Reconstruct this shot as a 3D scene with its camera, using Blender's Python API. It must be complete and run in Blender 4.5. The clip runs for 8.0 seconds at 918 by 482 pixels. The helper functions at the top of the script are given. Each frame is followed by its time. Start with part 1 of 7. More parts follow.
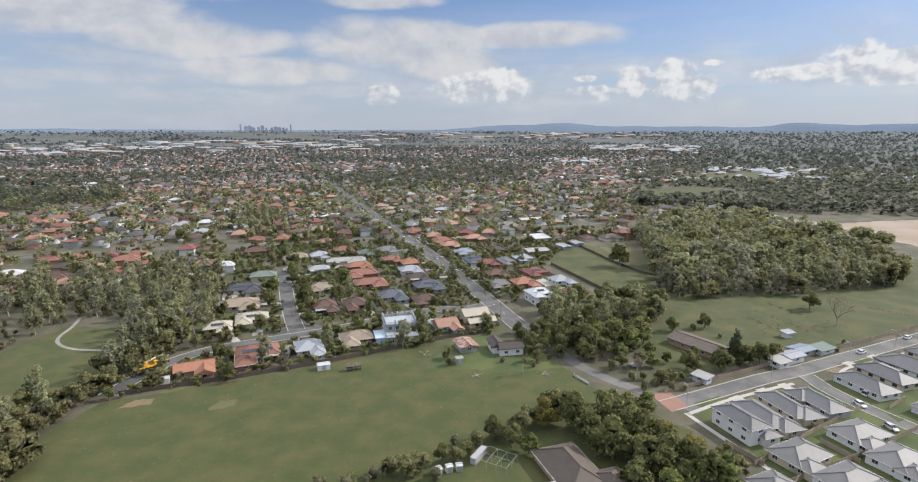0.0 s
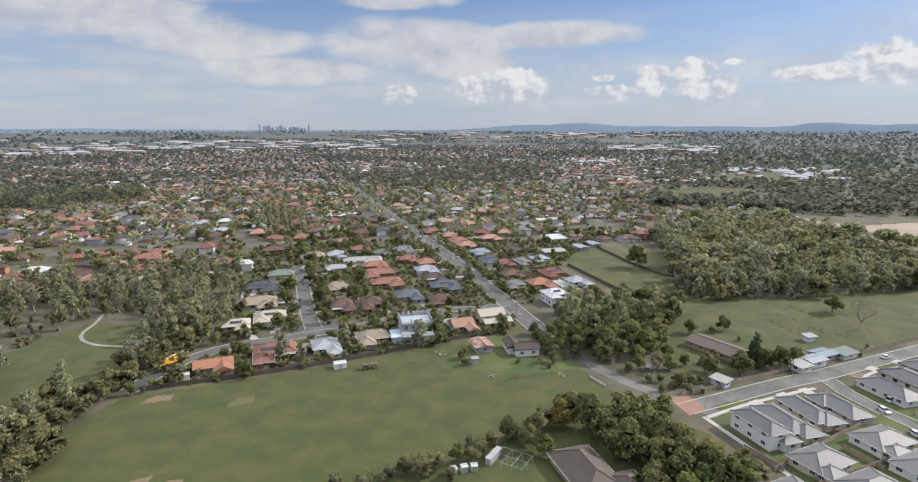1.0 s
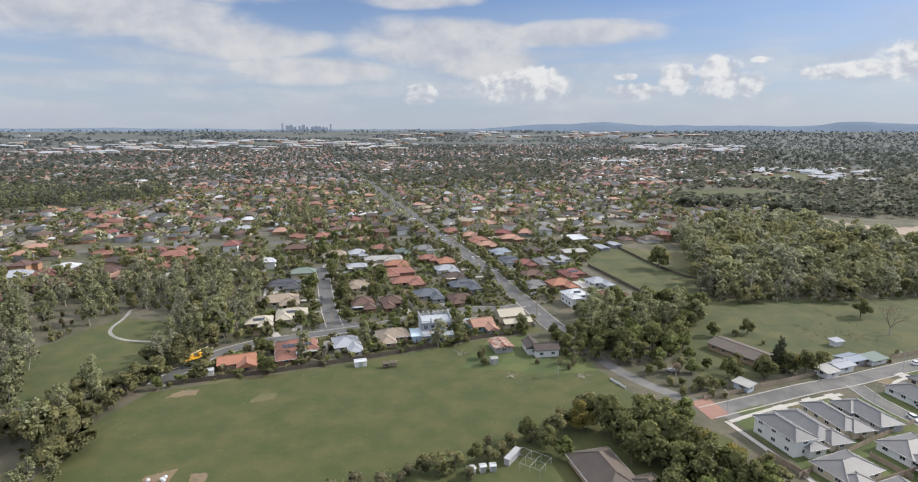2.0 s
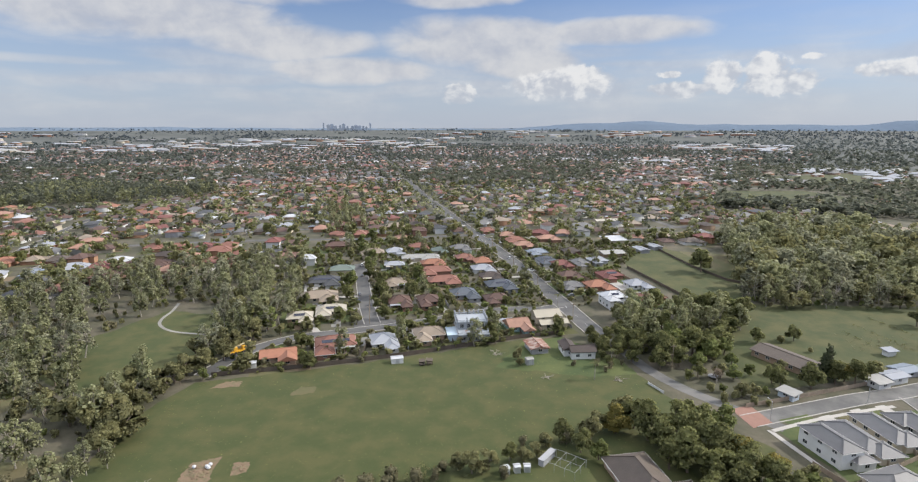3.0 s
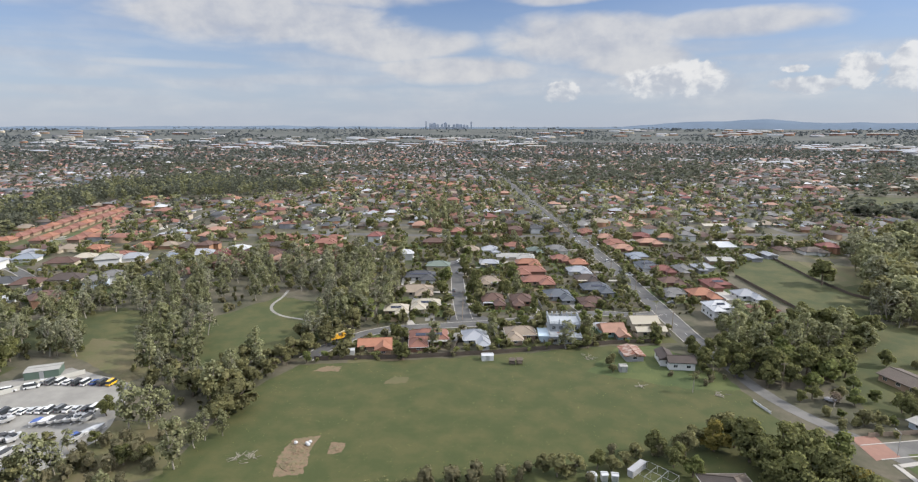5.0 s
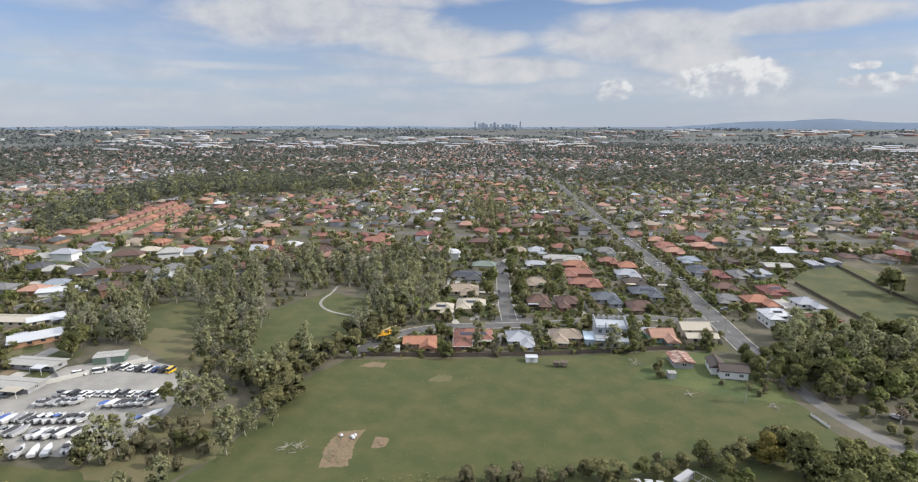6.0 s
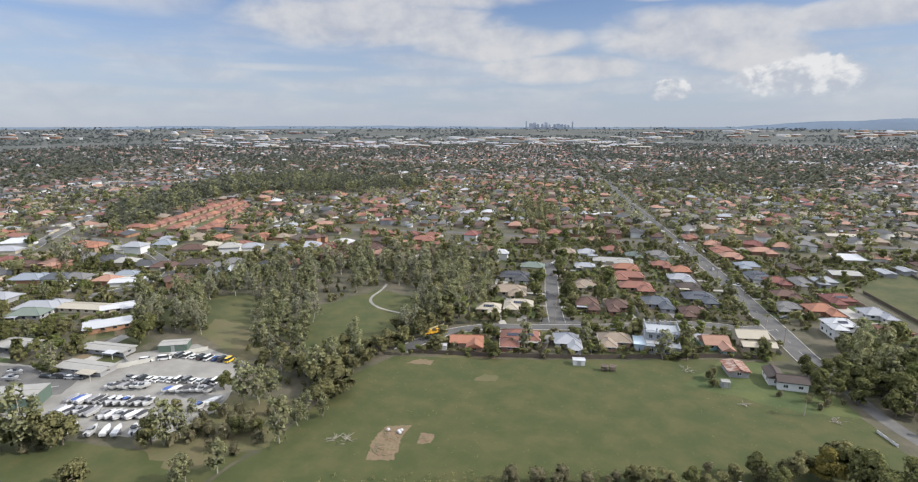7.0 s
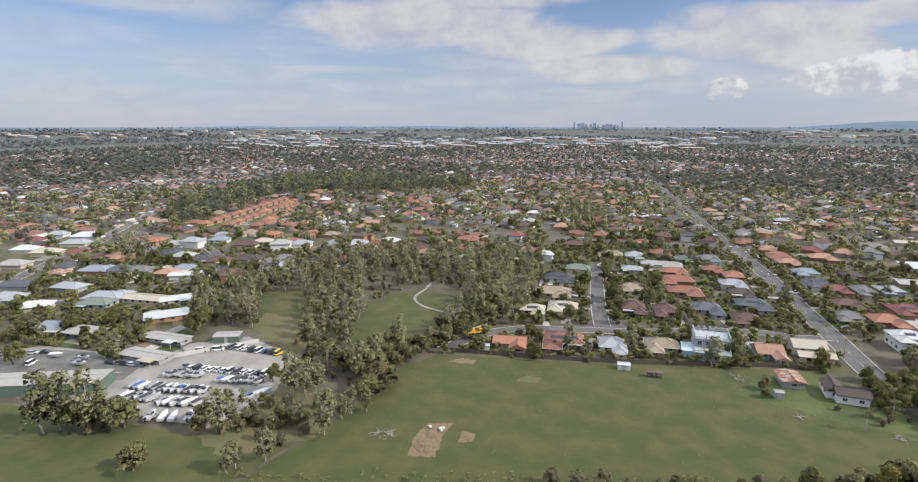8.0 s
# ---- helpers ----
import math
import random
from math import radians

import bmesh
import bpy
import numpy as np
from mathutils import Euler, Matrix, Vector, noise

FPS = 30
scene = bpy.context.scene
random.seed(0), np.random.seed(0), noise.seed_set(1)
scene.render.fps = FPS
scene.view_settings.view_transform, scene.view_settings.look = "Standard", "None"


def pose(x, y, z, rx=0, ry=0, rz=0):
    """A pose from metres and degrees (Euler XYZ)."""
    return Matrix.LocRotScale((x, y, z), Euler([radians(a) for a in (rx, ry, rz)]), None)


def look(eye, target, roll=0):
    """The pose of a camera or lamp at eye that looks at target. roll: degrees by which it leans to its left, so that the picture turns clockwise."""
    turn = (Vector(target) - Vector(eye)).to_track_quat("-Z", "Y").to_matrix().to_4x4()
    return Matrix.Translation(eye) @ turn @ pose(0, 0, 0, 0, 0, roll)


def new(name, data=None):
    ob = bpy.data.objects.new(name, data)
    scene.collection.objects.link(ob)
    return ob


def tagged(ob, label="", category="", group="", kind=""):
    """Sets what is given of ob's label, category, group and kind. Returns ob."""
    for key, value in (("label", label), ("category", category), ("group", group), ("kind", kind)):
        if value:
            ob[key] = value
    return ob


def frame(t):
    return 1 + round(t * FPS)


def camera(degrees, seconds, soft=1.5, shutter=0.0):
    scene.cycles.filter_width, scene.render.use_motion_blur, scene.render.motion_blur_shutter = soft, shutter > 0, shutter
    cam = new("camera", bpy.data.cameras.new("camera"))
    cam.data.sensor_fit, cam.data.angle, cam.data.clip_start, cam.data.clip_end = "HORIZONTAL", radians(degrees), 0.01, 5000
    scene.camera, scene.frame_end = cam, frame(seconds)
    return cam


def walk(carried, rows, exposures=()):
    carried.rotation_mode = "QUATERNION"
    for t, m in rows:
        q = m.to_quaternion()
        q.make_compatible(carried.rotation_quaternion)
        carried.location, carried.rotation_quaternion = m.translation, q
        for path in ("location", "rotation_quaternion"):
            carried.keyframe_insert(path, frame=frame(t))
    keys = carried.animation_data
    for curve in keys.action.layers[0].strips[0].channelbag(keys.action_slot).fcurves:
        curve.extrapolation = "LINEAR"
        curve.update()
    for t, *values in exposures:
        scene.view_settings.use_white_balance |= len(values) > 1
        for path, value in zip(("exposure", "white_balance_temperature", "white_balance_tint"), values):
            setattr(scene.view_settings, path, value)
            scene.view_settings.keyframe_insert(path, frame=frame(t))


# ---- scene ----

# ---- camera ----
cam = camera(79.2, 8.0, soft=1.2)
PATH = [
    (0, pose(0.00, 0.00, 90.00, 78.59, 0, -0.20)),
    (0.5, pose(-0.01, 0.01, 90.04, 78.59, 0, 0.55)),
    (1, pose(-0.07, -0.07, 90.11, 78.58, 0, 1.49)),
    (1.5, pose(-0.11, -0.23, 90.29, 78.54, 0, 2.40)),
    (3, pose(-0.29, -1.49, 90.97, 78.41, 0, 7.44)),
    (3.5, pose(-0.13, -1.82, 91.09, 78.37, 0, 10.09)),
    (4, pose(0.19, -2.11, 91.12, 78.35, 0, 12.50)),
    (4.5, pose(0.48, -2.29, 91.25, 78.30, 0, 15.12)),
    (6, pose(1.36, -2.78, 91.56, 78.26, 0, 22.53)),
    (6.5, pose(1.64, -3.24, 91.72, 78.25, 0, 25.31)),
    (7, pose(1.92, -3.68, 91.80, 78.26, 0, 27.68)),
    (7.5, pose(2.11, -4.00, 91.86, 78.26, 0, 29.95)),
    (8, pose(2.35, -4.08, 91.81, 78.29, 0, 32.41)),
]
walk(cam, PATH, [(0, 0.0), (8, 0.0)])

# ---- world and sun ----
SUN_AZ, SUN_EL = 74.0, 34.0  # degrees clockwise from +y, degrees above the horizon
world = bpy.data.worlds.new("sky")
scene.world = world
world.use_nodes = True
wn, wl = world.node_tree.nodes, world.node_tree.links
wn.clear()


def wnode(kind, **values):
    n = wn.new(kind)
    for k, v in values.items():
        if k.startswith("in"):
            n.inputs[int(k[2:])].default_value = v
    return n


def wmath(op, a, b=None, clamp=False):
    n = wn.new("ShaderNodeMath")
    n.operation, n.use_clamp = op, clamp
    for i, s in enumerate((a, b)):
        if s is None:
            continue
        if isinstance(s, (int, float)):
            n.inputs[i].default_value = s
        else:
            wl.new(s, n.inputs[i])
    return n.outputs[0]


def wramp(value, lo, hi):
    n = wn.new("ShaderNodeMapRange")
    n.interpolation_type = "SMOOTHSTEP"
    wl.new(value, n.inputs[0])
    n.inputs[1].default_value, n.inputs[2].default_value = lo, hi
    return n.outputs[0]


sky = wn.new("ShaderNodeTexSky")
sky.sky_type, sky.sun_disc = "NISHITA", False
sky.sun_elevation, sky.sun_rotation = radians(SUN_EL), radians(SUN_AZ)
sky.air_density, sky.dust_density, sky.ozone_density = 1.0, 0.4, 3.0
coord = wn.new("ShaderNodeTexCoord")
split = wn.new("ShaderNodeSeparateXYZ")
wl.new(coord.outputs["Generated"], split.inputs[0])
az = wmath("MULTIPLY", wmath("ARCTAN2", split.outputs[0], split.outputs[1]), 57.2958)
el = wmath("MULTIPLY", wmath("ARCSINE", split.outputs[2]), 57.2958)


def wnoise(stretch, scale, detail, rough, shift=0.0, warp=0.0):
    c = wn.new("ShaderNodeCombineXYZ")
    wl.new(wmath("ADD", az, shift), c.inputs[0])
    wl.new(wmath("ADD", wmath("MULTIPLY", el, stretch), shift), c.inputs[1])
    n = wn.new("ShaderNodeTexNoise")
    wl.new(c.outputs[0], n.inputs["Vector"])
    n.inputs["Scale"].default_value, n.inputs["Detail"].default_value = scale, detail
    n.inputs["Roughness"].default_value, n.inputs["Distortion"].default_value = rough, warp
    return n.outputs[0]


def cloud_mass(lobes):
    """The greatest of soft ellipses of azimuth, elevation and half sizes in degrees."""
    total = None
    for a, e, ra, re in lobes:
        da = wmath("POWER", wmath("ABSOLUTE", wmath("DIVIDE", wmath("SUBTRACT", az, a), ra)), 2.0)
        de = wmath("POWER", wmath("ABSOLUTE", wmath("DIVIDE", wmath("SUBTRACT", el, e), re)), 2.0)
        one = wmath("SUBTRACT", 1.0, wmath("ADD", da, de))
        total = one if total is None else wmath("MAXIMUM", total, one)
    return wmath("MAXIMUM", total, -1.5)


SHEETS = ((-36, 9.6, 15, 2.6), (-24.3, 7.8, 9.5, 1.9), (-5.2, 8.1, 10.2, 2.8), (7.4, 8.7, 8.4, 1.5), (-1.2, 6.2, 7.5, 1.9), (-17.5, 5.4, 8.9, 1.5),
          (-7.9, 12.0, 7.2, 1.0), (2.9, 4.2, 6.4, 1.6), (-31, 12.6, 14, 2.2), (25, 26, 40, 7), (-70, 24, 40, 6))
HEAPS = ((-7.5, 3.3, 2.1, 1.2), (2.9, 4.0, 5.8, 1.6), (4.7, 5.0, 2.7, 1.1), (17.2, 4.5, 1.9, 1.7), (20.6, 5.1, 2.0, 1.6), (21.9, 3.8, 3.5, 1.4), (35.3, 5.6, 3.1, 1.6), (36.9, 4.8, 4.1, 1.6),
         (32.2, 4.6, 5.4, 0.9), (24.0, 5.9, 1.0, 0.4), (12.6, 4.8, 1.2, 0.4), (13.2, 3.4, 3.3, 0.8), (52, 6, 9, 4))
STREAKS = ((-63.2, 2.9, 11.2, 0.9), (-69, 2.3, 8, 0.7), (-51.3, 2.9, 7.3, 0.6), (-31, 4.3, 10, 0.8), (-58, 10.5, 12, 1.8), (-44, 5.4, 9, 0.5))
soft_noise = wnoise(2.4, 0.13, 4.0, 0.48, 11.0, 0.3)
puff_noise = wnoise(1.2, 0.50, 8.0, 0.60, 3.0, 0.25)
streak = wnoise(6.0, 0.075, 5.0, 0.50, 40.0, 0.2)
sheet = wramp(wmath("ADD", wmath("MULTIPLY", cloud_mass(SHEETS), 0.95), wmath("MULTIPLY", wmath("SUBTRACT", soft_noise, 0.46), 1.9)), -0.05, 0.75)
heap = wramp(wmath("ADD", wmath("MULTIPLY", cloud_mass(HEAPS), 0.85), wmath("MULTIPLY", wmath("SUBTRACT", puff_noise, 0.5), 2.2)), -0.08, 0.50)
band = wmath("MULTIPLY", wramp(wmath("ADD", wmath("MULTIPLY", cloud_mass(STREAKS), 0.8), wmath("MULTIPLY", wmath("SUBTRACT", streak, 0.5), 1.6)), -0.1, 0.8), 0.55)
veil = wmath("MULTIPLY", wmath("MULTIPLY", wramp(streak, 0.36, 0.66), 0.62), wramp(el, 13.0, 3.0))
# unseen cloud above the view, added to fill the shadows
deck = wmath("MULTIPLY", wramp(el, 15.0, 32.0), wramp(wnoise(1.0, 0.05, 5.0, 0.55, 90.0), 0.30, 0.52))
cover = wmath("MAXIMUM", wmath("MAXIMUM", wmath("MULTIPLY", sheet, 0.86), wmath("MULTIPLY", heap, 0.84)), wmath("MAXIMUM", band, veil))
haze = wmath("MULTIPLY", wramp(el, 15.0, -1.0), 0.80)
bulge = wmath("MULTIPLY", wmath("SUBTRACT", wnoise(1.2, 0.50, 5.0, 0.55, 3.0, 0.25), wnoise(1.2, 0.50, 5.0, 0.55, 3.45, 0.25)), 2.2)
shade = wramp(wmath("ADD", bulge, wmath("ADD", wmath("MULTIPLY", wnoise(1.6, 0.30, 6.0, 0.6, 7.0), 0.9), wmath("MULTIPLY", wramp(el, 2.0, 7.0), 0.22))), 0.22, 0.86)


def wmix(fac, a, b):
    n = wn.new("ShaderNodeMixRGB")
    wl.new(fac, n.inputs[0])
    for i, s in ((1, a), (2, b)):
        if isinstance(s, tuple):
            n.inputs[i].default_value = (*s, 1)
        else:
            wl.new(s, n.inputs[i])
    return n.outputs[0]


SKY_GAIN = 0.098
scaled = wn.new("ShaderNodeMixRGB")
scaled.blend_type, scaled.inputs[0].default_value = "MULTIPLY", 1.0
wl.new(sky.outputs[0], scaled.inputs[1])
scaled.inputs[2].default_value = (SKY_GAIN * 0.96, SKY_GAIN * 0.98, SKY_GAIN * 1.16, 1)
blue = scaled.outputs[0]
hazed = wmix(haze, blue, (0.455, 0.52, 0.64))
cloud_tone = wmix(heap, wmix(wramp(wmath("ADD", wmath("MULTIPLY", soft_noise, 0.6), wmath("MULTIPLY", puff_noise, 0.4)), 0.32, 0.64), (0.49, 0.515, 0.585), (0.70, 0.695, 0.70)), wmix(shade, (0.53, 0.555, 0.615), (0.86, 0.85, 0.84)))
low = wmath("MULTIPLY", cover, wmath("ADD", 0.35, wmath("MULTIPLY", wramp(el, -0.3, 5.0), 0.65)))
# the added overhead deck is far brighter than the visible clouds
final = wmix(wmath("MULTIPLY", deck, 0.85), wmix(low, hazed, cloud_tone), (1.95, 2.03, 2.22))
back = wn.new("ShaderNodeBackground")
wl.new(final, back.inputs[0])
back.inputs[1].default_value = 1.0
out = wn.new("ShaderNodeOutputWorld")
wl.new(back.outputs[0], out.inputs[0])

sun = new("sun", bpy.data.lights.new("sun", "SUN"))
sun.data.energy, sun.data.angle, sun.data.color = 5.0, radians(0.6), (1.0, 0.945, 0.86)
sa, se = radians(SUN_AZ), radians(SUN_EL)
SUN_WAY = Vector((math.sin(sa) * math.cos(se), math.cos(sa) * math.cos(se), math.sin(se)))
sun.matrix_world = look(SUN_WAY * 300, (0, 0, 0))

# ---- materials ----
MATS = {}


def mat(name, color, rough=0.8, vary=0.18, scale=0.5, fine=12.0, bump=0.0, metal=0.0, second=None, by_object=0.0, by_island=0.0, courses=0.0, spec=0.5, see=0.0):
    """A surface with a broad and a fine variation, in world metres, and optional horizontal courses."""
    if name in MATS:
        return MATS[name]
    m = bpy.data.materials.new(name)
    m.use_nodes = True
    n, l = m.node_tree.nodes, m.node_tree.links
    bs = n["Principled BSDF"]
    bs.inputs["Roughness"].default_value, bs.inputs["Metallic"].default_value = rough, metal
    bs.inputs["Specular IOR Level"].default_value = spec
    geo = n.new("ShaderNodeNewGeometry")
    big, small = n.new("ShaderNodeTexNoise"), n.new("ShaderNodeTexNoise")
    for t, s, d in ((big, scale, 4), (small, fine, 5)):
        l.new(geo.outputs["Position"], t.inputs["Vector"])
        t.inputs["Scale"].default_value, t.inputs["Detail"].default_value = s, d
        t.inputs["Roughness"].default_value = 0.6

    def math_node(op, a, b):
        k = n.new("ShaderNodeMath")
        k.operation = op
        for i, s in enumerate((a, b)):
            if isinstance(s, (int, float)):
                k.inputs[i].default_value = s
            else:
                l.new(s, k.inputs[i])
        return k.outputs[0]

    value = math_node("ADD", math_node("MULTIPLY", math_node("SUBTRACT", big.outputs[0], 0.5), 2.4 * vary), math_node("MULTIPLY", math_node("SUBTRACT", small.outputs[0], 0.5), 1.6 * vary))
    if by_object:
        oi = n.new("ShaderNodeObjectInfo")
        value = math_node("ADD", value, math_node("MULTIPLY", math_node("SUBTRACT", oi.outputs["Random"], 0.5), 2 * by_object))
    if by_island:
        value = math_node("ADD", value, math_node("MULTIPLY", math_node("SUBTRACT", geo.outputs["Random Per Island"], 0.5), 2 * by_island))
    value = math_node("ADD", value, 1.0)
    base = n.new("ShaderNodeMixRGB")
    base.inputs[1].default_value = (*color, 1)
    base.inputs[2].default_value = (*(second or color), 1)
    pick = n.new("ShaderNodeMapRange")
    pick.inputs[1].default_value, pick.inputs[2].default_value = 0.40, 0.62
    if by_island and second:
        l.new(geo.outputs["Random Per Island"], pick.inputs[0])
        pick.inputs[1].default_value, pick.inputs[2].default_value = 0.2, 1.0
    else:
        l.new(big.outputs[0], pick.inputs[0])
    l.new(pick.outputs[0], base.inputs[0])
    mul = n.new("ShaderNodeVectorMath")
    mul.operation = "SCALE"
    l.new(base.outputs[0], mul.inputs[0])
    l.new(value, mul.inputs["Scale"])
    l.new(mul.outputs[0], bs.inputs["Base Color"])
    height = small.outputs[0]
    if courses:
        tc = n.new("ShaderNodeTexCoord")
        sp = n.new("ShaderNodeSeparateXYZ")
        l.new(tc.outputs["Object"], sp.inputs[0])
        saw = math_node("FRACT", math_node("DIVIDE", sp.outputs[2], courses), 0.0)
        height = math_node("ADD", math_node("MULTIPLY", saw, 1.0), math_node("MULTIPLY", small.outputs[0], 0.4))
    if bump:
        b = n.new("ShaderNodeBump")
        b.inputs["Strength"].default_value, b.inputs["Distance"].default_value = min(1.0, bump * 4), bump
        l.new(height, b.inputs["Height"])
        l.new(b.outputs[0], bs.inputs["Normal"])
    if see:
        tr = n.new("ShaderNodeBsdfTranslucent")
        l.new(mul.outputs[0], tr.inputs[0])
        mx = n.new("ShaderNodeMixShader")
        mx.inputs[0].default_value = see
        l.new(bs.outputs[0], mx.inputs[1])
        l.new(tr.outputs[0], mx.inputs[2])
        l.new(mx.outputs[0], n["Material Output"].inputs[0])
    MATS[name] = m
    return m


def tile(name, c):
    return mat("tile_" + name, c, 0.75, 0.22, 0.35, 6.0, 0.04, by_object=0.10, courses=0.13)


def metal_roof(name, c):
    return mat("metal_" + name, c, 0.42, 0.10, 0.3, 4.0, 0.01, 0.0, by_object=0.05)


def paint(name, c, rough=0.7):
    return mat("paint_" + name, c, rough, 0.10, 0.4, 5.0, 0.004, by_object=0.04)


ROOFS = {
    "terracotta": tile("terracotta", (0.180, 0.079, 0.056)), "orange": tile("orange", (0.245, 0.108, 0.064)), "red": tile("red", (0.141, 0.049, 0.040)),
    "brown": tile("brown", (0.081, 0.044, 0.033)), "dark_brown": tile("dark_brown", (0.047, 0.034, 0.028)), "salmon": tile("salmon", (0.270, 0.150, 0.105)),
    "charcoal": tile("charcoal", (0.049, 0.051, 0.055)), "slate": tile("slate", (0.066, 0.075, 0.089)), "grey": tile("grey", (0.124, 0.121, 0.118)),
    "tan": tile("tan", (0.211, 0.168, 0.125)), "cream": metal_roof("cream", (0.323, 0.288, 0.224)), "white": metal_roof("white", (0.404, 0.408, 0.417)),
    "silver": metal_roof("silver", (0.241, 0.249, 0.267)), "blue_grey": metal_roof("blue_grey", (0.166, 0.189, 0.218)), "green": metal_roof("green", (0.114, 0.142, 0.114)),
    "rust": mat("rusty_iron", (0.185, 0.070, 0.041), 0.8, 0.3, 0.6, 5.0, 0.01, second=(0.289, 0.237, 0.202)), "fibro": mat("fibro_sheet", (0.261, 0.255, 0.237), 0.85, 0.2, 0.4, 5.0, 0.01),
    "mossy": mat("tile_mossy", (0.078, 0.060, 0.047), 0.7, 0.26, 0.35, 6.0, 0.10, by_object=0.08, courses=0.16), "estate": mat("tile_estate", (0.103, 0.101, 0.103), 0.58, 0.20, 0.35, 6.0, 0.04, by_object=0.10, courses=0.13), "estate_light": mat("tile_estate_light", (0.138, 0.133, 0.129), 0.60, 0.20, 0.35, 6.0, 0.04, by_object=0.10, courses=0.13),
}
WALLS = {
    "white": paint("white", (0.547, 0.547, 0.534)), "cream": paint("cream", (0.435, 0.381, 0.294)), "brick": mat("brick_wall", (0.218, 0.118, 0.084), 0.9, 0.2, 0.6, 9.0, 0.01, courses=0.086),
    "tan_brick": mat("tan_brick_wall", (0.280, 0.200, 0.140), 0.9, 0.2, 0.6, 9.0, 0.01, courses=0.086), "grey": paint("grey", (0.274, 0.274, 0.280)),
    "orange_brick": mat("orange_brick_wall", (0.306, 0.172, 0.105), 0.9, 0.2, 0.6, 9.0, 0.01, courses=0.086), "pale_blue": paint("pale_blue", (0.386, 0.439, 0.493)),
    "aqua": paint("aqua", (0.201, 0.315, 0.315)), "green": paint("green", (0.087, 0.127, 0.100)), "dark": paint("dark", (0.106, 0.106, 0.113)),
}
GLASS = mat("window_glass", (0.03, 0.035, 0.04), 0.08, 0.05, 0.3, 1.0, spec=0.8)
FRAME = paint("window_frame", (0.55, 0.55, 0.54))
FASCIA = paint("fascia", (0.52, 0.50, 0.47))
SOLAR = mat("solar_glass", (0.018, 0.022, 0.04), 0.18, 0.1, 0.5, 3.0, spec=0.6)
ASPHALT = mat("asphalt", (0.0723, 0.0706, 0.0697), 0.92, 0.16, 0.12, 3.0, 0.006, second=(0.0935, 0.0901, 0.0850))
OLD_ASPHALT = mat("pale_asphalt", (0.0882, 0.0857, 0.0815), 0.92, 0.2, 0.1, 3.0, 0.006, second=(0.1243, 0.1193, 0.1109))
CONCRETE = mat("concrete", (0.33, 0.31, 0.28), 0.9, 0.14, 0.3, 4.0, 0.005)
GRAVEL = mat("yard_gravel", (0.1913, 0.1827, 0.1658), 0.95, 0.16, 0.12, 2.5, 0.02, second=(0.2210, 0.2125, 0.1913))
LINE = mat("road_line", (0.42, 0.42, 0.41), 0.8, 0.12, 1.0, 6.0)
RED_PAVING = mat("red_paving", (0.22, 0.12, 0.09), 0.9, 0.15, 0.5, 5.0, 0.006)
DIRT = mat("bare_dirt", (0.170, 0.115, 0.072), 0.95, 0.34, 0.6, 3.0, 0.08, second=(0.105, 0.088, 0.045))
SAND = mat("bare_sand", (0.2700, 0.2160, 0.1710), 0.95, 0.16, 0.03, 0.6, 0.03, second=(0.2070, 0.1530, 0.1125))
LAND = mat("yard_ground", (0.0553, 0.0544, 0.0289), 0.95, 0.34, 0.06, 0.7, 0.05, second=(0.0857, 0.0731, 0.0493))
# ground past 1500 m, its colour greyed to imitate distance haze
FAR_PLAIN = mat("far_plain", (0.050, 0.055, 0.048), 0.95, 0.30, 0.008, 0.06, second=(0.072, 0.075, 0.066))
FIELD = mat("field_grass", (0.0396, 0.0504, 0.0104), 0.95, 0.15, 0.11, 1.8, 0.06, second=(0.0581, 0.0584, 0.0160))
LAWN = mat("mown_lawn", (0.0405, 0.0608, 0.0144), 0.95, 0.24, 0.07, 1.2, 0.05, second=(0.0651, 0.0768, 0.0208))
PADDOCK = mat("paddock_grass", (0.0387, 0.0488, 0.0112), 0.95, 0.28, 0.08, 1.4, 0.06, second=(0.0598, 0.0584, 0.0176))
DRY = mat("dry_grass", (0.1037, 0.0867, 0.0408), 0.95, 0.24, 0.08, 1.0, 0.06, second=(0.0723, 0.0731, 0.0272))
TIMBER = mat("fence_timber", (0.085, 0.066, 0.050), 0.9, 0.25, 0.6, 6.0, 0.01, by_object=0.1)
PALE_TIMBER = mat("pale_timber", (0.24, 0.19, 0.14), 0.9, 0.25, 0.6, 6.0, 0.01, by_object=0.1)
BARK = mat("bark", (0.14, 0.11, 0.085), 0.95, 0.25, 1.0, 8.0, 0.03)
PALE_BARK = mat("pale_bark", (0.29, 0.26, 0.22), 0.9, 0.25, 1.0, 6.0, 0.02)
STEEL = mat("galvanised_steel", (0.42, 0.43, 0.44), 0.45, 0.1, 0.6, 5.0, 0.0, 0.6)
RUBBER = mat("rubber", (0.02, 0.02, 0.02), 0.8, 0.1)


def leaf(name, a, b, see=0.52):
    return mat("leaf_" + name, a, 0.65, 0.12, 0.3, 3.0, 0.0, second=b, by_object=0.16, by_island=0.20, see=see, spec=0.25)


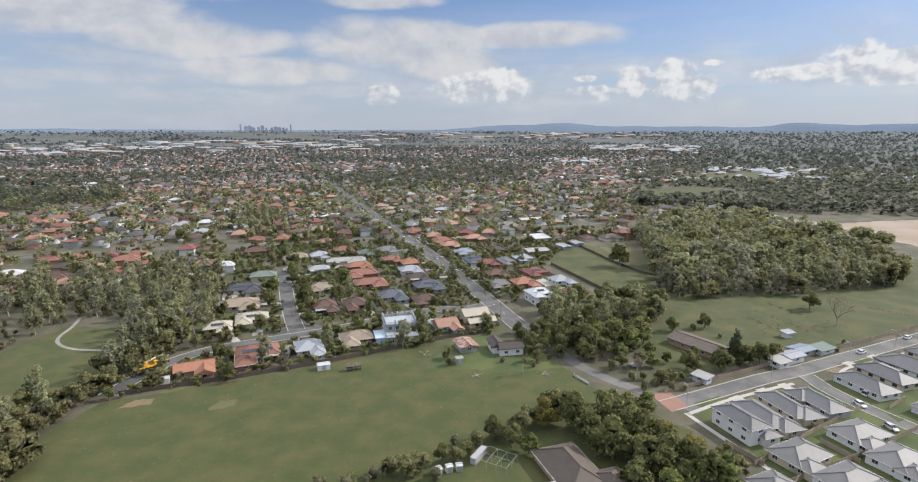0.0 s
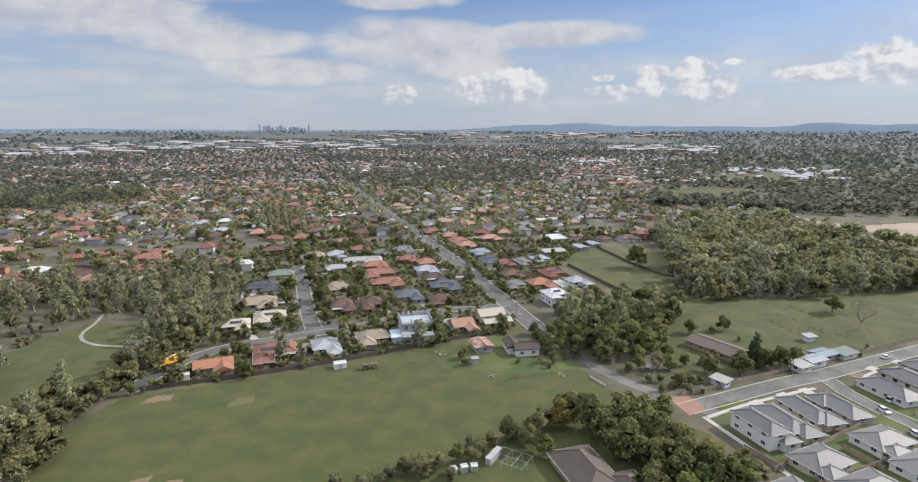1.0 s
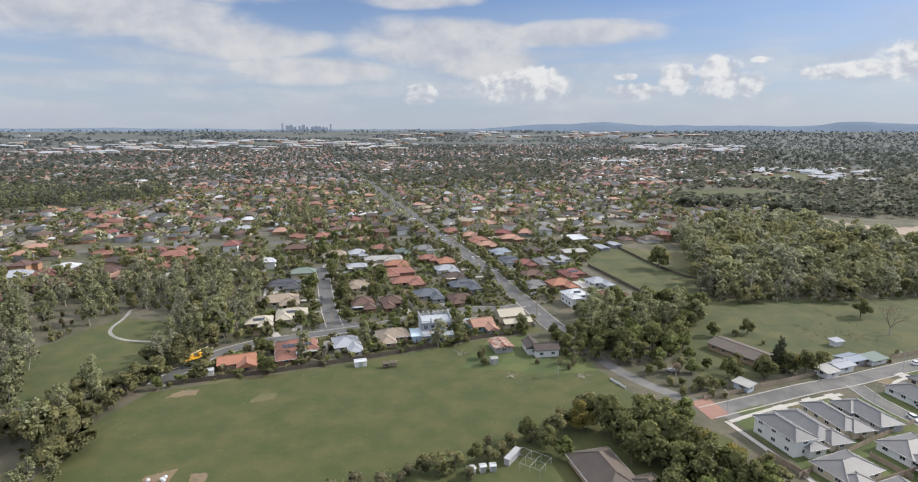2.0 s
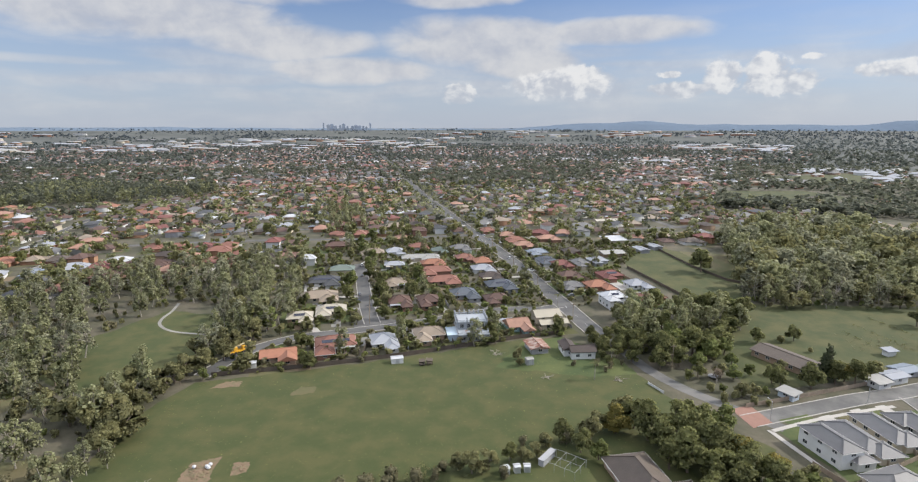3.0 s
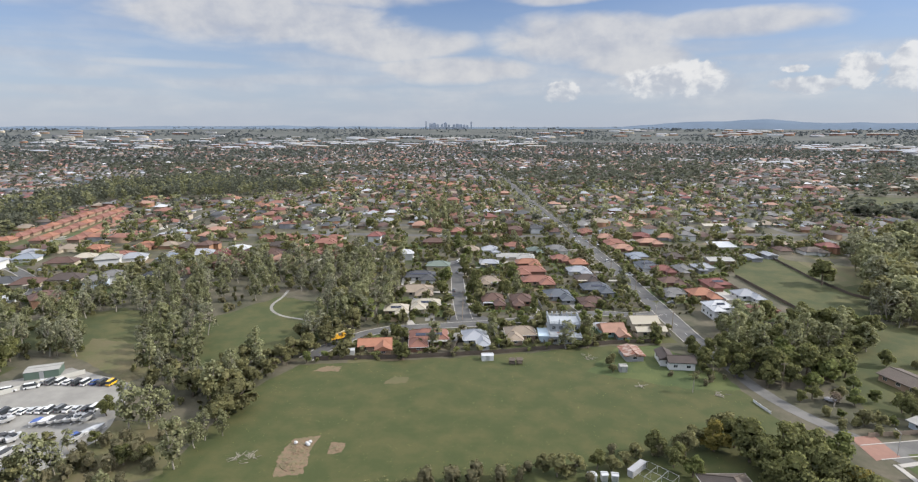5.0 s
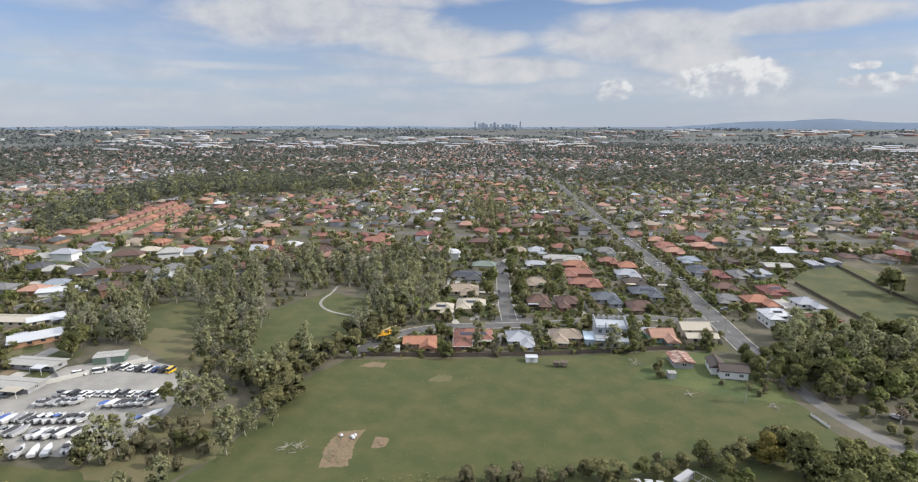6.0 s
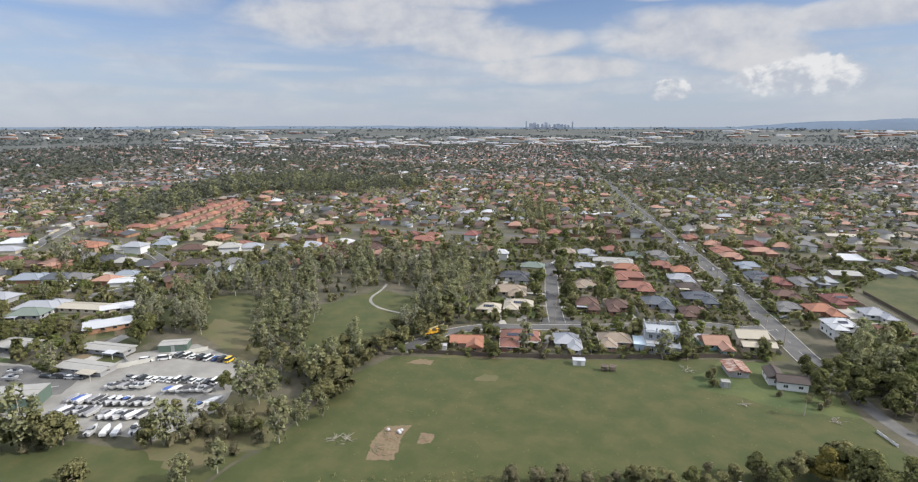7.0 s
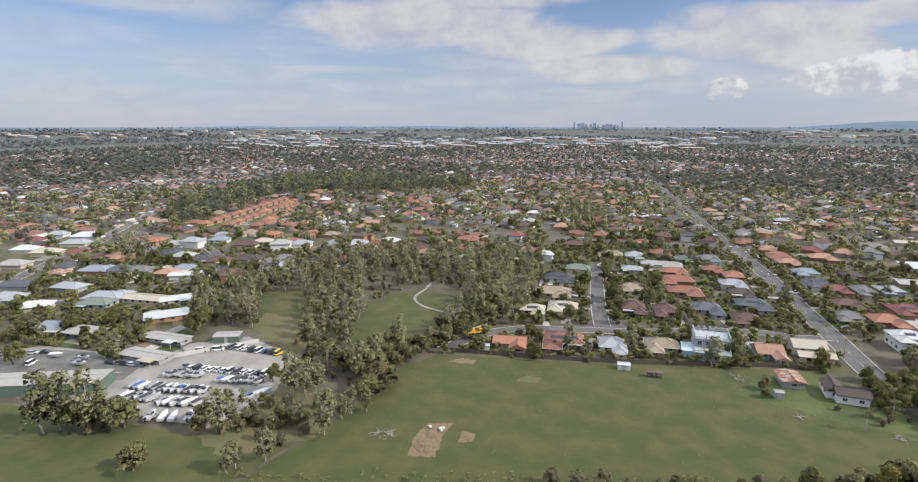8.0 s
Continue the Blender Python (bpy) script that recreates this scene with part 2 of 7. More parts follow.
LEAVES = {
    "gum": leaf("gum", (0.214, 0.222, 0.110), (0.320, 0.322, 0.184)), "gum_grey": leaf("gum_grey", (0.228, 0.232, 0.146), (0.328, 0.326, 0.218)),
    "fig": leaf("fig", (0.122, 0.130, 0.050), (0.216, 0.218, 0.084)), "olive": leaf("olive", (0.176, 0.172, 0.078), (0.268, 0.252, 0.120)),
    "yellow": leaf("yellow", (0.180, 0.162, 0.040), (0.290, 0.236, 0.066)), "bright": leaf("bright", (0.138, 0.164, 0.054), (0.220, 0.238, 0.082)),
    "pine": leaf("pine", (0.066, 0.080, 0.040), (0.108, 0.122, 0.058)), "palm": leaf("palm", (0.112, 0.122, 0.050), (0.180, 0.180, 0.076)),
    # greyed gum tone for far trees, haze put into the colour
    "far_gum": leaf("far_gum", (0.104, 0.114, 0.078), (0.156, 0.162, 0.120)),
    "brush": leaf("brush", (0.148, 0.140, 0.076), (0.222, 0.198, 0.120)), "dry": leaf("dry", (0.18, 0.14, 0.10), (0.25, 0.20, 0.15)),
    # distance haze painted into the leaf colour, bluer with each farther tone
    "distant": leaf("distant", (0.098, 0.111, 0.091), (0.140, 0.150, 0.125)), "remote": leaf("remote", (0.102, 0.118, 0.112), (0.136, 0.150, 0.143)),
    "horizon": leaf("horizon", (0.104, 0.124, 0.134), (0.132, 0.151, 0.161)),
}

# ---- mesh helpers ----
def part(name, bm, material, parent=None, label="", m=None):
    """Links a bmesh or a mesh as one object under a thing."""
    if isinstance(bm, bmesh.types.BMesh):
        me = bpy.data.meshes.new(name)
        bm.to_mesh(me)
        bm.free()
    else:
        me = bm
    if material and not me.materials:
        for one in material if isinstance(material, (list, tuple)) else [material]:
            me.materials.append(one)
    ob = new(name, me)
    if parent:
        ob.parent = parent
    if m is not None:
        ob.matrix_local = m
    if label:
        tagged(ob, label)
    return ob


def empty(name, x, y, z=0.0, rot=0.0, label="", category="", group="", size=1.0):
    ob = new(name)
    ob.empty_display_size = 0.2
    ob.matrix_world = pose(x, y, z, 0, 0, rot) @ Matrix.Scale(size, 4)
    return tagged(ob, label, category, group)


def mesh(name, verts, faces, material=None, mats=None, smooth=False):
    me = bpy.data.meshes.new(name)
    me.from_pydata([tuple(map(float, v)) for v in verts], [], [tuple(map(int, f)) for f in faces])
    if material:
        for one in material if isinstance(material, (list, tuple)) else [material]:
            me.materials.append(one)
    if mats is not None:
        me.polygons.foreach_set("material_index", np.asarray(mats, dtype=np.int32))
    if smooth:
        me.polygons.foreach_set("use_smooth", np.ones(len(me.polygons), dtype=bool))
    me.update()
    return me


def quick(name, verts, faces, material, mats=None):
    """A mesh of many equal-sided faces from arrays."""
    verts, faces = np.asarray(verts, np.float32), np.asarray(faces, np.int32)
    me = bpy.data.meshes.new(name)
    k = faces.shape[1]
    me.vertices.add(len(verts))
    me.vertices.foreach_set("co", verts.ravel())
    me.loops.add(faces.size)
    me.loops.foreach_set("vertex_index", faces.ravel())
    me.polygons.add(len(faces))
    me.polygons.foreach_set("loop_start", np.arange(0, faces.size, k, dtype=np.int32))
    for one in material if isinstance(material, (list, tuple)) else [material]:
        me.materials.append(one)
    if mats is not None:
        me.polygons.foreach_set("material_index", np.asarray(mats, np.int32))
    me.update(calc_edges=True)
    return me


BOX_F = ((0, 3, 2, 1), (4, 5, 6, 7), (0, 1, 5, 4), (1, 2, 6, 5), (2, 3, 7, 6), (3, 0, 4, 7))


def box_v(x0, y0, z0, x1, y1, z1):
    return [(x0, y0, z0), (x1, y0, z0), (x1, y1, z0), (x0, y1, z0), (x0, y0, z1), (x1, y0, z1), (x1, y1, z1), (x0, y1, z1)]


class Shape:
    """Collects pieces of one mesh."""

    def __init__(self):
        self.v, self.f, self.m = [], [], []

    def add(self, verts, faces, mi=0):
        k = len(self.v)
        self.v += list(verts)
        self.f += [tuple(i + k for i in f) for f in faces]
        self.m += [mi] * len(faces)
        return self

    def box(self, x0, y0, z0, x1, y1, z1, mi=0):
        return self.add(box_v(x0, y0, z0, x1, y1, z1), BOX_F, mi)

    def prism(self, outline, z0, z1, mi=0):
        n = len(outline)
        vs = [(x, y, z0) for x, y in outline] + [(x, y, z1) for x, y in outline]
        fs = [tuple(range(n))[::-1], tuple(range(n, 2 * n))] + [(i, (i + 1) % n, n + (i + 1) % n, n + i) for i in range(n)]
        return self.add(vs, fs, mi)

    def tube(self, a, b, ra, rb, n=7, mi=0):
        a, b = Vector(a), Vector(b)
        w = (b - a).normalized()
        s = w.orthogonal().normalized()
        t = w.cross(s)
        vs = [tuple(p + (s * math.cos(k) + t * math.sin(k)) * r) for p, r in ((a, ra), (b, rb)) for k in (2 * math.pi * i / n for i in range(n))]
        fs = [(i, (i + 1) % n, n + (i + 1) % n, n + i) for i in range(n)] + [tuple(range(n))[::-1], tuple(range(n, 2 * n))]
        return self.add(vs, fs, mi)

    def turned(self, x, y, profile, n=8, mi=0):
        """A turned solid from rows of radius and height."""
        vs = [(x + r * math.cos(2 * math.pi * i / n), y + r * math.sin(2 * math.pi * i / n), z) for r, z in profile for i in range(n)]
        fs = [(k * n + i, k * n + (i + 1) % n, (k + 1) * n + (i + 1) % n, (k + 1) * n + i) for k in range(len(profile) - 1) for i in range(n)]
        fs += [tuple(range(n))[::-1], tuple(range((len(profile) - 1) * n, len(profile) * n))]
        return self.add(vs, fs, mi)

    def mesh(self, name, material):
        return mesh(name, self.v, self.f, material, self.m)


def inside(x, y, poly):
    """Whether a place lies in a polygon."""
    hit, j = False, len(poly) - 1
    for i in range(len(poly)):
        (xi, yi), (xj, yj) = poly[i], poly[j]
        if (yi > y) != (yj > y) and x < (xj - xi) * (y - yi) / (yj - yi) + xi:
            hit = not hit
        j = i
    return hit


def ragged(poly, step=4.0, amp=0.8, seed=1):
    """The polygon with its edges broken into uneven short pieces."""
    rnd, out = random.Random(seed), []
    for (ax, ay), (bx, by) in zip(poly, poly[1:] + poly[:1]):
        n = max(1, int(math.hypot(bx - ax, by - ay) / step))
        for i in range(n):
            k = i / n
            j = amp if i else amp * 0.3
            out.append((ax + (bx - ax) * k + rnd.uniform(-j, j), ay + (by - ay) * k + rnd.uniform(-j, j)))
    return out


def patch(name, poly, z, material, label="", step=4.0, amp=0.0, seed=1, kind="structure", category="ground"):
    pts = ragged(poly, step, amp, seed) if amp else poly
    bm = bmesh.new()
    f = bm.faces.new([bm.verts.new((x, y, z)) for x, y in pts])
    f.normal_update()
    if f.normal.z < 0:
        f.normal_flip()
    bmesh.ops.triangulate(bm, faces=[f], quad_method="BEAUTY", ngon_method="BEAUTY")
    return tagged(part(name, bm, material), label, category, "", kind)


def smooth_line(pts, step=6.0):
    """A rounded line through the given places."""
    out = []
    for i in range(len(pts) - 1):
        p0, p1, p2, p3 = (Vector(pts[max(0, min(len(pts) - 1, k))]) for k in (i - 1, i, i + 1, i + 2))
        n = max(1, int((p2 - p1).length / step))
        for j in range(n):
            t = j / n
            out.append(0.5 * (2 * p1 + (p2 - p0) * t + (2 * p0 - 5 * p1 + 4 * p2 - p3) * t * t + (3 * p1 - p0 - 3 * p2 + p3) * t**3))
    return out + [Vector(pts[-1])]


def rise(x, y):
    """The far plain is bent up to reach the horizon in the camera's view."""
    r = math.hypot(x, y)
    return 0.0 if r < 1500 else 76.0 * ((r - 1500) / 3300) ** 2


def strip(line, left, right, z0, z1=None, mi=0, shape=None):
    """A band along a line, from left to right metres beside it; with z1 a raised band."""
    shape = shape or Shape()
    sides = []
    for i, p in enumerate(line):
        d = (line[min(i + 1, len(line) - 1)] - line[max(i - 1, 0)]).normalized()
        nrm = Vector((d.y, -d.x))
        sides.append((p + nrm * left, p + nrm * right, rise(p.x, p.y)))
    vs, fs = [], []
    if z1 is None:
        for a, b, g in sides:
            vs += [(a.x, a.y, z0 + g), (b.x, b.y, z0 + g)]
        fs = [(2 * i, 2 * i + 1, 2 * i + 3, 2 * i + 2) for i in range(len(sides) - 1)]
    else:
        for a, b, g in sides:
            vs += [(a.x, a.y, z0 + g), (a.x, a.y, z1 + g), (b.x, b.y, z1 + g), (b.x, b.y, z0 + g)]
        for i in range(len(sides) - 1):
            k = 4 * i
            fs += [(k, k + 1, k + 5, k + 4), (k + 1, k + 2, k + 6, k + 5), (k + 2, k + 3, k + 7, k + 6)]
    return shape.add(vs, fs, mi)


ROADS = []


def road(name, pts, width, material, label, kerb=True, z=0.05, dashes=False, verge=0.0, step=6.0):
    line = smooth_line(pts, step)
    ob = tagged(part(name, strip(line, -width / 2, width / 2, z).mesh(name, material), None), label, "road", "", "structure")
    ROADS.append((np.array([tuple(p) for p in line]), width))
    if kerb:
        part("kerb", strip(line, -width / 2 - 0.35, -width / 2, z - 0.04, z + 0.12).mesh("kerb", CONCRETE), None, ob)
        part("kerb", strip(line, width / 2, width / 2 + 0.35, z - 0.04, z + 0.12).mesh("kerb", CONCRETE), None, ob)
    if dashes:
        k = 0
        while k + 1 < len(line) and line[k].length < 620:
            a, b = line[k], line[min(k + 1, len(line) - 1)]
            d = (b - a).normalized()
            part("lane_line", strip([a, a + d * 3.0], -0.09, 0.09, z + 0.006).mesh("lane_line", LINE), None, ob)
            k += 2
    return ob


def road_gap(x, y):
    """Metres from the nearest kerb."""
    best = 1e9
    for line, w in ROADS:
        best = min(best, float(np.sqrt(((line - (x, y)) ** 2).sum(1).min())) - w / 2)
    return best

# ---- ground ----
RINGS = [0.0, 60, 150, 300, 600, 1000, 1500] + [1500 + 170 * i for i in range(1, 21)]
SPOKES = 120
land = Shape()
vs = [(0, 0, 0)]
for r in RINGS[1:]:
    for i in range(SPOKES):
        a = 2 * math.pi * i / SPOKES
        vs.append((r * math.sin(a), r * math.cos(a), rise(r, 0)))
fs = [(0, 1 + (i + 1) % SPOKES, 1 + i) for i in range(SPOKES)]
for k in range(len(RINGS) - 2):
    a, b = 1 + k * SPOKES, 1 + (k + 1) * SPOKES
    fs += [(a + i, a + (i + 1) % SPOKES, b + (i + 1) % SPOKES, b + i) for i in range(SPOKES)]
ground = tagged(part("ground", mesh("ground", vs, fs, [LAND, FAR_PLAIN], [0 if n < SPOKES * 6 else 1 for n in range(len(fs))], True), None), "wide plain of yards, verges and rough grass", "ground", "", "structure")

FIELD_POLY = [(-120, 171.6), (-81.6, 188.4), (-50.4, 202.8), (-4.8, 228), (14.4, 235.2), (36, 213.6), (44.4, 192), (55.2, 170.4), (72, 153.6), (48, 120), (0, 120), (-24, 72), (-72, 24), (-118, 60), (-116, 96), (-118.8, 120), (-124.8, 144)]
patch("field", FIELD_POLY, 0.020, FIELD, "broad mown grass field, green with browned patches", 4, 1.0, 2)
patch("field", [(-118.5, 60), (-74, 24), (-300, 8), (-292, 44), (-240, 50), (-207, 63), (-184, 71), (-166, 76), (-149, 81), (-134, 86), (-118, 96)], 0.016, FIELD, "mown grass between the storage yard and the creek", 4, 0.4, 22)
patch("lawn", [(-12, 199.2), (-2.4, 226.8), (14.4, 234), (36, 212.4), (40.8, 200.4), (26.4, 195.6), (9.6, 196.8)], 0.034, LAWN, "bright green back lawn beside the white cottage", 3, 0.8, 3)
patch("lawn", [(-192, 201.6), (-180, 246), (-141.6, 240), (-124.8, 206.4), (-129.6, 177.6), (-153.6, 158.4), (-180, 168)], 0.024, FIELD, "shaded park lawn with a path", 4, 1.2, 4)
patch("lawn", [(-278.4, 165.6), (-246, 204), (-204, 201.6), (-192, 168), (-213.6, 153.6), (-246, 146.4)], 0.026, PADDOCK, "grassy clearing among gum trees", 4, 1.5, 5)
patch("dry_grass", [(-213.6, 151.2), (-170.4, 139.2), (-168, 153.6), (-189.6, 170.4), (-222, 168)], 0.032, DRY, "dry grass bank behind the storage yard", 3, 1.2, 6)
patch("dry_grass", [(-153.6, 84), (-129.6, 79.2), (-115.2, 100.8), (-124.8, 124.8), (-151.2, 117.6)], 0.030, DRY, "rough dry grass along the creek bank", 3, 1.5, 7)
patch("paddock", [(79.2, 192), (110.4, 201.6), (144, 213.6), (206.4, 240), (396, 324), (396, 396), (314.4, 374.4), (254.4, 314.4), (206.4, 300), (115.2, 295.2), (88.8, 266.4), (72, 230.4)], 0.022, PADDOCK, "open green paddock with old garden rows", 5, 1.2, 8)
patch("sports_field", [(67.2, 429.6), (103.2, 427.2), (141.6, 386.4), (127.2, 338.4), (112.8, 297.6), (84, 296.4), (63.6, 368.4)], 0.024, PADDOCK, "fenced green school oval", 5, 0.6, 9)
patch("sports_field", [(110.4, 422.4), (156, 410.4), (148.8, 381.6), (120, 360)], 0.030, DRY, "dry strip beyond the oval fence", 5, 0.8, 10)
patch("bare_earth", [(314.4, 576), (339.6, 484.8), (350.4, 456), (360, 422.4), (504, 432), (564, 564), (432, 546), (360, 528), (330, 578.4)], 0.030, SAND, "cleared sandy earthworks", 6, 3.0, 11)
patch("bare_earth", [(318, 640), (324, 600), (331, 560), (338, 525), (336, 488), (347, 488), (349, 528), (342, 565), (334, 604), (328, 642)], 0.034, SAND, "sandy track from the earthworks", 5, 1.2, 41)
patch("meadow", [(246, 840), (396, 864), (420, 768), (276, 720)], 0.030, PADDOCK, "distant green meadow", 8, 3.0, 12)
patch("meadow", [(396, 1080), (624, 1200), (672, 1032), (456, 960)], 0.030, PADDOCK, "distant green meadow", 8, 3.0, 13)
patch("bare_patch", [(-85.8, 108), (-79.2, 111.6), (-84, 123.6), (-84.6, 129.6), (-91.2, 126), (-90.6, 116.4)], 0.036, DIRT, "bare dug dirt patch in the grass", 0.8, 0.45, 14)
patch("bare_patch", [(-78, 121.8), (-74.4, 123.6), (-75.6, 128.4), (-79.8, 127.2)], 0.036, DIRT, "bare dug dirt patch in the grass", 0.7, 0.35, 15)
patch("bare_patch", [(-111.6, 168), (-102, 171), (-103.2, 175.2), (-109.2, 174)], 0.036, DIRT, "worn dirt patch in the grass", 0.8, 0.6, 16)
patch("bare_patch", [(-81.6, 166.8), (-74.4, 169.2), (-74.4, 174), (-80.4, 172.8)], 0.036, DRY, "browned patch in the grass", 0.8, 0.6, 17)
YARD = [(-201.6, 142.8), (-169.2, 139.2), (-156, 124.8), (-146.4, 108), (-147.6, 86.4), (-165.6, 81.6), (-183.6, 76.8), (-206.4, 68.4), (-240, 55.2), (-278.4, 72), (-266.4, 88.8), (-240, 98.4), (-225.6, 96), (-211.2, 105.6), (-216, 123.6)]
patch("storage_yard", YARD, 0.040, GRAVEL, "pale gravel storage yard for cars and boats", 3, 0.4, 18, category="yard")
patch("asphalt_yard", [(-225.6, 96), (-211.2, 100.8), (-204, 90), (-220.8, 74.4), (-262, 66), (-270, 78), (-262, 88), (-240, 97)], 0.048, OLD_ASPHALT, "grey asphalt marking bay", 3, 0.3, 19, category="yard")

# ---- roads ----
road("main_road", [(32.5, 236), (27.4, 250.5), (17.8, 281.9), (9.3, 307.2), (-2.8, 345.6), (-15.7, 384.3), (-31.5, 428.1), (-50.8, 477.7), (-98.2, 609.6), (-131.7, 698.5), (-172.2, 818.5), (-223.7, 977.3), (-272.8, 1132.4), (-396, 1510), (-672, 2350)], 9.6, ASPHALT, "wide grey asphalt suburban road", dashes=True, z=0.056)
road("near_road", [(79.2, 165.6), (69.6, 175.2), (55.2, 189.6), (46.2, 204), (39.6, 220.8), (32.5, 237)], 5.2, OLD_ASPHALT, "narrow grey lane beside the field", kerb=False)
road("estate_street", [(69.6, 169.2), (91.2, 179.4), (111.6, 189), (128.4, 195.6), (146.4, 204), (201.6, 229.2), (300, 274.8), (456, 348)], 6.8, OLD_ASPHALT, "new pale asphalt estate street", z=0.060)
road("estate_side_street", [(130.0, 192.5), (130.2, 182.4), (132.2, 174), (135.6, 165), (140, 155), (146.5, 141), (152, 120)], 6.0, OLD_ASPHALT, "new asphalt side street", z=0.064)
road("field_street", [(15.5, 279), (6, 271.5), (-7.5, 270.5), (-22, 264.5), (-34, 257), (-50, 246), (-62, 238.5), (-76, 231.5), (-90, 224.5), (-101, 219), (-110, 209.5), (-116, 199), (-118.5, 189), (-120.5, 177)], 6.4, ASPHALT, "grey residential street behind the field houses", z=0.060)
road("short_street", [(-73, 240), (-76.5, 248), (-83.6, 266), (-91, 286), (-99, 309), (-106, 330), (-116, 352)], 7.2, ASPHALT, "dark asphalt residential street", z=0.064)
patch("street_bend", [(-80.2, 247), (-81.8, 238), (-80, 233.5), (-66, 236), (-57, 241), (-64, 246.5), (-71.6, 252)], 0.069, ASPHALT, "wide asphalt bend where the streets meet", category="road")
road("cross_street", [(-312, 386.4), (-228, 417.6), (-124.8, 439.2), (-46.6, 466.8), (72, 508), (180, 542.4)], 7.5, ASPHALT, "asphalt cross street", kerb=False, z=0.048)
road("west_road", [(-300, 36), (-372, 96), (-428.4, 153.6), (-480, 211.2), (-513.6, 240), (-624, 348)], 9.0, OLD_ASPHALT, "straight pale through road", z=0.048)
road("west_street", [(-513.6, 246), (-432, 254.4), (-360, 235.2), (-314.4, 206.4), (-314.4, 156), (-330, 115.2)], 6.5, ASPHALT, "asphalt street through the western houses")
road("hill_street", [(-360, 314.4), (-396, 396), (-446.4, 516), (-516, 768), (-600, 1080)], 5.5, ASPHALT, "asphalt street between tiled houses")
part_path = road("park_path", [(-124.8, 213.6), (-142.8, 216.6), (-159.6, 218.4), (-170.4, 224.4), (-175.8, 232.8), (-178.5, 245), (-183, 257)], 1.5, GRAVEL, "pale concrete footpath curving through the park", kerb=False, z=0.045, step=1.5)
patch("paved_crossing", [(66.6, 176.4), (73.8, 180), (76.8, 169.2), (69.6, 165)], 0.074, RED_PAVING, "red paved road threshold", kind="structure", category="paving")
for pts, w in (([(74.4, 163.8), (91.2, 172.8), (110.4, 181.2), (121.2, 185.4)], 1.5), ([(73.8, 164.4), (76.2, 157.2), (80.4, 145.2), (84, 134.4), (87.6, 120)], 1.6), ([(141.6, 190.2), (148.8, 198), (170.4, 207), (201.6, 221.4)], 1.4)):
    tagged(part("footpath", strip(smooth_line(pts, 2.0), -w / 2, w / 2, 0.05, 0.11).mesh("footpath", CONCRETE), None), "pale concrete footpath along the estate street", "footpath", "", "structure")
patch("estate_ground", [(80, 163), (125, 183), (200, 217), (300, 262), (320, 170), (170, 72), (88, 120)], 0.024, LAWN, "green yards and verges of the new estate", 3, 0.2, 23)
patch("corner_lawn", [(76.2, 165), (84, 169.2), (85.2, 156), (82.8, 146.4), (79.8, 153.6)], 0.045, LAWN, "bright green corner lawn", 2, 0.3, 20)

# Street grid of the older suburb: a runs across, b runs away along the main road.
GRID_O, GRID_V, GRID_U = Vector((-46.6, 466.8)), Vector((0.946, 0.324)), Vector((-0.324, 0.946))


def grid(a, b):
    p = GRID_O + GRID_V * a + GRID_U * b
    return p.x, p.y


WOOD_W = [(-253.2, 136.8), (-283.2, 168), (-274.8, 188.4), (-278.4, 216), (-264, 252), (-228, 295.2), (-198, 325.2), (-158.4, 350.4), (-132, 310.8), (-120, 261.6), (-110.4, 229.2), (-124.8, 206.4), (-124.8, 183.6), (-130.8, 168), (-123.6, 140.4), (-118, 130), (-134, 126), (-142.8, 131), (-158.4, 140.4), (-171.6, 147.6), (-198, 147.6), (-216, 146.4), (-232.8, 135.6)]
CLEARINGS = [[(-252, 188.4), (-231.6, 206.4), (-201.6, 175.2), (-181.2, 154.8), (-177.6, 146.4), (-204, 145.2), (-211.2, 157.2)], [(-150, 156), (-168, 176), (-190, 204), (-187.2, 234), (-182.4, 250), (-153.6, 252), (-141.6, 222), (-134.4, 192), (-135.6, 176.4), (-144, 165.6)]]
WOOD_E = [(111, 299), (130, 352), (138, 406), (160, 482), (188, 506), (254, 512), (289, 450), (294, 405), (292, 368), (281, 337), (254, 308), (220, 304), (177, 293), (144, 291), (123, 286)]
BELT = [(-499, 279), (-589, 342), (-690, 490), (-774, 643), (-700, 771), (-528, 751), (-489, 800), (-429, 710), (-479, 624), (-567, 551), (-608, 493), (-567, 400), (-490, 310)]
CLEAR = [FIELD_POLY, WOOD_W, WOOD_E, BELT, YARD, [(-262, 146), (-200, 190), (-160, 150), (-165, 120), (-215, 110), (-250, 125)],
         [(-156, 24), (-153.6, 69.6), (-264, 72), (-312, 24)], [(24, 270), (79.2, 180), (206.4, 240), (396, 324), (564, 564), (360, 600), (314.4, 546), (228, 537.6), (168, 505), (146, 440), (110, 446), (72, 446), (48, 360)],
         [(246, 840), (396, 864), (420, 768), (276, 720)], [(396, 1080), (624, 1200), (672, 1032), (456, 960)], [(72, 120), (72, 180), (216, 234), (312, 168), (168, 72)], [(-170, 70), (-166, 142), (-135, 185), (-112, 182), (-100, 150), (-105, 70)]]
HAND = [(-170.4, 414), (-150, 360), (-124.8, 246), (-120, 168), (14.4, 235.2), (72, 396), (105.6, 446.4), (-36, 453.6)]  # houses set one by one
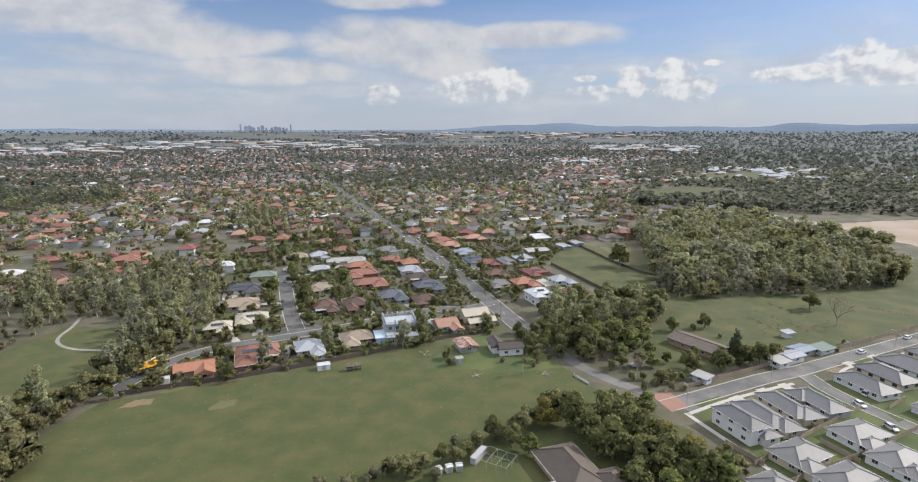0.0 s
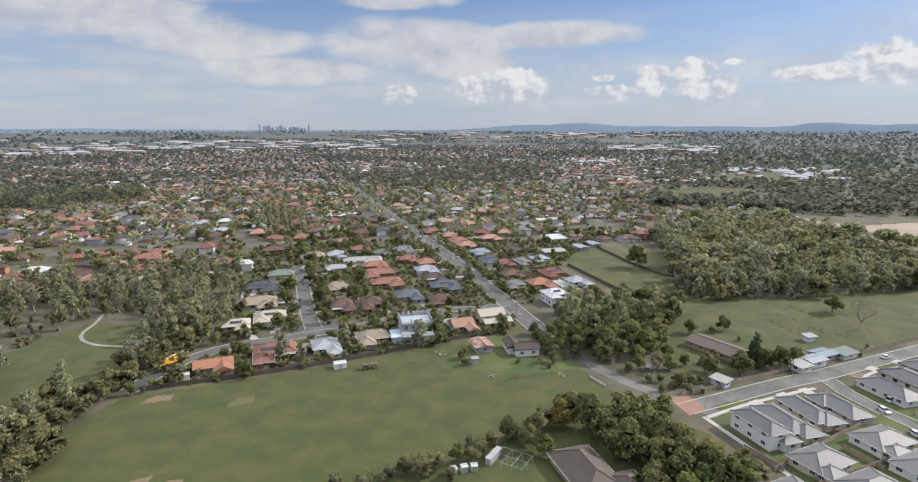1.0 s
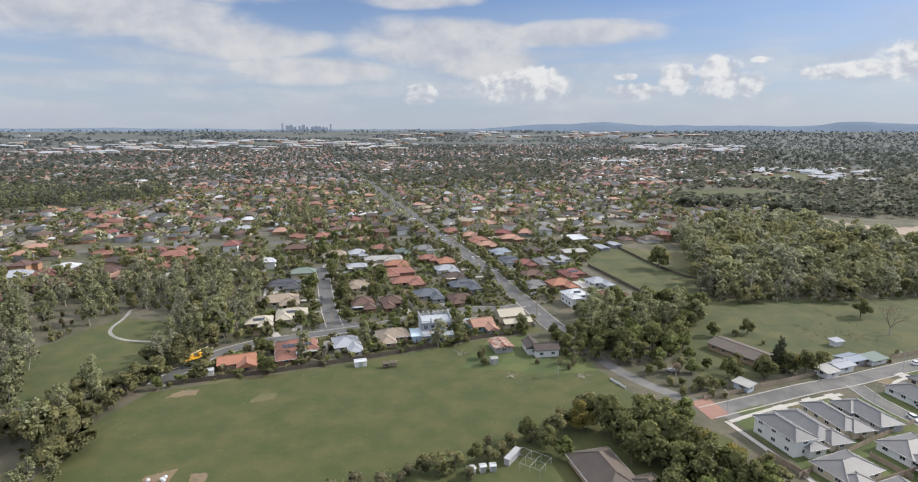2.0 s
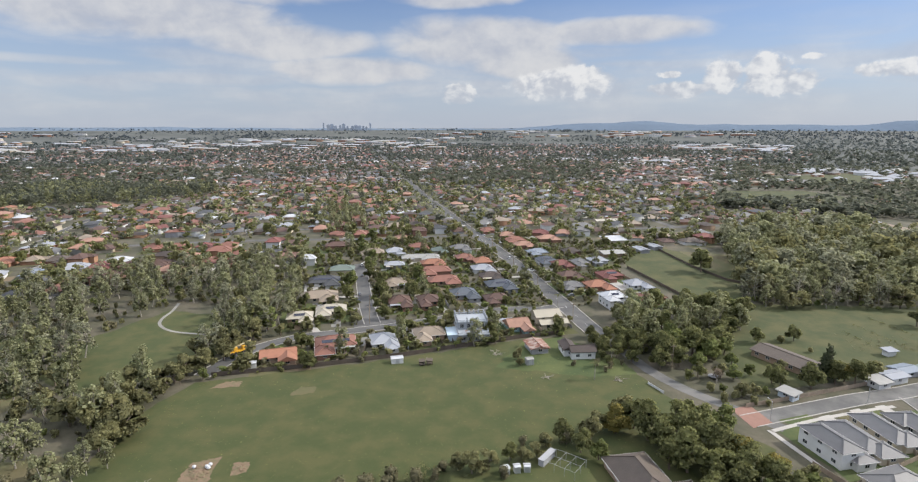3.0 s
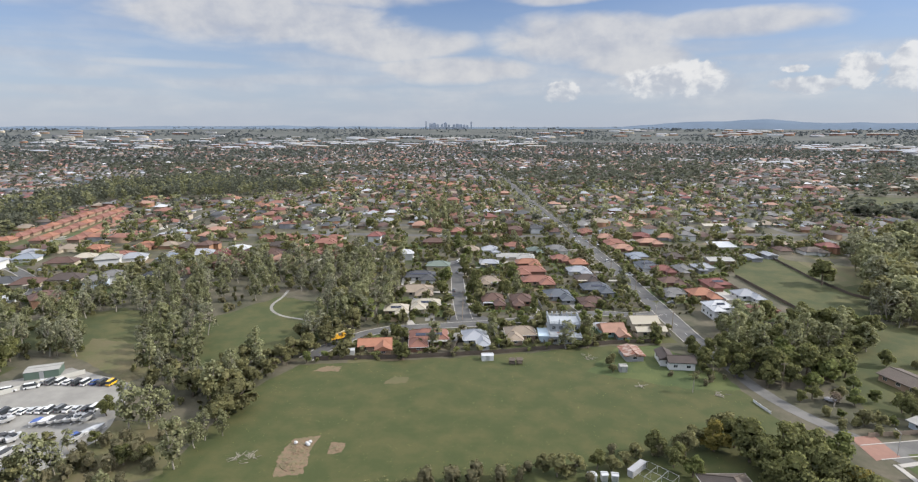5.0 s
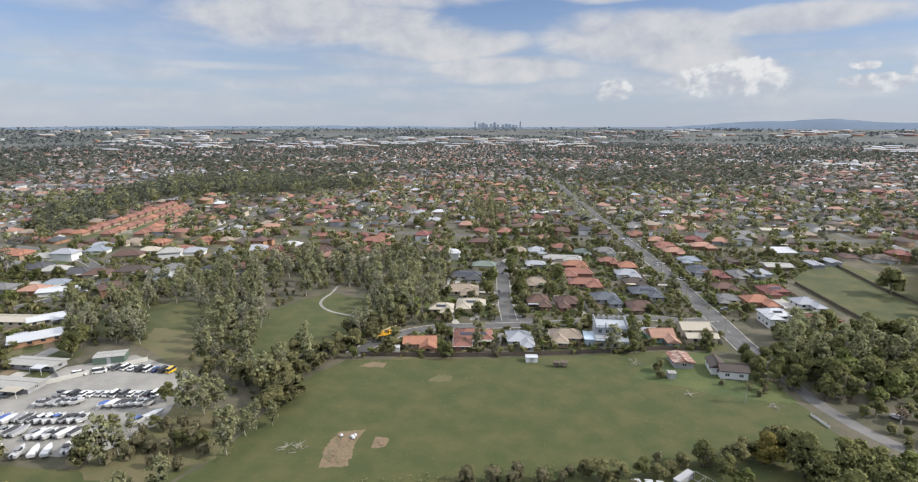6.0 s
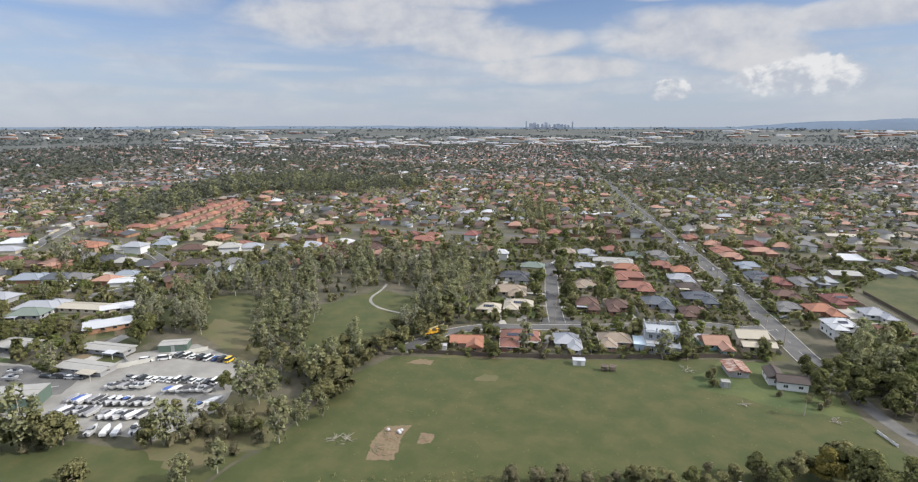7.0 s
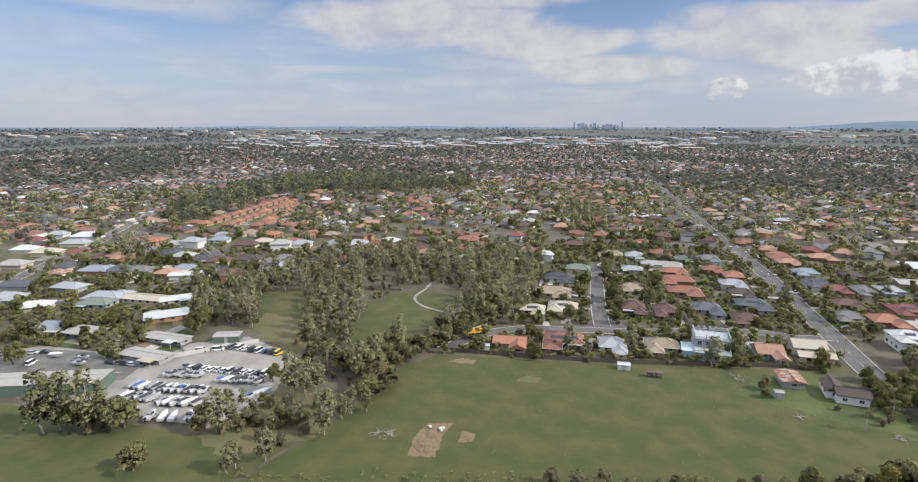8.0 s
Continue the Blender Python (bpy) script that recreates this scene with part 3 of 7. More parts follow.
HAND_W = [(-396, 156), (-360, 276), (-288, 282), (-258, 144), (-216, 96), (-288, 60), (-348, 96)]


def is_open(x, y):
    return not any(inside(x, y, p) for p in CLEAR)


for b in range(56, 1500, 56):
    half = 560 if b < 900 else 900
    a0, a1 = -half, half
    if b < 400:
        a0 = -330
    line = [grid(a, b) for a in range(a0, a1 + 1, 60)]
    run = []
    for p in line + [None]:
        if p and is_open(*p):
            run.append(p)
            continue
        if len(run) > 2:
            road("back_street", run, 6.5, ASPHALT if b % 2 else OLD_ASPHALT, "narrow asphalt suburban street", kerb=False, z=0.030, step=30)
        run = []
for a in (-420, -210, 190, 400):
    run = []
    for p in [grid(a, b) for b in range(0, 1500, 60)] + [None]:
        if p and is_open(*p):
            run.append(p)
            continue
        if len(run) > 2:
            road("back_street", run, 6.5, OLD_ASPHALT, "narrow asphalt suburban street", kerb=False, z=0.042, step=30)
        run = []

# ---- houses ----
SHARED = {}


def shared(key, make):
    if key not in SHARED:
        SHARED[key] = make()
    return SHARED[key]


def hip_roof(w, d, z, pitch, over, kind="hip", thick=0.22):
    """A roof over a w by d block, its ridge along the longer side."""
    if d > w:
        s = hip_roof(d, w, z, pitch, over, kind, thick)
        s.v = [(-y, x, q) for x, y, q in s.v]
        return s
    s = Shape()
    X, Y = w / 2 + over, d / 2 + over
    top = z + thick
    if kind == "flat":
        s.box(-X, -Y, z, X, Y, z + 0.3)
        s.box(-X + 0.25, -Y + 0.25, z + 0.3, X - 0.25, Y - 0.25, z + 0.36)
        return s
    if kind == "skillion":
        h = 2 * Y * 0.12
        return s.add([(-X, -Y, z), (X, -Y, z), (X, Y, z + h), (-X, Y, z + h), (-X, -Y, top), (X, -Y, top), (X, Y, top + h), (-X, Y, top + h)], BOX_F)
    h = Y * math.tan(radians(pitch))
    r = X - Y if kind == "hip" else X
    r = max(r, 0.25)
    low = [(-X, -Y, z), (X, -Y, z), (X, Y, z), (-X, Y, z)]
    vs = low + [(x, y, top) for x, y, _ in low] + [(-r, 0, top + h), (r, 0, top + h)]
    fs = [(0, 3, 2, 1), (0, 1, 5, 4), (1, 2, 6, 5), (2, 3, 7, 6), (3, 0, 4, 7), (4, 5, 9, 8), (5, 6, 9), (6, 7, 8, 9), (7, 4, 8)]
    s.add(vs, fs)
    # ridge and hip caps
    for a, b in ((8, 9), (4, 8), (7, 8), (5, 9), (6, 9)):
        if kind == "gable" and a != 8:
            continue
        p, q = Vector(vs[a]), Vector(vs[b])
        s.tube(p + Vector((0, 0, 0.02)), q + Vector((0, 0, 0.02)), 0.16, 0.16, 5, 1)
    return s


def add_window(parent, x, y, z, face, w=1.6, h=1.2, split=True):
    """A framed window on the wall; face is the outward direction in degrees."""
    def build_frame():
        s = Shape()
        s.box(-w / 2, -0.03, 0, w / 2, 0.07, 0.08).box(-w / 2, -0.03, h - 0.08, w / 2, 0.07, h)
        s.box(-w / 2, -0.03, 0.08, -w / 2 + 0.08, 0.07, h - 0.08).box(w / 2 - 0.08, -0.03, 0.08, w / 2, 0.07, h - 0.08)
        s.box(-0.035, -0.03, 0.08, 0.035, 0.06, h - 0.08)
        return s.mesh("window", FRAME)

    if not split:
        part("window", shared(("far_win", w, h), lambda: Shape().box(-w / 2, -0.03, 0, w / 2, 0.05, h).mesh("window", GLASS)), None, parent, m=pose(x, y, z, 0, 0, face - 90))
        return
    win = part("window", shared(("win", w, h), build_frame), None, parent, m=pose(x, y, z, 0, 0, face - 90))
    part("pane", shared(("pane", w, h), lambda: Shape().box(-w / 2 + 0.08, -0.02, 0.08, w / 2 - 0.08, 0.03, h - 0.08).mesh("pane", GLASS)), None, win)


def block(thing, cx, cy, w, d, z0, h, kind, roof, wall, pitch, over, windows=True, roof_label="", split=True):
    """One wing: its walls, roof, gutter and windows."""
    inner = Shape().box(cx - w / 2, cy - d / 2, z0 - 0.1, cx + w / 2, cy + d / 2, z0 + h)
    if kind == "gable":
        long_x = w >= d
        X, Y = (w / 2, d / 2)
        g = (d if long_x else w) / 2 * math.tan(radians(pitch))
        if long_x:
            for sx in (-X, X - 0.2):
                inner.add([(cx + sx, cy - Y, z0 + h), (cx + sx, cy + Y, z0 + h), (cx + sx, cy, z0 + h + g), (cx + sx + 0.2, cy - Y, z0 + h), (cx + sx + 0.2, cy + Y, z0 + h), (cx + sx + 0.2, cy, z0 + h + g)],
                          [(0, 2, 1), (3, 4, 5), (0, 1, 4, 3), (1, 2, 5, 4), (2, 0, 3, 5)])
        else:
            for sy in (-Y, Y - 0.2):
                inner.add([(cx - X, cy + sy, z0 + h), (cx + X, cy + sy, z0 + h), (cx, cy + sy, z0 + h + g), (cx - X, cy + sy + 0.2, z0 + h), (cx + X, cy + sy + 0.2, z0 + h), (cx, cy + sy + 0.2, z0 + h + g)],
                          [(0, 1, 2), (3, 5, 4), (0, 3, 4, 1), (1, 4, 5, 2), (2, 5, 3, 0)])
    part("wall", inner.mesh("wall", WALLS[wall]), None, thing)
    r = hip_roof(w, d, 0, pitch, over, kind).mesh("roof", [ROOFS[roof], ROOFS[roof]])
    rf = part("roof", r, None, thing, roof_label, m=pose(cx, cy, z0 + h - 0.05))
    X, Y = w / 2 + over, d / 2 + over
    gut = Shape()
    for a in ((-X - 0.1, -Y - 0.1, X + 0.1, -Y - 0.003), (-X - 0.1, Y + 0.003, X + 0.1, Y + 0.1), (-X - 0.1, -Y - 0.003, -X - 0.003, Y + 0.003), (X + 0.003, -Y - 0.003, X + 0.1, Y + 0.003)):
        gut.box(a[0], a[1], 0.03, a[2], a[3], 0.19)
    if kind == "hip" and split:
        part("gutter", gut.mesh("gutter", FASCIA), None, rf)
    if windows:
        for zz in ([z0 + 1.0] if h < 4.2 else [z0 + 0.95, z0 + 3.75]):
            for side, length, face in ((-d / 2, w, 270), (d / 2, w, 90), (-w / 2, d, 180), (w / 2, d, 0)):
                n = max(1, int(length / 4.2))
                for i in range(n):
                    k = -length / 2 + length * (i + 0.5) / n
                    if face in (270, 90):
                        add_window(thing, cx + k, cy + side, zz, face, split=split)
                    else:
                        add_window(thing, cx + side, cy + k, zz, face, split=split)
    return rf


def solar(rf, x, y, z, n, m, tilt, turn=0.0):
    """Rows of panels lying on a roof."""
    one = shared("panel", lambda: Shape().box(-0.5, -0.82, 0, 0.5, 0.82, 0.05).mesh("solar_panel", SOLAR))
    base = pose(x, y, z, 0, 0, turn) @ pose(0, 0, 0, tilt)
    for i in range(n):
        for j in range(m):
            part("solar_panel", one, None, rf, m=base @ pose((i - (n - 1) / 2) * 1.04, (j - (m - 1) / 2) * 1.7, 0.12))


PLACED = []
LOTS = []


def house(x, y, w, d, rot, roof, wall, label, h=2.45, kind="hip", pitch=25, over=0.75, wing=None, panels=0, porch=None, group="", category="house", windows=True, z=0.0):
    """A house: main block, optional wing (cx, cy, w, d), panels on the slope towards the field, porch (x, y, w, d)."""
    windows = windows and math.hypot(x, y) < 335
    t = empty("house" if category == "house" else category.replace(" ", "_"), x, y, z, rot, label, category, group)
    rf = block(t, 0, 0, w, d, 0, h, kind, roof, wall, pitch, over, windows, "", math.hypot(x, y) < 245)
    if wing:
        block(t, wing[0], wing[1], wing[2], wing[3], 0, h - 0.15 if len(wing) < 5 else wing[4], kind if kind != "flat" else "flat", roof, wall, pitch, over, windows, "", math.hypot(x, y) < 245)
    if panels:
        half = min(w, d) / 2 + over
        if w >= d:
            solar(rf, 0, -half * 0.5, half * 0.5 * math.tan(radians(pitch)) + 0.22, panels, 1, pitch)
        else:
            solar(rf, half * 0.5, 0, half * 0.5 * math.tan(radians(pitch)) + 0.22, panels, 1, pitch, 90)
    if not porch and category == "house" and group != "new estate houses" and math.hypot(x, y) < 420:
        dice = random.Random(int(x * 10) + int(y * 10))
        if dice.random() < 0.6:
            porch = (dice.choice((-1, 1)) * w * 0.28, dice.choice((-1, 1)) * (d / 2 + 1.6), dice.uniform(4, 7), dice.uniform(3, 4))
    if porch:
        px, py, pw, pd = porch
        part("porch_roof", Shape().box(px - pw / 2, py - pd / 2, 2.4, px + pw / 2, py + pd / 2, 2.52).mesh("porch_roof", ROOFS[("white", "silver", "fibro", "cream")[int(abs(x * 7)) % 4]]), None, t)
        for sx in (-1, 1):
            for sy in (-1, 1):
                part("porch_post", Shape().box(px + sx * (pw / 2 - 0.1) - 0.06, py + sy * (pd / 2 - 0.1) - 0.06, 0, px + sx * (pw / 2 - 0.1) + 0.06, py + sy * (pd / 2 - 0.1) + 0.06, 2.4).mesh("porch_post", FRAME), None, t)
    if category == "house" and math.hypot(x, y) < 335:
        part("door", Shape().box(w * 0.12 - 0.45, d / 2 - 0.02, 0, w * 0.12 + 0.45, d / 2 + 0.05, 2.05).mesh("door", WALLS["dark"]), None, t)
    PLACED.append((x, y, max(w, d) / 2 + 2.5))
    LOTS.append((x, y, rot))
    return t

# row of houses along the field fence
house(-98.7, 195.4, 12.9, 7.1, 24, "orange", "tan_brick", "orange tiled brick house behind the field fence", kind='gable', wing=(3.5, -4.2, 5.9, 7.3))
house(-80.4, 210.4, 15.6, 10.6, 22, "terracotta", "brick", "terracotta tiled house with a row of solar panels", wing=(-4.6, -8.2, 6.6, 8.4, 2.3), panels=11, porch=(3.6, -6.6, 8.0, 2.6))
house(-61.3, 216.3, 9.8, 10.4, 22, "silver", "white", "house with a pale metal hip roof", wing=(2.6, -6.9, 4.5, 9.4))
house(-43.6, 226.7, 12.3, 8.9, 20, "tan", "tan_brick", "low house with a weathered tan roof", wing=(-3.3, -5.7, 5.7, 8.5))
house(-5.3, 242.8, 9.4, 9.1, 22, "salmon", "aqua", "salmon tiled gable house with aqua walls", kind='gable', wing=(2.5, -5.8, 4.3, 8.5))
house(8.0, 251.4, 11.5, 8.2, 20, "cream", "cream", "two storey cream house with pale metal roof", h=4.6, kind='gable', wing=(1.2, -6.2, 12.4, 4.6, 2.6))
house(3.5, 218.6, 7.0, 9.1, 20, "rust", "grey", "old shed with a rusted iron roof", h=2.4, kind='gable', pitch=14, category='shed')
house(21.6, 214.2, 9.6, 6.0, 12, "dark_brown", "white", "white weatherboard cottage with dark roof on stumps", wing=(-4.6, 4.6, 5.2, 9.0), kind='gable', h=3.0, over=0.5)
# houses about the short street
house(-111.8, 272.6, 18.6, 10.4, 20, "tan", "cream", "cream brick house with pale tiled roof", wing=(5.0, -6.8, 8.6, 9.3))
house(-97.4, 251.6, 13.6, 8.6, 20, "cream", "cream", "cream front wing with solar panels on pale roof", panels=5, h=2.5, wing=(-3.7, -5.4, 6.3, 8.2))
house(-108.5, 239.4, 10.9, 7.8, 20, "cream", "tan_brick", "tan brick house with pale roof", panels=5, h=2.6, wing=(2.9, -4.8, 5.0, 7.8))
house(-120.2, 302.1, 16.9, 10.5, 20, "charcoal", "white", "house with dark roof covered in solar panels", panels=12, wing=(4.6, -7.0, 7.8, 9.5))
house(-148.9, 347.0, 10.6, 8.3, 15, "white", "white", "white two storey house with white walls", h=4.6)
house(-67.1, 269.9, 10.5, 10.5, 20, "brown", "brick", "brown tiled brick house with red brick walls", wing=(2.8, -7.0, 4.8, 9.5))
house(-52.5, 274.0, 10.1, 10.5, 20, "brown", "brick", "brown tiled house with small skylight", wing=(-2.7, -7.0, 4.6, 9.5))
house(-77.3, 304.0, 11.5, 8.6, 20, "tan", "cream", "house with faded tan tiled roof", wing=(-3.2, -5.6, 5.4, 6.4))
house(-35.6, 288.2, 13.0, 10.5, 20, "slate", "grey", "slate blue tiled house with grey walls", wing=(3.5, -7.0, 6.0, 9.5))
house(-17.1, 307.7, 14.5, 10.5, 20, "slate", "grey", "long dark slate tiled house", panels=6, wing=(3.9, -7.0, 6.7, 9.5))
house(-17.3, 281.1, 11.5, 8.6, 20, "brown", "tan_brick", "brick cottage with brown tiled roof and awning", wing=(-3.2, -5.6, 5.4, 6.4))
house(-59.7, 334.1, 19.1, 9.5, 20, "terracotta", "brick", "large red tiled house with red brick walls", wing=(-5.2, -6.2, 8.8, 8.8))
house(-50.9, 313.1, 17.1, 9.4, 20, "terracotta", "tan_brick", "red brown tiled house with pale patio roof", wing=(4.6, -6.1, 7.9, 8.8))
house(-64.5, 354.0, 14.2, 8.5, 20, "orange", "brick", "terracotta tiled house with red brick walls", wing=(3.8, -5.3, 6.5, 8.2))
house(-30.2, 343.4, 12.5, 9.1, 20, "silver", "white", "house with pale blue metal roof", wing=(3.4, -5.8, 5.8, 8.5))
house(-23.9, 325.8, 11.8, 8.1, 20, "dark_brown", "brick", "dark brown tiled house with red brick walls", wing=(3.2, -5.0, 5.4, 7.9))
house(-45.5, 372.6, 11.0, 8.5, 20, "terracotta", "brick", "orange tiled house with red brick walls", wing=(3.0, -5.3, 5.1, 8.2))
house(-32.0, 363.0, 10.5, 10.5, 20, "orange", "brick", "bright orange tiled house with red brick walls")
house(-52.4, 402.9, 13.1, 9.5, 20, "grey", "white", "grey tiled house with white walls", wing=(3.5, -6.2, 6.0, 8.9))
house(-75.6, 368.3, 25.1, 7.1, 14, "fibro", "cream", "long house with pale grey sheet roof", wing=(6.8, -4.2, 11.5, 7.4))
house(-112.9, 378.8, 15.4, 10.5, 20, "tan", "cream", "house with faded pinkish roof", wing=(-4.2, -7.0, 7.1, 9.5))
house(-97.8, 385.2, 11.6, 9.9, 20, "silver", "white", "house with pale silver roof", wing=(3.1, -6.5, 5.3, 9.1))
house(-84.3, 403.4, 13.1, 9.0, 20, "terracotta", "white", "house with orange roof and pale walls", wing=(3.5, -5.8, 6.0, 8.5))
house(-118.7, 329.7, 14.2, 9.4, 15, "green", "cream", "house with dull green roof")
house(-146.9, 399.7, 16.5, 9.4, 15, "brown", "brick", "brown tiled house with red brick walls")
house(-66.6, 392.7, 10.0, 8.5, 20, "green", "cream", "house with mossy green roof", wing=(2.7, -5.3, 4.6, 8.2))
house(-88.5, 345.7, 11.8, 7.1, 15, "silver", "grey", "low shed-like house with metal roof")
house(5.1, 396.0, 13.4, 8.8, 20, "blue_grey", "cream", "cream house with blue-grey roof among palms", wing=(-3.2, -6.0, 6.0, 7.0))
# houses on the far side of the main road
house(20.3, 362.1, 11.5, 8.6, 20, "red", "brick", "red tiled house with red brick walls", wing=(3.2, -5.6, 5.4, 6.4))
house(48.7, 338.2, 13.5, 9.5, 20, "red", "brick", "dark red tiled house with solar panels", panels=6, wing=(-3.6, -6.2, 6.2, 8.9))
house(38.7, 314.2, 12.5, 10.0, 20, "orange", "orange_brick", "orange brick house with faded orange tiles", wing=(3.4, -6.6, 5.8, 9.2))
house(61.2, 319.4, 10.6, 9.5, 20, "silver", "white", "house with pale blue metal roof", wing=(2.9, -6.2, 4.9, 8.8))
house(43.4, 285.4, 11.5, 8.6, 20, "white", "white", "white two storey house with white roof", h=4.8, panels=4, wing=(-3.2, -5.6, 5.4, 6.4))
house(65.2, 294.8, 11.5, 8.6, 20, "terracotta", "brick", "house with bright terracotta roof and white patio", wing=(-3.2, -5.6, 5.4, 6.4))
house(33.0, 368.0, 9.7, 10.5, 20, "grey", "cream", "grey tiled house with cream walls", wing=(-2.6, -7.0, 4.5, 9.5))
house(45.7, 376.0, 11.5, 8.6, 20, "silver", "grey", "house with grey metal roof", wing=(-3.2, -5.6, 5.4, 6.4))
house(-5.2, 421.3, 13.4, 9.5, 20, "salmon", "brick", "house with faded pink tiled roof", wing=(3.6, -6.2, 6.2, 8.8))
house(10.7, 371.7, 12.0, 9.9, 20, "slate", "white", "house with slate blue roof and verandah", panels=6, wing=(-3.2, -6.5, 5.5, 9.1))
house(-12.5, 439.2, 14.7, 9.0, 20, "terracotta", "brick", "faded terracotta tiled house with red brick walls", wing=(-4.0, -5.8, 6.8, 8.5))
house(13.7, 449.5, 15.8, 9.4, 20, "salmon", "brick", "faded pink tiled house with red brick walls", wing=(4.3, -6.0, 7.3, 8.7))
house(29.5, 402.9, 11.5, 8.6, 20, "dark_brown", "brick", "brown tiled house with red brick walls", wing=(-3.2, -5.6, 5.4, 6.4))
house(24.1, 334.2, 11.5, 8.6, 20, "brown", "brick", "brown tiled house among shrubs", wing=(3.2, -5.6, 5.4, 6.4))
house(23.6, 310.7, 11.5, 8.6, 20, "grey", "cream", "low grey roofed house with cream walls", wing=(-3.2, -5.6, 5.4, 6.4))
house(-37.8, 478.7, 10.9, 8.3, 20, "terracotta", "brick", "terracotta tiled corner house with red brick walls", wing=(-2.9, -5.2, 5.0, 8.1))
# school buildings
house(66.1, 449.6, 17.0, 12.0, 20, "white", "cream", "long low school block with pale metal roof", kind='skillion', category='school building')
house(58.0, 401.3, 16.1, 12.0, 18, "fibro", "tan_brick", "low school block with grey sheet roof", kind='gable', pitch=10, category='school building')
house(82.0, 416.4, 7.0, 12.0, 20, "silver", "grey", "small school block with grey roof", kind='gable', pitch=10, category='school building')
house(93.9, 428.9, 7.0, 12.0, 20, "silver", "grey", "small demountable classroom with grey walls", kind='gable', pitch=10, category='school building')
house(72.3, 545.5, 22.5, 12.0, 18, "cream", "cream", "large hall with pale roof", kind='gable', pitch=10, category='school building')
# brown house under the foreground trees and the garden house
house(30.0, 131.0, 20.5, 11.5, -72, "mossy", "tan_brick", "brown tiled house among dense trees", wing=(9, 6.5, 11, 9.5), pitch=27)
house(101.3, 217.2, 23.6, 11.2, -57, "mossy", "tan_brick", "long low house with mossy brown roof", kind='gable', pitch=14, h=2.6)
house(132.2, 205.8, 8.3, 5.3, 25, "silver", "white", "pale metal garden shed with white walls", kind='gable', pitch=10, category='shed', h=2.6)
house(124.7, 200.7, 5.9, 4.7, 25, "fibro", "white", "pale lean-to shed with white walls", kind='skillion', category='shed', h=2.3)
house(139.9, 212.4, 8.3, 5.9, 25, "blue_grey", "grey", "grey metal farm shed with grey walls", kind='gable', pitch=10, category='shed', h=2.4)
house(150.0, 214.2, 8.3, 4.7, 25, "green", "white", "low green roofed shed with white walls", kind='skillion', category='shed', h=2)
house(89.0, 187.5, 5.3, 3.5, -55, "fibro", "pale_blue", "small garden shed with pale roof", kind='skillion', category='shed', h=2.2)
house(145.8, 231.3, 4.2, 2.6, 20, "silver", "white", "small open white shelter in the paddock", kind='skillion', category='shed', h=2.2, windows=False)
# new estate
house(85.5, 153.2, 7.2, 14.6, 19, "estate", "white", "two storey white estate house with grey tiled roof", group="new estate houses", pitch=23, over=0.5, h=5.0, wing=(3.0, -5.4, 6.0, 7.2, 2.6))
house(95.6, 159.8, 8.4, 16.6, 15, "estate", "cream", "single storey estate house with grey tiled roof", group="new estate houses", pitch=23, over=0.5, wing=(1.8, -7.2, 7.2, 7.2))
house(106.6, 165.8, 7.8, 16.8, 14, "estate", "cream", "single storey estate house with grey tiled roof", group="new estate houses", pitch=23, over=0.5, wing=(1.8, -6.0, 7.2, 7.2))
house(119.0, 168.4, 8.2, 16.0, 15, "estate", "grey", "single storey estate house with dark tiled roof", group="new estate houses", pitch=23, over=0.5, wing=(-1.2, 4.8, 8.4, 7.2))
house(144.0, 181.0, 9.4, 17.0, 17, "estate", "white", "white estate house with dark tiled roof beside the side street", group="new estate houses", pitch=23, over=0.5)
house(157.0, 188.6, 9.8, 17.4, 16, "estate", "cream", "estate house with dark tiled roof and pale gable", group="new estate houses", pitch=23, over=0.5, wing=(2.4, 4.8, 9.6, 8.4))
house(171.6, 196.2, 12.0, 18.0, 20, "estate", "white", "estate house with grey tiled roof", group="new estate houses", pitch=23, over=0.5, wing=(-2.4, 4.8, 7.2, 8.4))
house(189.6, 204.0, 12.0, 18.0, 20, "estate", "cream", "estate house with grey tiled roof", group="new estate houses", pitch=23, over=0.5)
house(118.8, 149.2, 14.2, 9.4, 21, "estate_light", "white", "estate house with pale grey tiled roof", group="new estate houses", pitch=23, over=0.5, wing=(-3.0, -5.4, 7.2, 5.4))
house(94.6, 138.4, 13.8, 9.4, 26, "estate_light", "cream", "estate house with pale grey tiled roof", group="new estate houses", pitch=23, over=0.5, wing=(-3.6, -4.8, 6.6, 6.0))
house(120.4, 136.0, 13.6, 9.6, 26, "estate_light", "white", "estate house with pale grey tiled roof", group="new estate houses", pitch=23, over=0.5, wing=(-3.6, -5.4, 7.2, 6.0))
house(100.4, 126.6, 14.4, 9.8, 24, "estate_light", "white", "estate house with pale grey tiled roof", group="new estate houses", pitch=23, over=0.5, wing=(3.6, -5.4, 7.2, 6.0))
house(79.8, 124.2, 9.6, 8.4, 24, "estate_light", "white", "estate house with pale grey tiled roof", group="new estate houses", pitch=23, over=0.5)
house(155.0, 162.6, 12.6, 10.2, 22, "estate_light", "white", "estate house with pale roof and white walls", group="new estate houses", pitch=23, over=0.5, wing=(-3.6, -4.8, 6.0, 6.0))
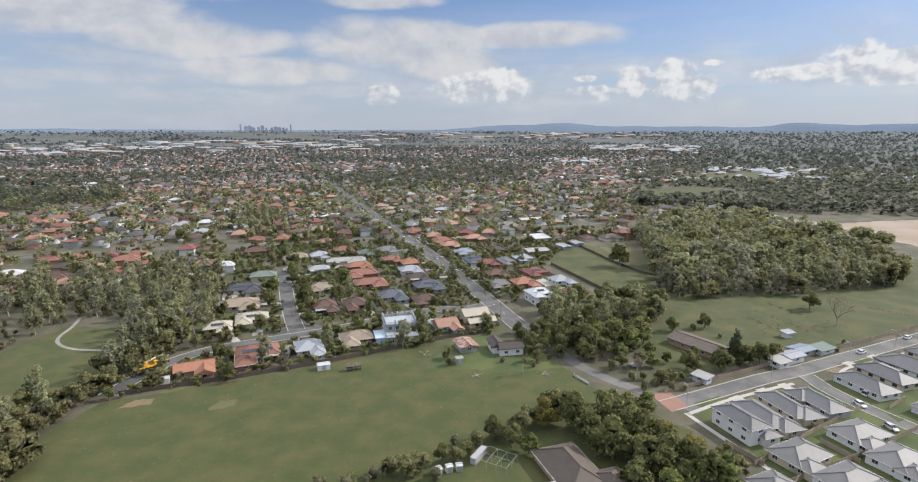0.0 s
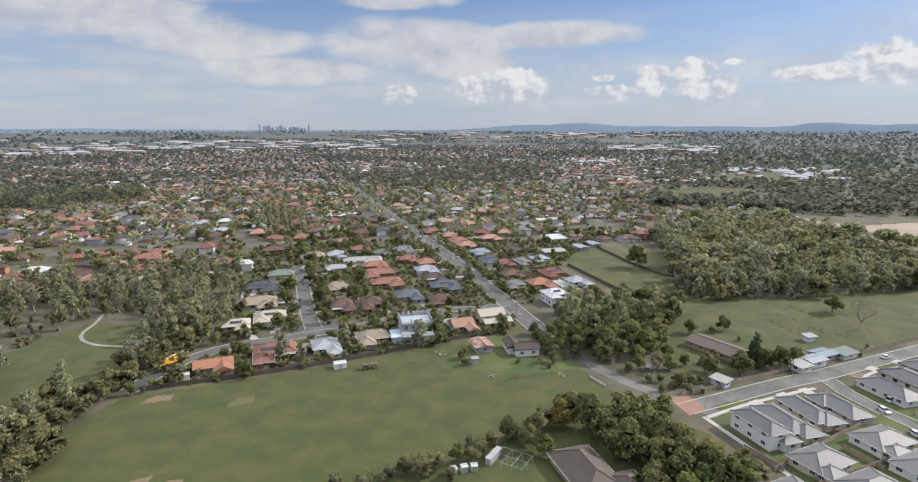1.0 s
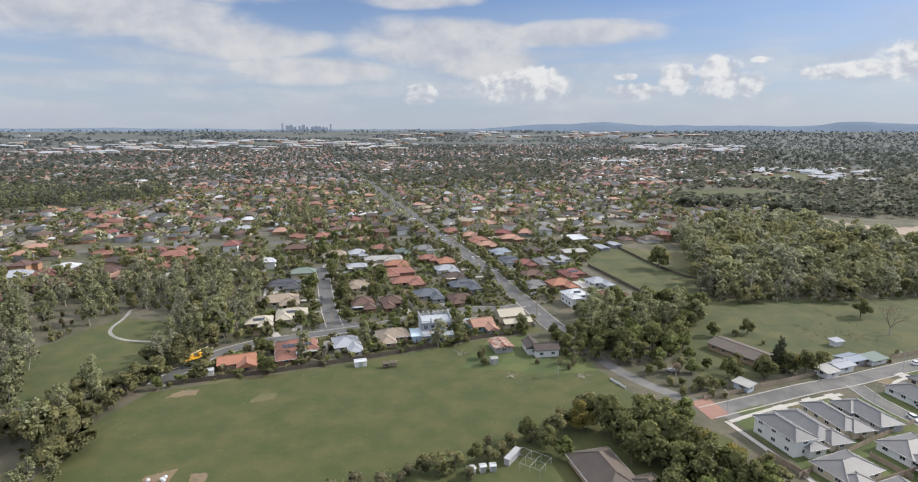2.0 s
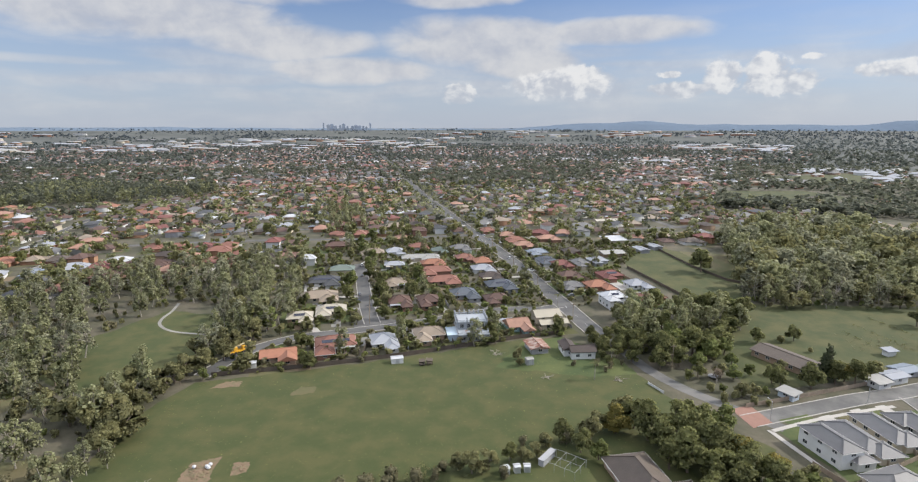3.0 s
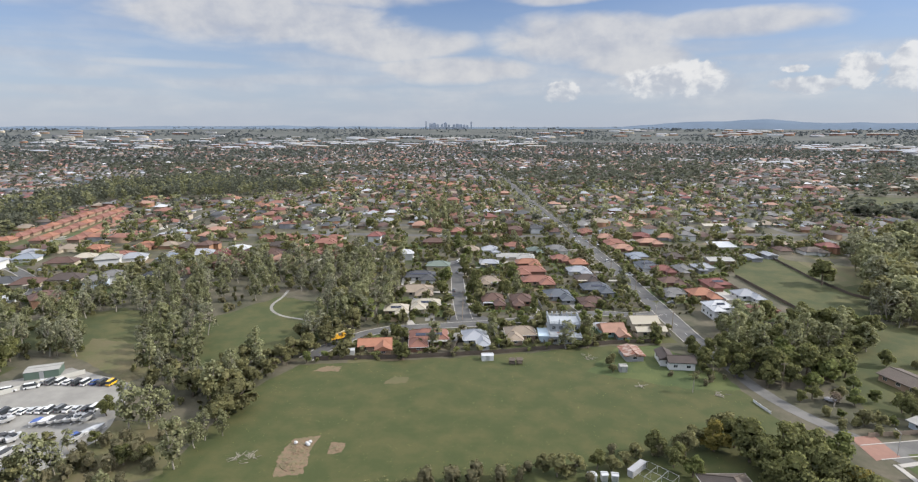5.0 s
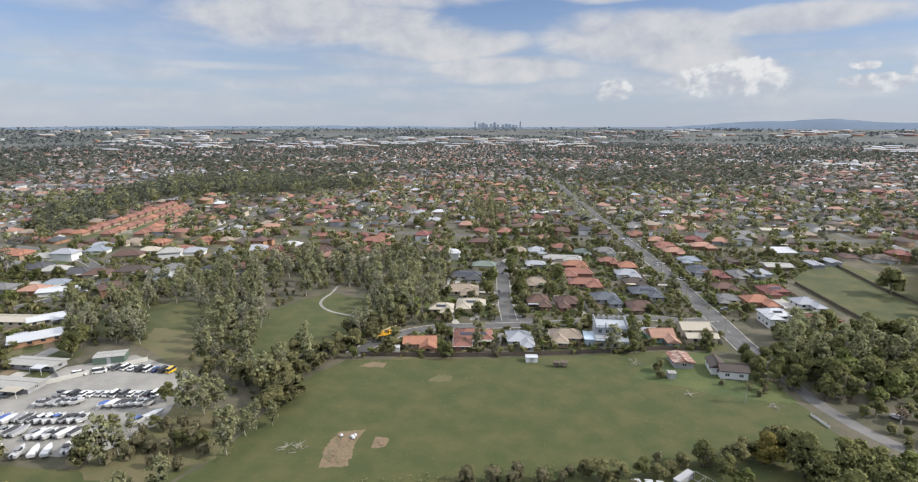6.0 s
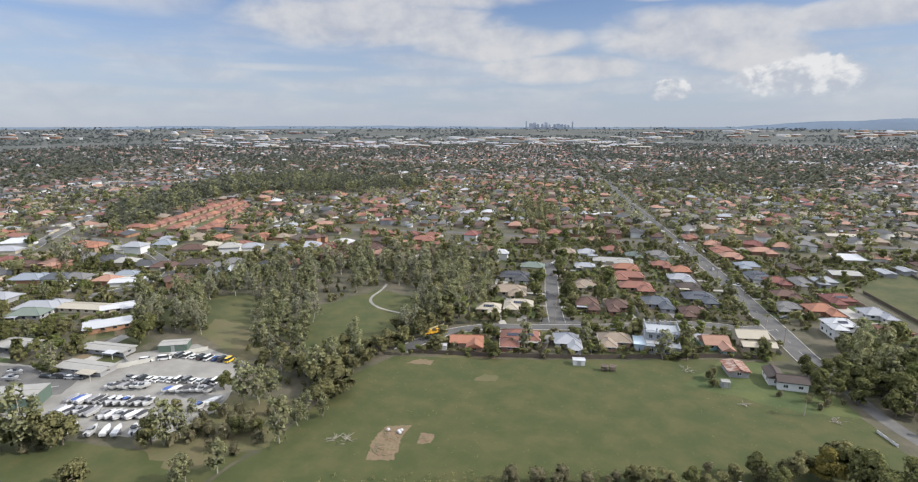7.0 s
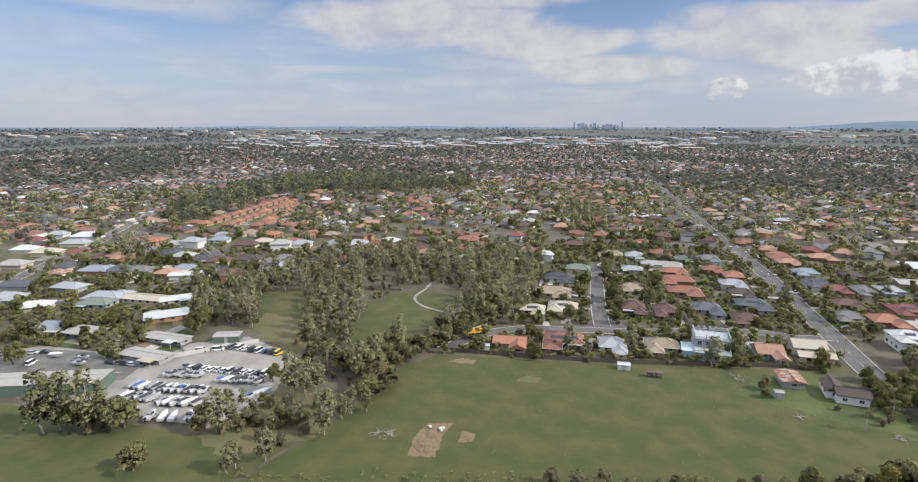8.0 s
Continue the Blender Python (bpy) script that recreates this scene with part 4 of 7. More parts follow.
house(158.0, 141.0, 13.2, 10.8, 24, "estate_light", "cream", "estate house with pale grey tiled roof", group="new estate houses", pitch=23, over=0.5)
house(170.0, 173.0, 13.2, 10.8, 24, "estate_light", "cream", "estate house with pale grey tiled roof", group="new estate houses", pitch=23, over=0.5)
# western houses
house(-255.1, 136.8, 18.9, 10.6, 60, "white", "orange_brick", "house with white flat roof", kind='flat')
house(-276.2, 154.0, 14.2, 9.4, 60, "white", "cream", "house with white roof and cream walls", kind='gable', pitch=10)
house(-290.3, 146.1, 22.4, 9.4, 20, "cream", "cream", "long house with pale roof", kind='gable', pitch=12)
house(-303.7, 127.7, 15.3, 9.4, 30, "green", "grey", "house with grey green roof")
house(-310.8, 135.4, 18.9, 10.6, 30, "silver", "white", "white house with grey roof", wing=(5.9, 4.7, 9.4, 8.3))
house(-331.4, 181.4, 11.8, 9.4, 25, "salmon", "orange_brick", "house with tan roof and orange brick walls")
house(-316.5, 187.6, 22.4, 10.6, 40, "white", "white", "house with broad white roof", kind='gable', pitch=8)
house(-333.5, 194.3, 11.8, 7.1, 40, "blue_grey", "grey", "house with curved grey roof")
house(-226.9, 120.2, 20.1, 6.5, 15, "fibro", "grey", "long low building with grey sheet roof", kind='gable', pitch=10, h=2.1)
house(-215.9, 105.3, 20.1, 7.1, 14, "fibro", "grey", "long low building with pale sheet roof", kind='gable', pitch=8, h=2.1)
house(-263.9, 104.4, 14.2, 9.4, 15, "fibro", "dark", "house with grey roof on a lawn", kind='gable', pitch=12)
house(-348.0, 134.4, 16.5, 9.4, 20, "silver", "grey", "house with pale grey roof")
house(-375.9, 161.4, 17.7, 10.6, 30, "blue_grey", "orange_brick", "brick house with grey roof", wing=(5.9, 3.5, 8.3, 8.3))
house(-361.9, 170.4, 16.5, 10.6, 30, "slate", "white", "house with slate roof and white walls")
house(-352.6, 176.5, 14.2, 9.4, 20, "grey", "grey", "grey roofed house with grey walls")
house(-356.9, 209.0, 14.2, 9.4, 30, "fibro", "cream", "two storey cream house with cream walls", h=4.6)
house(-346.7, 215.2, 16.5, 10.6, 30, "charcoal", "cream", "dark roofed house with cream walls")
house(-331.9, 218.6, 14.2, 10.6, 30, "brown", "cream", "brown roofed house with cream walls")
house(-397.1, 240.9, 15.3, 10.6, 20, "silver", "white", "white two storey house with white walls", h=5)
house(-395.3, 262.4, 14.2, 10.6, 30, "blue_grey", "white", "house with pale teal roof")
house(-409.3, 233.9, 14.2, 9.4, 30, "fibro", "white", "house with pale roof and white walls")
house(-288.4, 196.6, 13.0, 10.6, 60, "brown", "orange_brick", "two storey pink house with orange brick walls", h=4.6)
house(-319.7, 232.7, 17.7, 10.6, 30, "dark_brown", "cream", "brown roofed house with cream walls")
house(-291.9, 228.5, 11.8, 9.4, 40, "grey", "pale_blue", "two storey pale blue house", h=4.8)
house(-292.5, 240.2, 11.8, 9.4, 40, "grey", "white", "two storey pale house with white walls", h=4.8)
house(-333.0, 271.8, 14.2, 10.6, 40, "fibro", "white", "two storey white house with white walls", h=4.8)
house(-359.8, 276.9, 13.0, 9.4, 40, "cream", "white", "house with cream roof and white walls")
house(-327.5, 286.9, 15.3, 10.6, 35, "silver", "white", "house with pale roof and white walls")
house(-361.8, 262.0, 17.7, 10.6, 30, "brown", "cream", "house with brown roof and cream walls")
house(-303.6, 294.5, 14.2, 10.6, 30, "blue_grey", "grey", "house with grey roof and grey walls")
house(-291.3, 310.4, 16.5, 11.8, 40, "silver", "grey", "house with pale grey roof")
house(-276.1, 331.2, 15.3, 10.6, 30, "white", "cream", "house with pale roof and cream walls")
house(-387.9, 144.9, 10.6, 8.3, 20, "rust", "white", "old cottage with white walls")
house(-377.5, 119.8, 17.7, 9.4, 30, "slate", "grey", "house with slate roof and grey walls")
house(-354.1, 107.5, 14.2, 9.4, 30, "silver", "white", "house with pale roof and white walls")
house(-324.7, 108.4, 14.2, 8.3, 50, "white", "cream", "house half hidden by trees")
house(-282.8, 99.4, 14.2, 9.4, 30, "blue_grey", "white", "house half hidden by trees")
house(-438.2, 139.8, 16.5, 10.6, 30, "fibro", "cream", "pale house with cream walls")
house(-461.4, 167.5, 18.9, 10.6, 35, "cream", "cream", "pale house with cream walls")
house(-478.6, 194.3, 18.9, 10.6, 35, "silver", "cream", "pale house with cream walls")
house(-520.9, 180.8, 16.5, 10.6, 35, "red", "cream", "red roofed house with cream walls")
house(-502.6, 213.5, 21.2, 11.8, 35, "white", "white", "pale shed building with white walls")
house(-485.6, 163.9, 16.5, 10.6, 30, "white", "white", "pale house with white walls")
house(-531.8, 203.9, 14.2, 9.4, 30, "silver", "white", "pale house with white walls")
# rows of red-roofed terraces below the belt of trees
for (ax, ay), (bx, by), n in (((-470.4, 295.2), (-559.2, 470.4), 12), ((-446, 303), (-533, 463.2), 11), ((-420, 315), (-506, 446.4), 10)):
    for i in range(n):
        k = (i + 0.5) / n
        house(round(ax + (bx - ax) * k, 1), round(ay + (by - ay) * k, 1), 11 + i % 3, 9, 118 + (i * 7) % 9 - 4, "terracotta" if (i + n) % 4 else "orange", "tan_brick", "terrace unit with red tiled roof in a row", h=2.6, windows=False, group="terrace units")

# ---- trees ----
RNG = np.random.default_rng(7)


def clump_shell(lobes, n, rng):
    """Overlapping leaf clumps that close each lobe, as loose quads."""
    out = []
    for x, y, z, a, b, c in lobes:
        for axis in range(3):
            for sign in (-1, 1):
                if axis == 2 and sign < 0:
                    continue
                for i in range(n):
                    for j in range(n):
                        quad = []
                        for u, v in ((0, 0), (1, 0), (1, 1), (0, 1)):
                            p = np.empty(3)
                            p[axis] = sign
                            p[(axis + 1) % 3] = -1 + 2 * (i + u * 1.25 - 0.125) / n
                            p[(axis + 2) % 3] = -1 + 2 * (j + v * 1.25 - 0.125) / n
                            p *= (0.88 + rng.normal() * 0.07) / np.linalg.norm(p)
                            quad.append((x + p[0] * a, y + p[1] * b, z + p[2] * c))
                        out.append(quad if sign > 0 else quad[::-1])
    return np.array(out)


def leaf_cloud(lobes, count, size, rng, inner=0.55, rough=0.5):
    """Loose quads over soft lobes of centre and radii: verts of count x 4."""
    lobes = np.asarray(lobes, float)
    weight = (lobes[:, 3] * lobes[:, 4] + lobes[:, 4] * lobes[:, 5] + lobes[:, 3] * lobes[:, 5])
    pick = rng.choice(len(lobes), count, p=weight / weight.sum())
    way = rng.normal(size=(count, 3))
    way[:, 2] = np.where(way[:, 2] < -0.5, -way[:, 2], way[:, 2])
    way /= np.linalg.norm(way, axis=1, keepdims=True)
    r = inner + (1.08 - inner) * np.sqrt(rng.random((count, 1)))
    centre = lobes[pick, :3] + way * lobes[pick, 3:] * r
    normal = way + rng.normal(size=(count, 3)) * rough + (0, 0, 0.25)
    normal /= np.linalg.norm(normal, axis=1, keepdims=True)
    side = np.cross(normal, rng.normal(size=(count, 3)))
    side /= np.linalg.norm(side, axis=1, keepdims=True)
    up = np.cross(normal, side)
    s = size * (0.55 + 0.9 * rng.random((count, 1)))
    q = s * (0.55 + 0.5 * rng.random((count, 1)))
    bend = normal * s * 0.25
    return np.stack([centre - side * s * 0.5 - bend, centre - up * q * 0.5, centre + side * s * 0.5 - bend, centre + up * q * 0.5], 1)


def trunk_shape(h, r, forks, rng, lean=0.05):
    s = Shape()
    p = Vector((0, 0, -0.2))
    q = Vector((rng.normal() * lean * h, rng.normal() * lean * h, h * 0.42))
    s.tube(p, q, r, r * 0.7, 7)
    for x, y, z in forks:
        mid = q.lerp(Vector((x, y, z)), 0.55) + Vector((rng.normal() * 0.2, rng.normal() * 0.2, 0.3))
        s.tube(q - Vector((0, 0, 0.15)), mid, r * 0.55, r * 0.34, 5)
        s.tube(mid, (x, y, z), r * 0.34, r * 0.12, 5)
    return s


def soften(me, quads):
    """Leaf normals that lean out of the crown, so that clumps shade softly."""
    flat = np.cross(quads[:, 1] - quads[:, 0], quads[:, 3] - quads[:, 0])
    flat /= np.maximum(np.linalg.norm(flat, axis=1, keepdims=True), 1e-6)
    middle = quads.mean(1)
    out = (middle - middle.mean(0)) / middle.std(0)
    out /= np.maximum(np.linalg.norm(out, axis=1, keepdims=True), 1e-6)
    flat *= np.where((flat * out).sum(1) < 0, -1.0, 1.0)[:, None]
    way = 0.75 * flat + 0.30 * out + (0, 0, 0.45)
    way /= np.linalg.norm(way, axis=1, keepdims=True)
    me.polygons.foreach_set("use_smooth", np.ones(len(me.polygons), dtype=bool))
    me.normals_split_custom_set_from_vertices(np.repeat(way, 4, axis=0).tolist())


def make_kind(kind, seed, count, size, shell=2, keep=99):
    """Crown lobes and trunk for one variant of a tree kind, at its own full height."""
    rng = np.random.default_rng(seed)
    lobes = []
    if kind.startswith("gum"):
        h, r = 14.0, 0.24
        for i in range(19):
            a, k = rng.random() * 6.283, (i + rng.random()) / 19
            z = h * (0.24 + 0.70 * k)
            rad = 3.3 * (1.0 - 0.75 * abs(k - 0.38)) * rng.random() ** 0.5
            s = (0.95 + 0.75 * rng.random()) * (1.12 - 0.3 * k)
            lobes.append((rad * math.cos(a), rad * math.sin(a), z, s, s, s * (0.85 + 0.6 * rng.random())))
    elif kind == "pine":
        h, r = 10.0, 0.22
        for i in range(12):
            k = i / 11
            s = 2.6 * (1 - k) ** 0.8 + 0.35
            a = rng.random() * 6.283
            lobes.append((0.3 * math.cos(a), 0.3 * math.sin(a), h * (0.16 + 0.82 * k), s, s, 0.75))
    elif kind == "shrub":
        h, r = 3.0, 0.10
        for i in range(6):
            a, rad = rng.random() * 6.283, 0.9 * rng.random()
            s = 0.7 + 0.4 * rng.random()
            lobes.append((rad * math.cos(a), rad * math.sin(a), 0.6 + 1.6 * rng.random(), s, s, s))
    else:
        h, r = 9.0, 0.28
        for i in range(13):
            a, k = rng.random() * 6.283, rng.random()
            rad = 3.1 * math.sqrt(rng.random()) * (1 - 0.35 * k)
            s = 1.25 + 0.6 * rng.random()
            lobes.append((rad * math.cos(a), rad * math.sin(a), h * (0.26 + 0.55 * k) , s, s, s * 0.9))
    if keep < len(lobes):
        lobes = [(x, y, z, a * 1.3, b * 1.3, c * 1.25) for x, y, z, a, b, c in lobes[:keep]]
    quads = leaf_cloud(lobes, count, size, rng, 0.72 if shell else 0.45, 0.5)
    if shell:
        quads = np.concatenate([clump_shell(lobes, shell, rng), quads])
    forks = [l[:3] for l in lobes[:: 3 if kind != "pine" else 20]]
    trunk = trunk_shape(h, r, forks if kind != "pine" else [(0, 0, h * 0.95)], rng)
    return h, quads, trunk


KINDS = {
    "gum": ("gum_tree", "gum", PALE_BARK, "tall gum tree with an open grey-green crown", 780, 0.74),
    "gum_grey": ("gum_tree", "gum_grey", PALE_BARK, "tall pale-trunked gum tree with thin foliage", 620, 0.70),
    "fig": ("shade_tree", "fig", BARK, "dense dark green shade tree", 1250, 0.50),
    "olive": ("shade_tree", "olive", BARK, "rounded olive green tree", 640, 0.62),
    "bright": ("shade_tree", "bright", BARK, "rounded bright green garden tree", 640, 0.62),
    "yellow": ("flowering_tree", "yellow", BARK, "rounded tree with yellowish flowering crown", 900, 0.48),
    "garden": ("garden_tree", "olive", BARK, "small rounded garden tree between houses", 230, 0.60),
    "hedge": ("garden_tree", "fig", BARK, "small dark garden tree between houses", 230, 0.60),
    "pine": ("conifer_tree", "pine", BARK, "dark green cone-shaped conifer", 500, 0.50),
    "shrub": ("shrub", "brush", BARK, "low tangled brown-green shrub", 130, 0.36),
    "brush": ("shrub", "olive", BARK, "rounded green garden shrub", 150, 0.36),
}
TREE_SPOTS = []


def tree(kind, x, y, h, variants=4, spread=1.0):
    if any((x - p) ** 2 + (y - q) ** 2 < max(0.0, s - 2.4) ** 2 for p, q, s in PLACED):
        return None
    name, tone, bark, label, count, size = KINDS[kind]
    v = RNG.integers(variants)

    def build():
        hh, quads, trunk = make_kind("shrub" if kind == "brush" else kind, 100 + 17 * int(v) + len(kind) * 5, count, size, 0 if "gum" in kind else 1)
        crown = quick("crown", quads.reshape(-1, 3), np.arange(len(quads) * 4).reshape(-1, 4), LEAVES[tone])
        soften(crown, quads)
        return hh, crown, trunk.mesh("trunk", bark)

    hh, crown, trunk = shared(("tree", kind, int(v)), build)
    t = empty(name, x, y, 0.0, float(RNG.random() * 360), label, "shrub" if name == "shrub" else "tree", "", h / hh)
    if spread != 1.0:
        t.scale = (t.scale[0] * spread, t.scale[1] * spread, t.scale[2])
    part("trunk", trunk, None, t)
    part("crown", crown, None, t)
    TREE_SPOTS.append((x, y))
    return t


def scatter(poly, gap, count, rng, avoid=(), roads=True):
    """Places in a polygon no nearer to one another than gap."""
    xs, ys = [p[0] for p in poly], [p[1] for p in poly]
    out, tries = [], 0
    cells = {}
    while len(out) < count and tries < count * 40:
        tries += 1
        x, y = min(xs) + rng.random() * (max(xs) - min(xs)), min(ys) + rng.random() * (max(ys) - min(ys))
        if not inside(x, y, poly) or any(inside(x, y, a) for a in avoid):
            continue
        i, j = int(x // gap), int(y // gap)
        if any((x - a) ** 2 + (y - b) ** 2 < gap * gap for di in (-1, 0, 1) for dj in (-1, 0, 1) for a, b in cells.get((i + di, j + dj), ())):
            continue
        if roads and road_gap(x, y) < 1.5:
            continue
        cells.setdefault((i, j), []).append((x, y))
        out.append((x, y))
    return out


def massed(name, spots, variants, material, label, category="trees"):
    """Many trees as one object. Spots: x, y, height, width factor."""
    allv, rng = [], np.random.default_rng(len(spots))
    for x, y, h, wide in spots:
        hh, quads = variants[rng.integers(len(variants))]
        a, s = rng.random() * 6.283, h / hh
        v = quads.reshape(-1, 3) * (s * wide, s * wide, s)
        c, n = math.cos(a), math.sin(a)
        allv.append(np.stack([v[:, 0] * c - v[:, 1] * n + x, v[:, 0] * n + v[:, 1] * c + y, v[:, 2] + rise(x, y)], 1))
    if not allv:
        return None
    v = np.concatenate(allv)
    me = quick(name, v, np.arange(len(v)).reshape(-1, 4), material)
    return tagged(part(name, me, None), label, category, "", "stuff")


def variants_of(kind, count, size, n=4, shell=0, keep=99):
    out = []
    for i in range(n):
        h, quads, trunk = make_kind(kind, 500 + 31 * i, count, size, shell, keep)
        if count > 100:
            q = np.array([trunk.v[k] for f in trunk.f if len(f) == 4 for k in f]).reshape(-1, 4, 3)
            quads = np.concatenate([quads, q[:14]])
        out.append((h, quads))
    return out


rng = np.random.default_rng(21)
# western bushland, tree by tree
for x, y in scatter(WOOD_W, 6.8, 245, rng, CLEARINGS + [YARD]):
    k = rng.random()
    tree("gum" if k < 0.55 else "gum_grey" if k < 0.78 else "olive" if k < 0.92 else "brush", x, y, rng.uniform(10, 16) if k < 0.78 else rng.uniform(5, 9) if k < 0.92 else 2.8)

# gardens between the hand-set houses
def free_spot(x, y, gap):
    return road_gap(x, y) > gap and not any((x - p) ** 2 + (y - q) ** 2 < (s - 2.8) ** 2 for p, q, s in PLACED)


for zone, n in ((HAND, 140), (HAND_W, 85)):
    for x, y in scatter(zone, 5.4, n, rng, CLEAR[:6]):
        if free_spot(x, y, 1.2):
            k = rng.random()
            tree("garden" if k < 0.45 else "hedge" if k < 0.85 else "gum", x, y, rng.uniform(3.5, 9) if k < 0.85 else rng.uniform(9, 13), spread=rng.uniform(0.85, 1.15))
clump = [(39.6, 218.4), (37.2, 256.8), (60, 282), (100.8, 288), (108, 270), (86.4, 240), (72, 213.6), (57.6, 216)]
for x, y in scatter(clump, 5.8, 46, rng):
    k = rng.random()
    tree("gum" if k < 0.4 else "fig" if k < 0.85 else "bright", x, y, rng.uniform(10, 15) if k < 0.4 else rng.uniform(7, 12), spread=1.15)
bushes = []
for zone, n in ((HAND, 2100), (HAND_W, 1000), (clump, 60), (WOOD_W, 260), (WOOD_E, 420)):
    bushes += [(x, y, rng.uniform(1.0, 3.8), rng.uniform(1.0, 1.6)) for x, y in scatter(zone, 1.7, n, rng, CLEARINGS + [YARD] if zone in (WOOD_W, WOOD_E) else CLEAR[:6]) if free_spot(x, y, 0.8)]
BUSH = variants_of("shrub", 12, 0.6, 6, 1)
for i, tone in enumerate(("fig", "olive", "bright", "brush")):
    massed("garden_shrubs", bushes[i::4], BUSH, LEAVES[tone], "shrubs and hedges in the gardens", "shrubs")

# eastern wood, as one mass with its front row tree by tree
GUM_MID, ROUND_MID = variants_of("gum", 260, 1.15, 6), variants_of("olive", 190, 1.0, 3, 1, 8)
front, mass = [], []
for x, y in scatter(WOOD_E, 7.6, 520, rng):
    (front if y < 330 + 0.25 * max(0, x - 180) and len(front) < 60 else mass).append((x, y))
for x, y in front:
    tree(("gum", "gum", "gum_grey", "olive", "gum")[rng.integers(5)], x, y, rng.uniform(10, 19), spread=1.1)
for i, tone in enumerate(("gum", "olive", "gum", "gum_grey")):
    massed("eastern_wood", [(x, y, rng.uniform(8, 16) if rng.random() < 0.4 else rng.uniform(15, 23), rng.uniform(0.9, 1.3)) for x, y in mass[i::4]], GUM_MID + ROUND_MID, LEAVES[tone], "dense green gum woodland")

# ---- suburb: houses in rows along the street grid, trees between them ----
WARM = ("terracotta", "orange", "brown", "red", "brown", "tan", "grey", "salmon", "dark_brown", "terracotta", "mossy", "charcoal")
MIXED = ("grey", "brown", "dark_brown", "slate", "tan", "mossy", "grey", "charcoal", "brown", "red", "salmon", "dark_brown")
ROOF_LIST = sorted(ROOFS)
near_lots, far_lots = [], []
for b in range(-280, 2600, 56):
    for row in (13, 43):
        bb = b + row
        for a in np.arange(-1900, 1500, 17.0):
            x, y = grid(a + rng.uniform(-2.5, 2.5), bb + rng.uniform(-4.5, 4.5))
            r = math.hypot(x, y)
            bearing = math.degrees(math.atan2(x, y))
            if r > 2700 or y < 70 or bearing < -80 or bearing > 48 or not is_open(x, y) or inside(x, y, HAND) or inside(x, y, HAND_W):
                continue
            if bearing > 17 and r > 660 and rng.random() < min(0.97, 0.45 + (bearing - 17) * 0.05):
                continue
            if road_gap(x, y) < 7 or rng.random() < 0.07:
                continue
            if any((x - p) ** 2 + (y - q) ** 2 < (s + 4) ** 2 for p, q, s in PLACED):
                continue
            warm = -620 < x < -140 and y < 860
            if rng.random() < (0.05 if r < 1100 else 0.05 + 0.02 * (r - 1100) / 1500):
                roof = "white" if rng.random() < 0.5 else "silver"
            else:
                roof = (WARM if warm else MIXED)[rng.integers(12)]
            (near_lots if r < 600 else far_lots).append((x, y, rng.uniform(11.5, 16.5), rng.uniform(8.5, 12), 18.4 + (90 if rng.random() < 0.3 else 0) + rng.normal() * 3, roof, 2.5 if rng.random() < 0.82 else 4.7))
wall_names = ("cream", "brick", "white", "tan_brick", "orange_brick", "grey")
WORDS = {"cream": "cream rendered", "brick": "red brick", "white": "white painted", "tan_brick": "tan brick", "orange_brick": "orange brick", "grey": "grey rendered"}
near_lots.sort(key=lambda q: math.hypot(q[0], q[1]))
for x, y, w, d, rot, roof, h in near_lots[:72]:
    wall = wall_names[rng.integers(6)]
    house(round(x, 1), round(y, 1), round(w, 1), round(d, 1), round(rot), roof, wall, f"{WORDS[wall]} suburban house with {roof.replace('_', ' ')} roof", h=h, wing=(w * 0.25, -d * 0.5, w * 0.42, d * 0.7), windows=math.hypot(x, y) < 330, group="suburban houses", pitch=22)


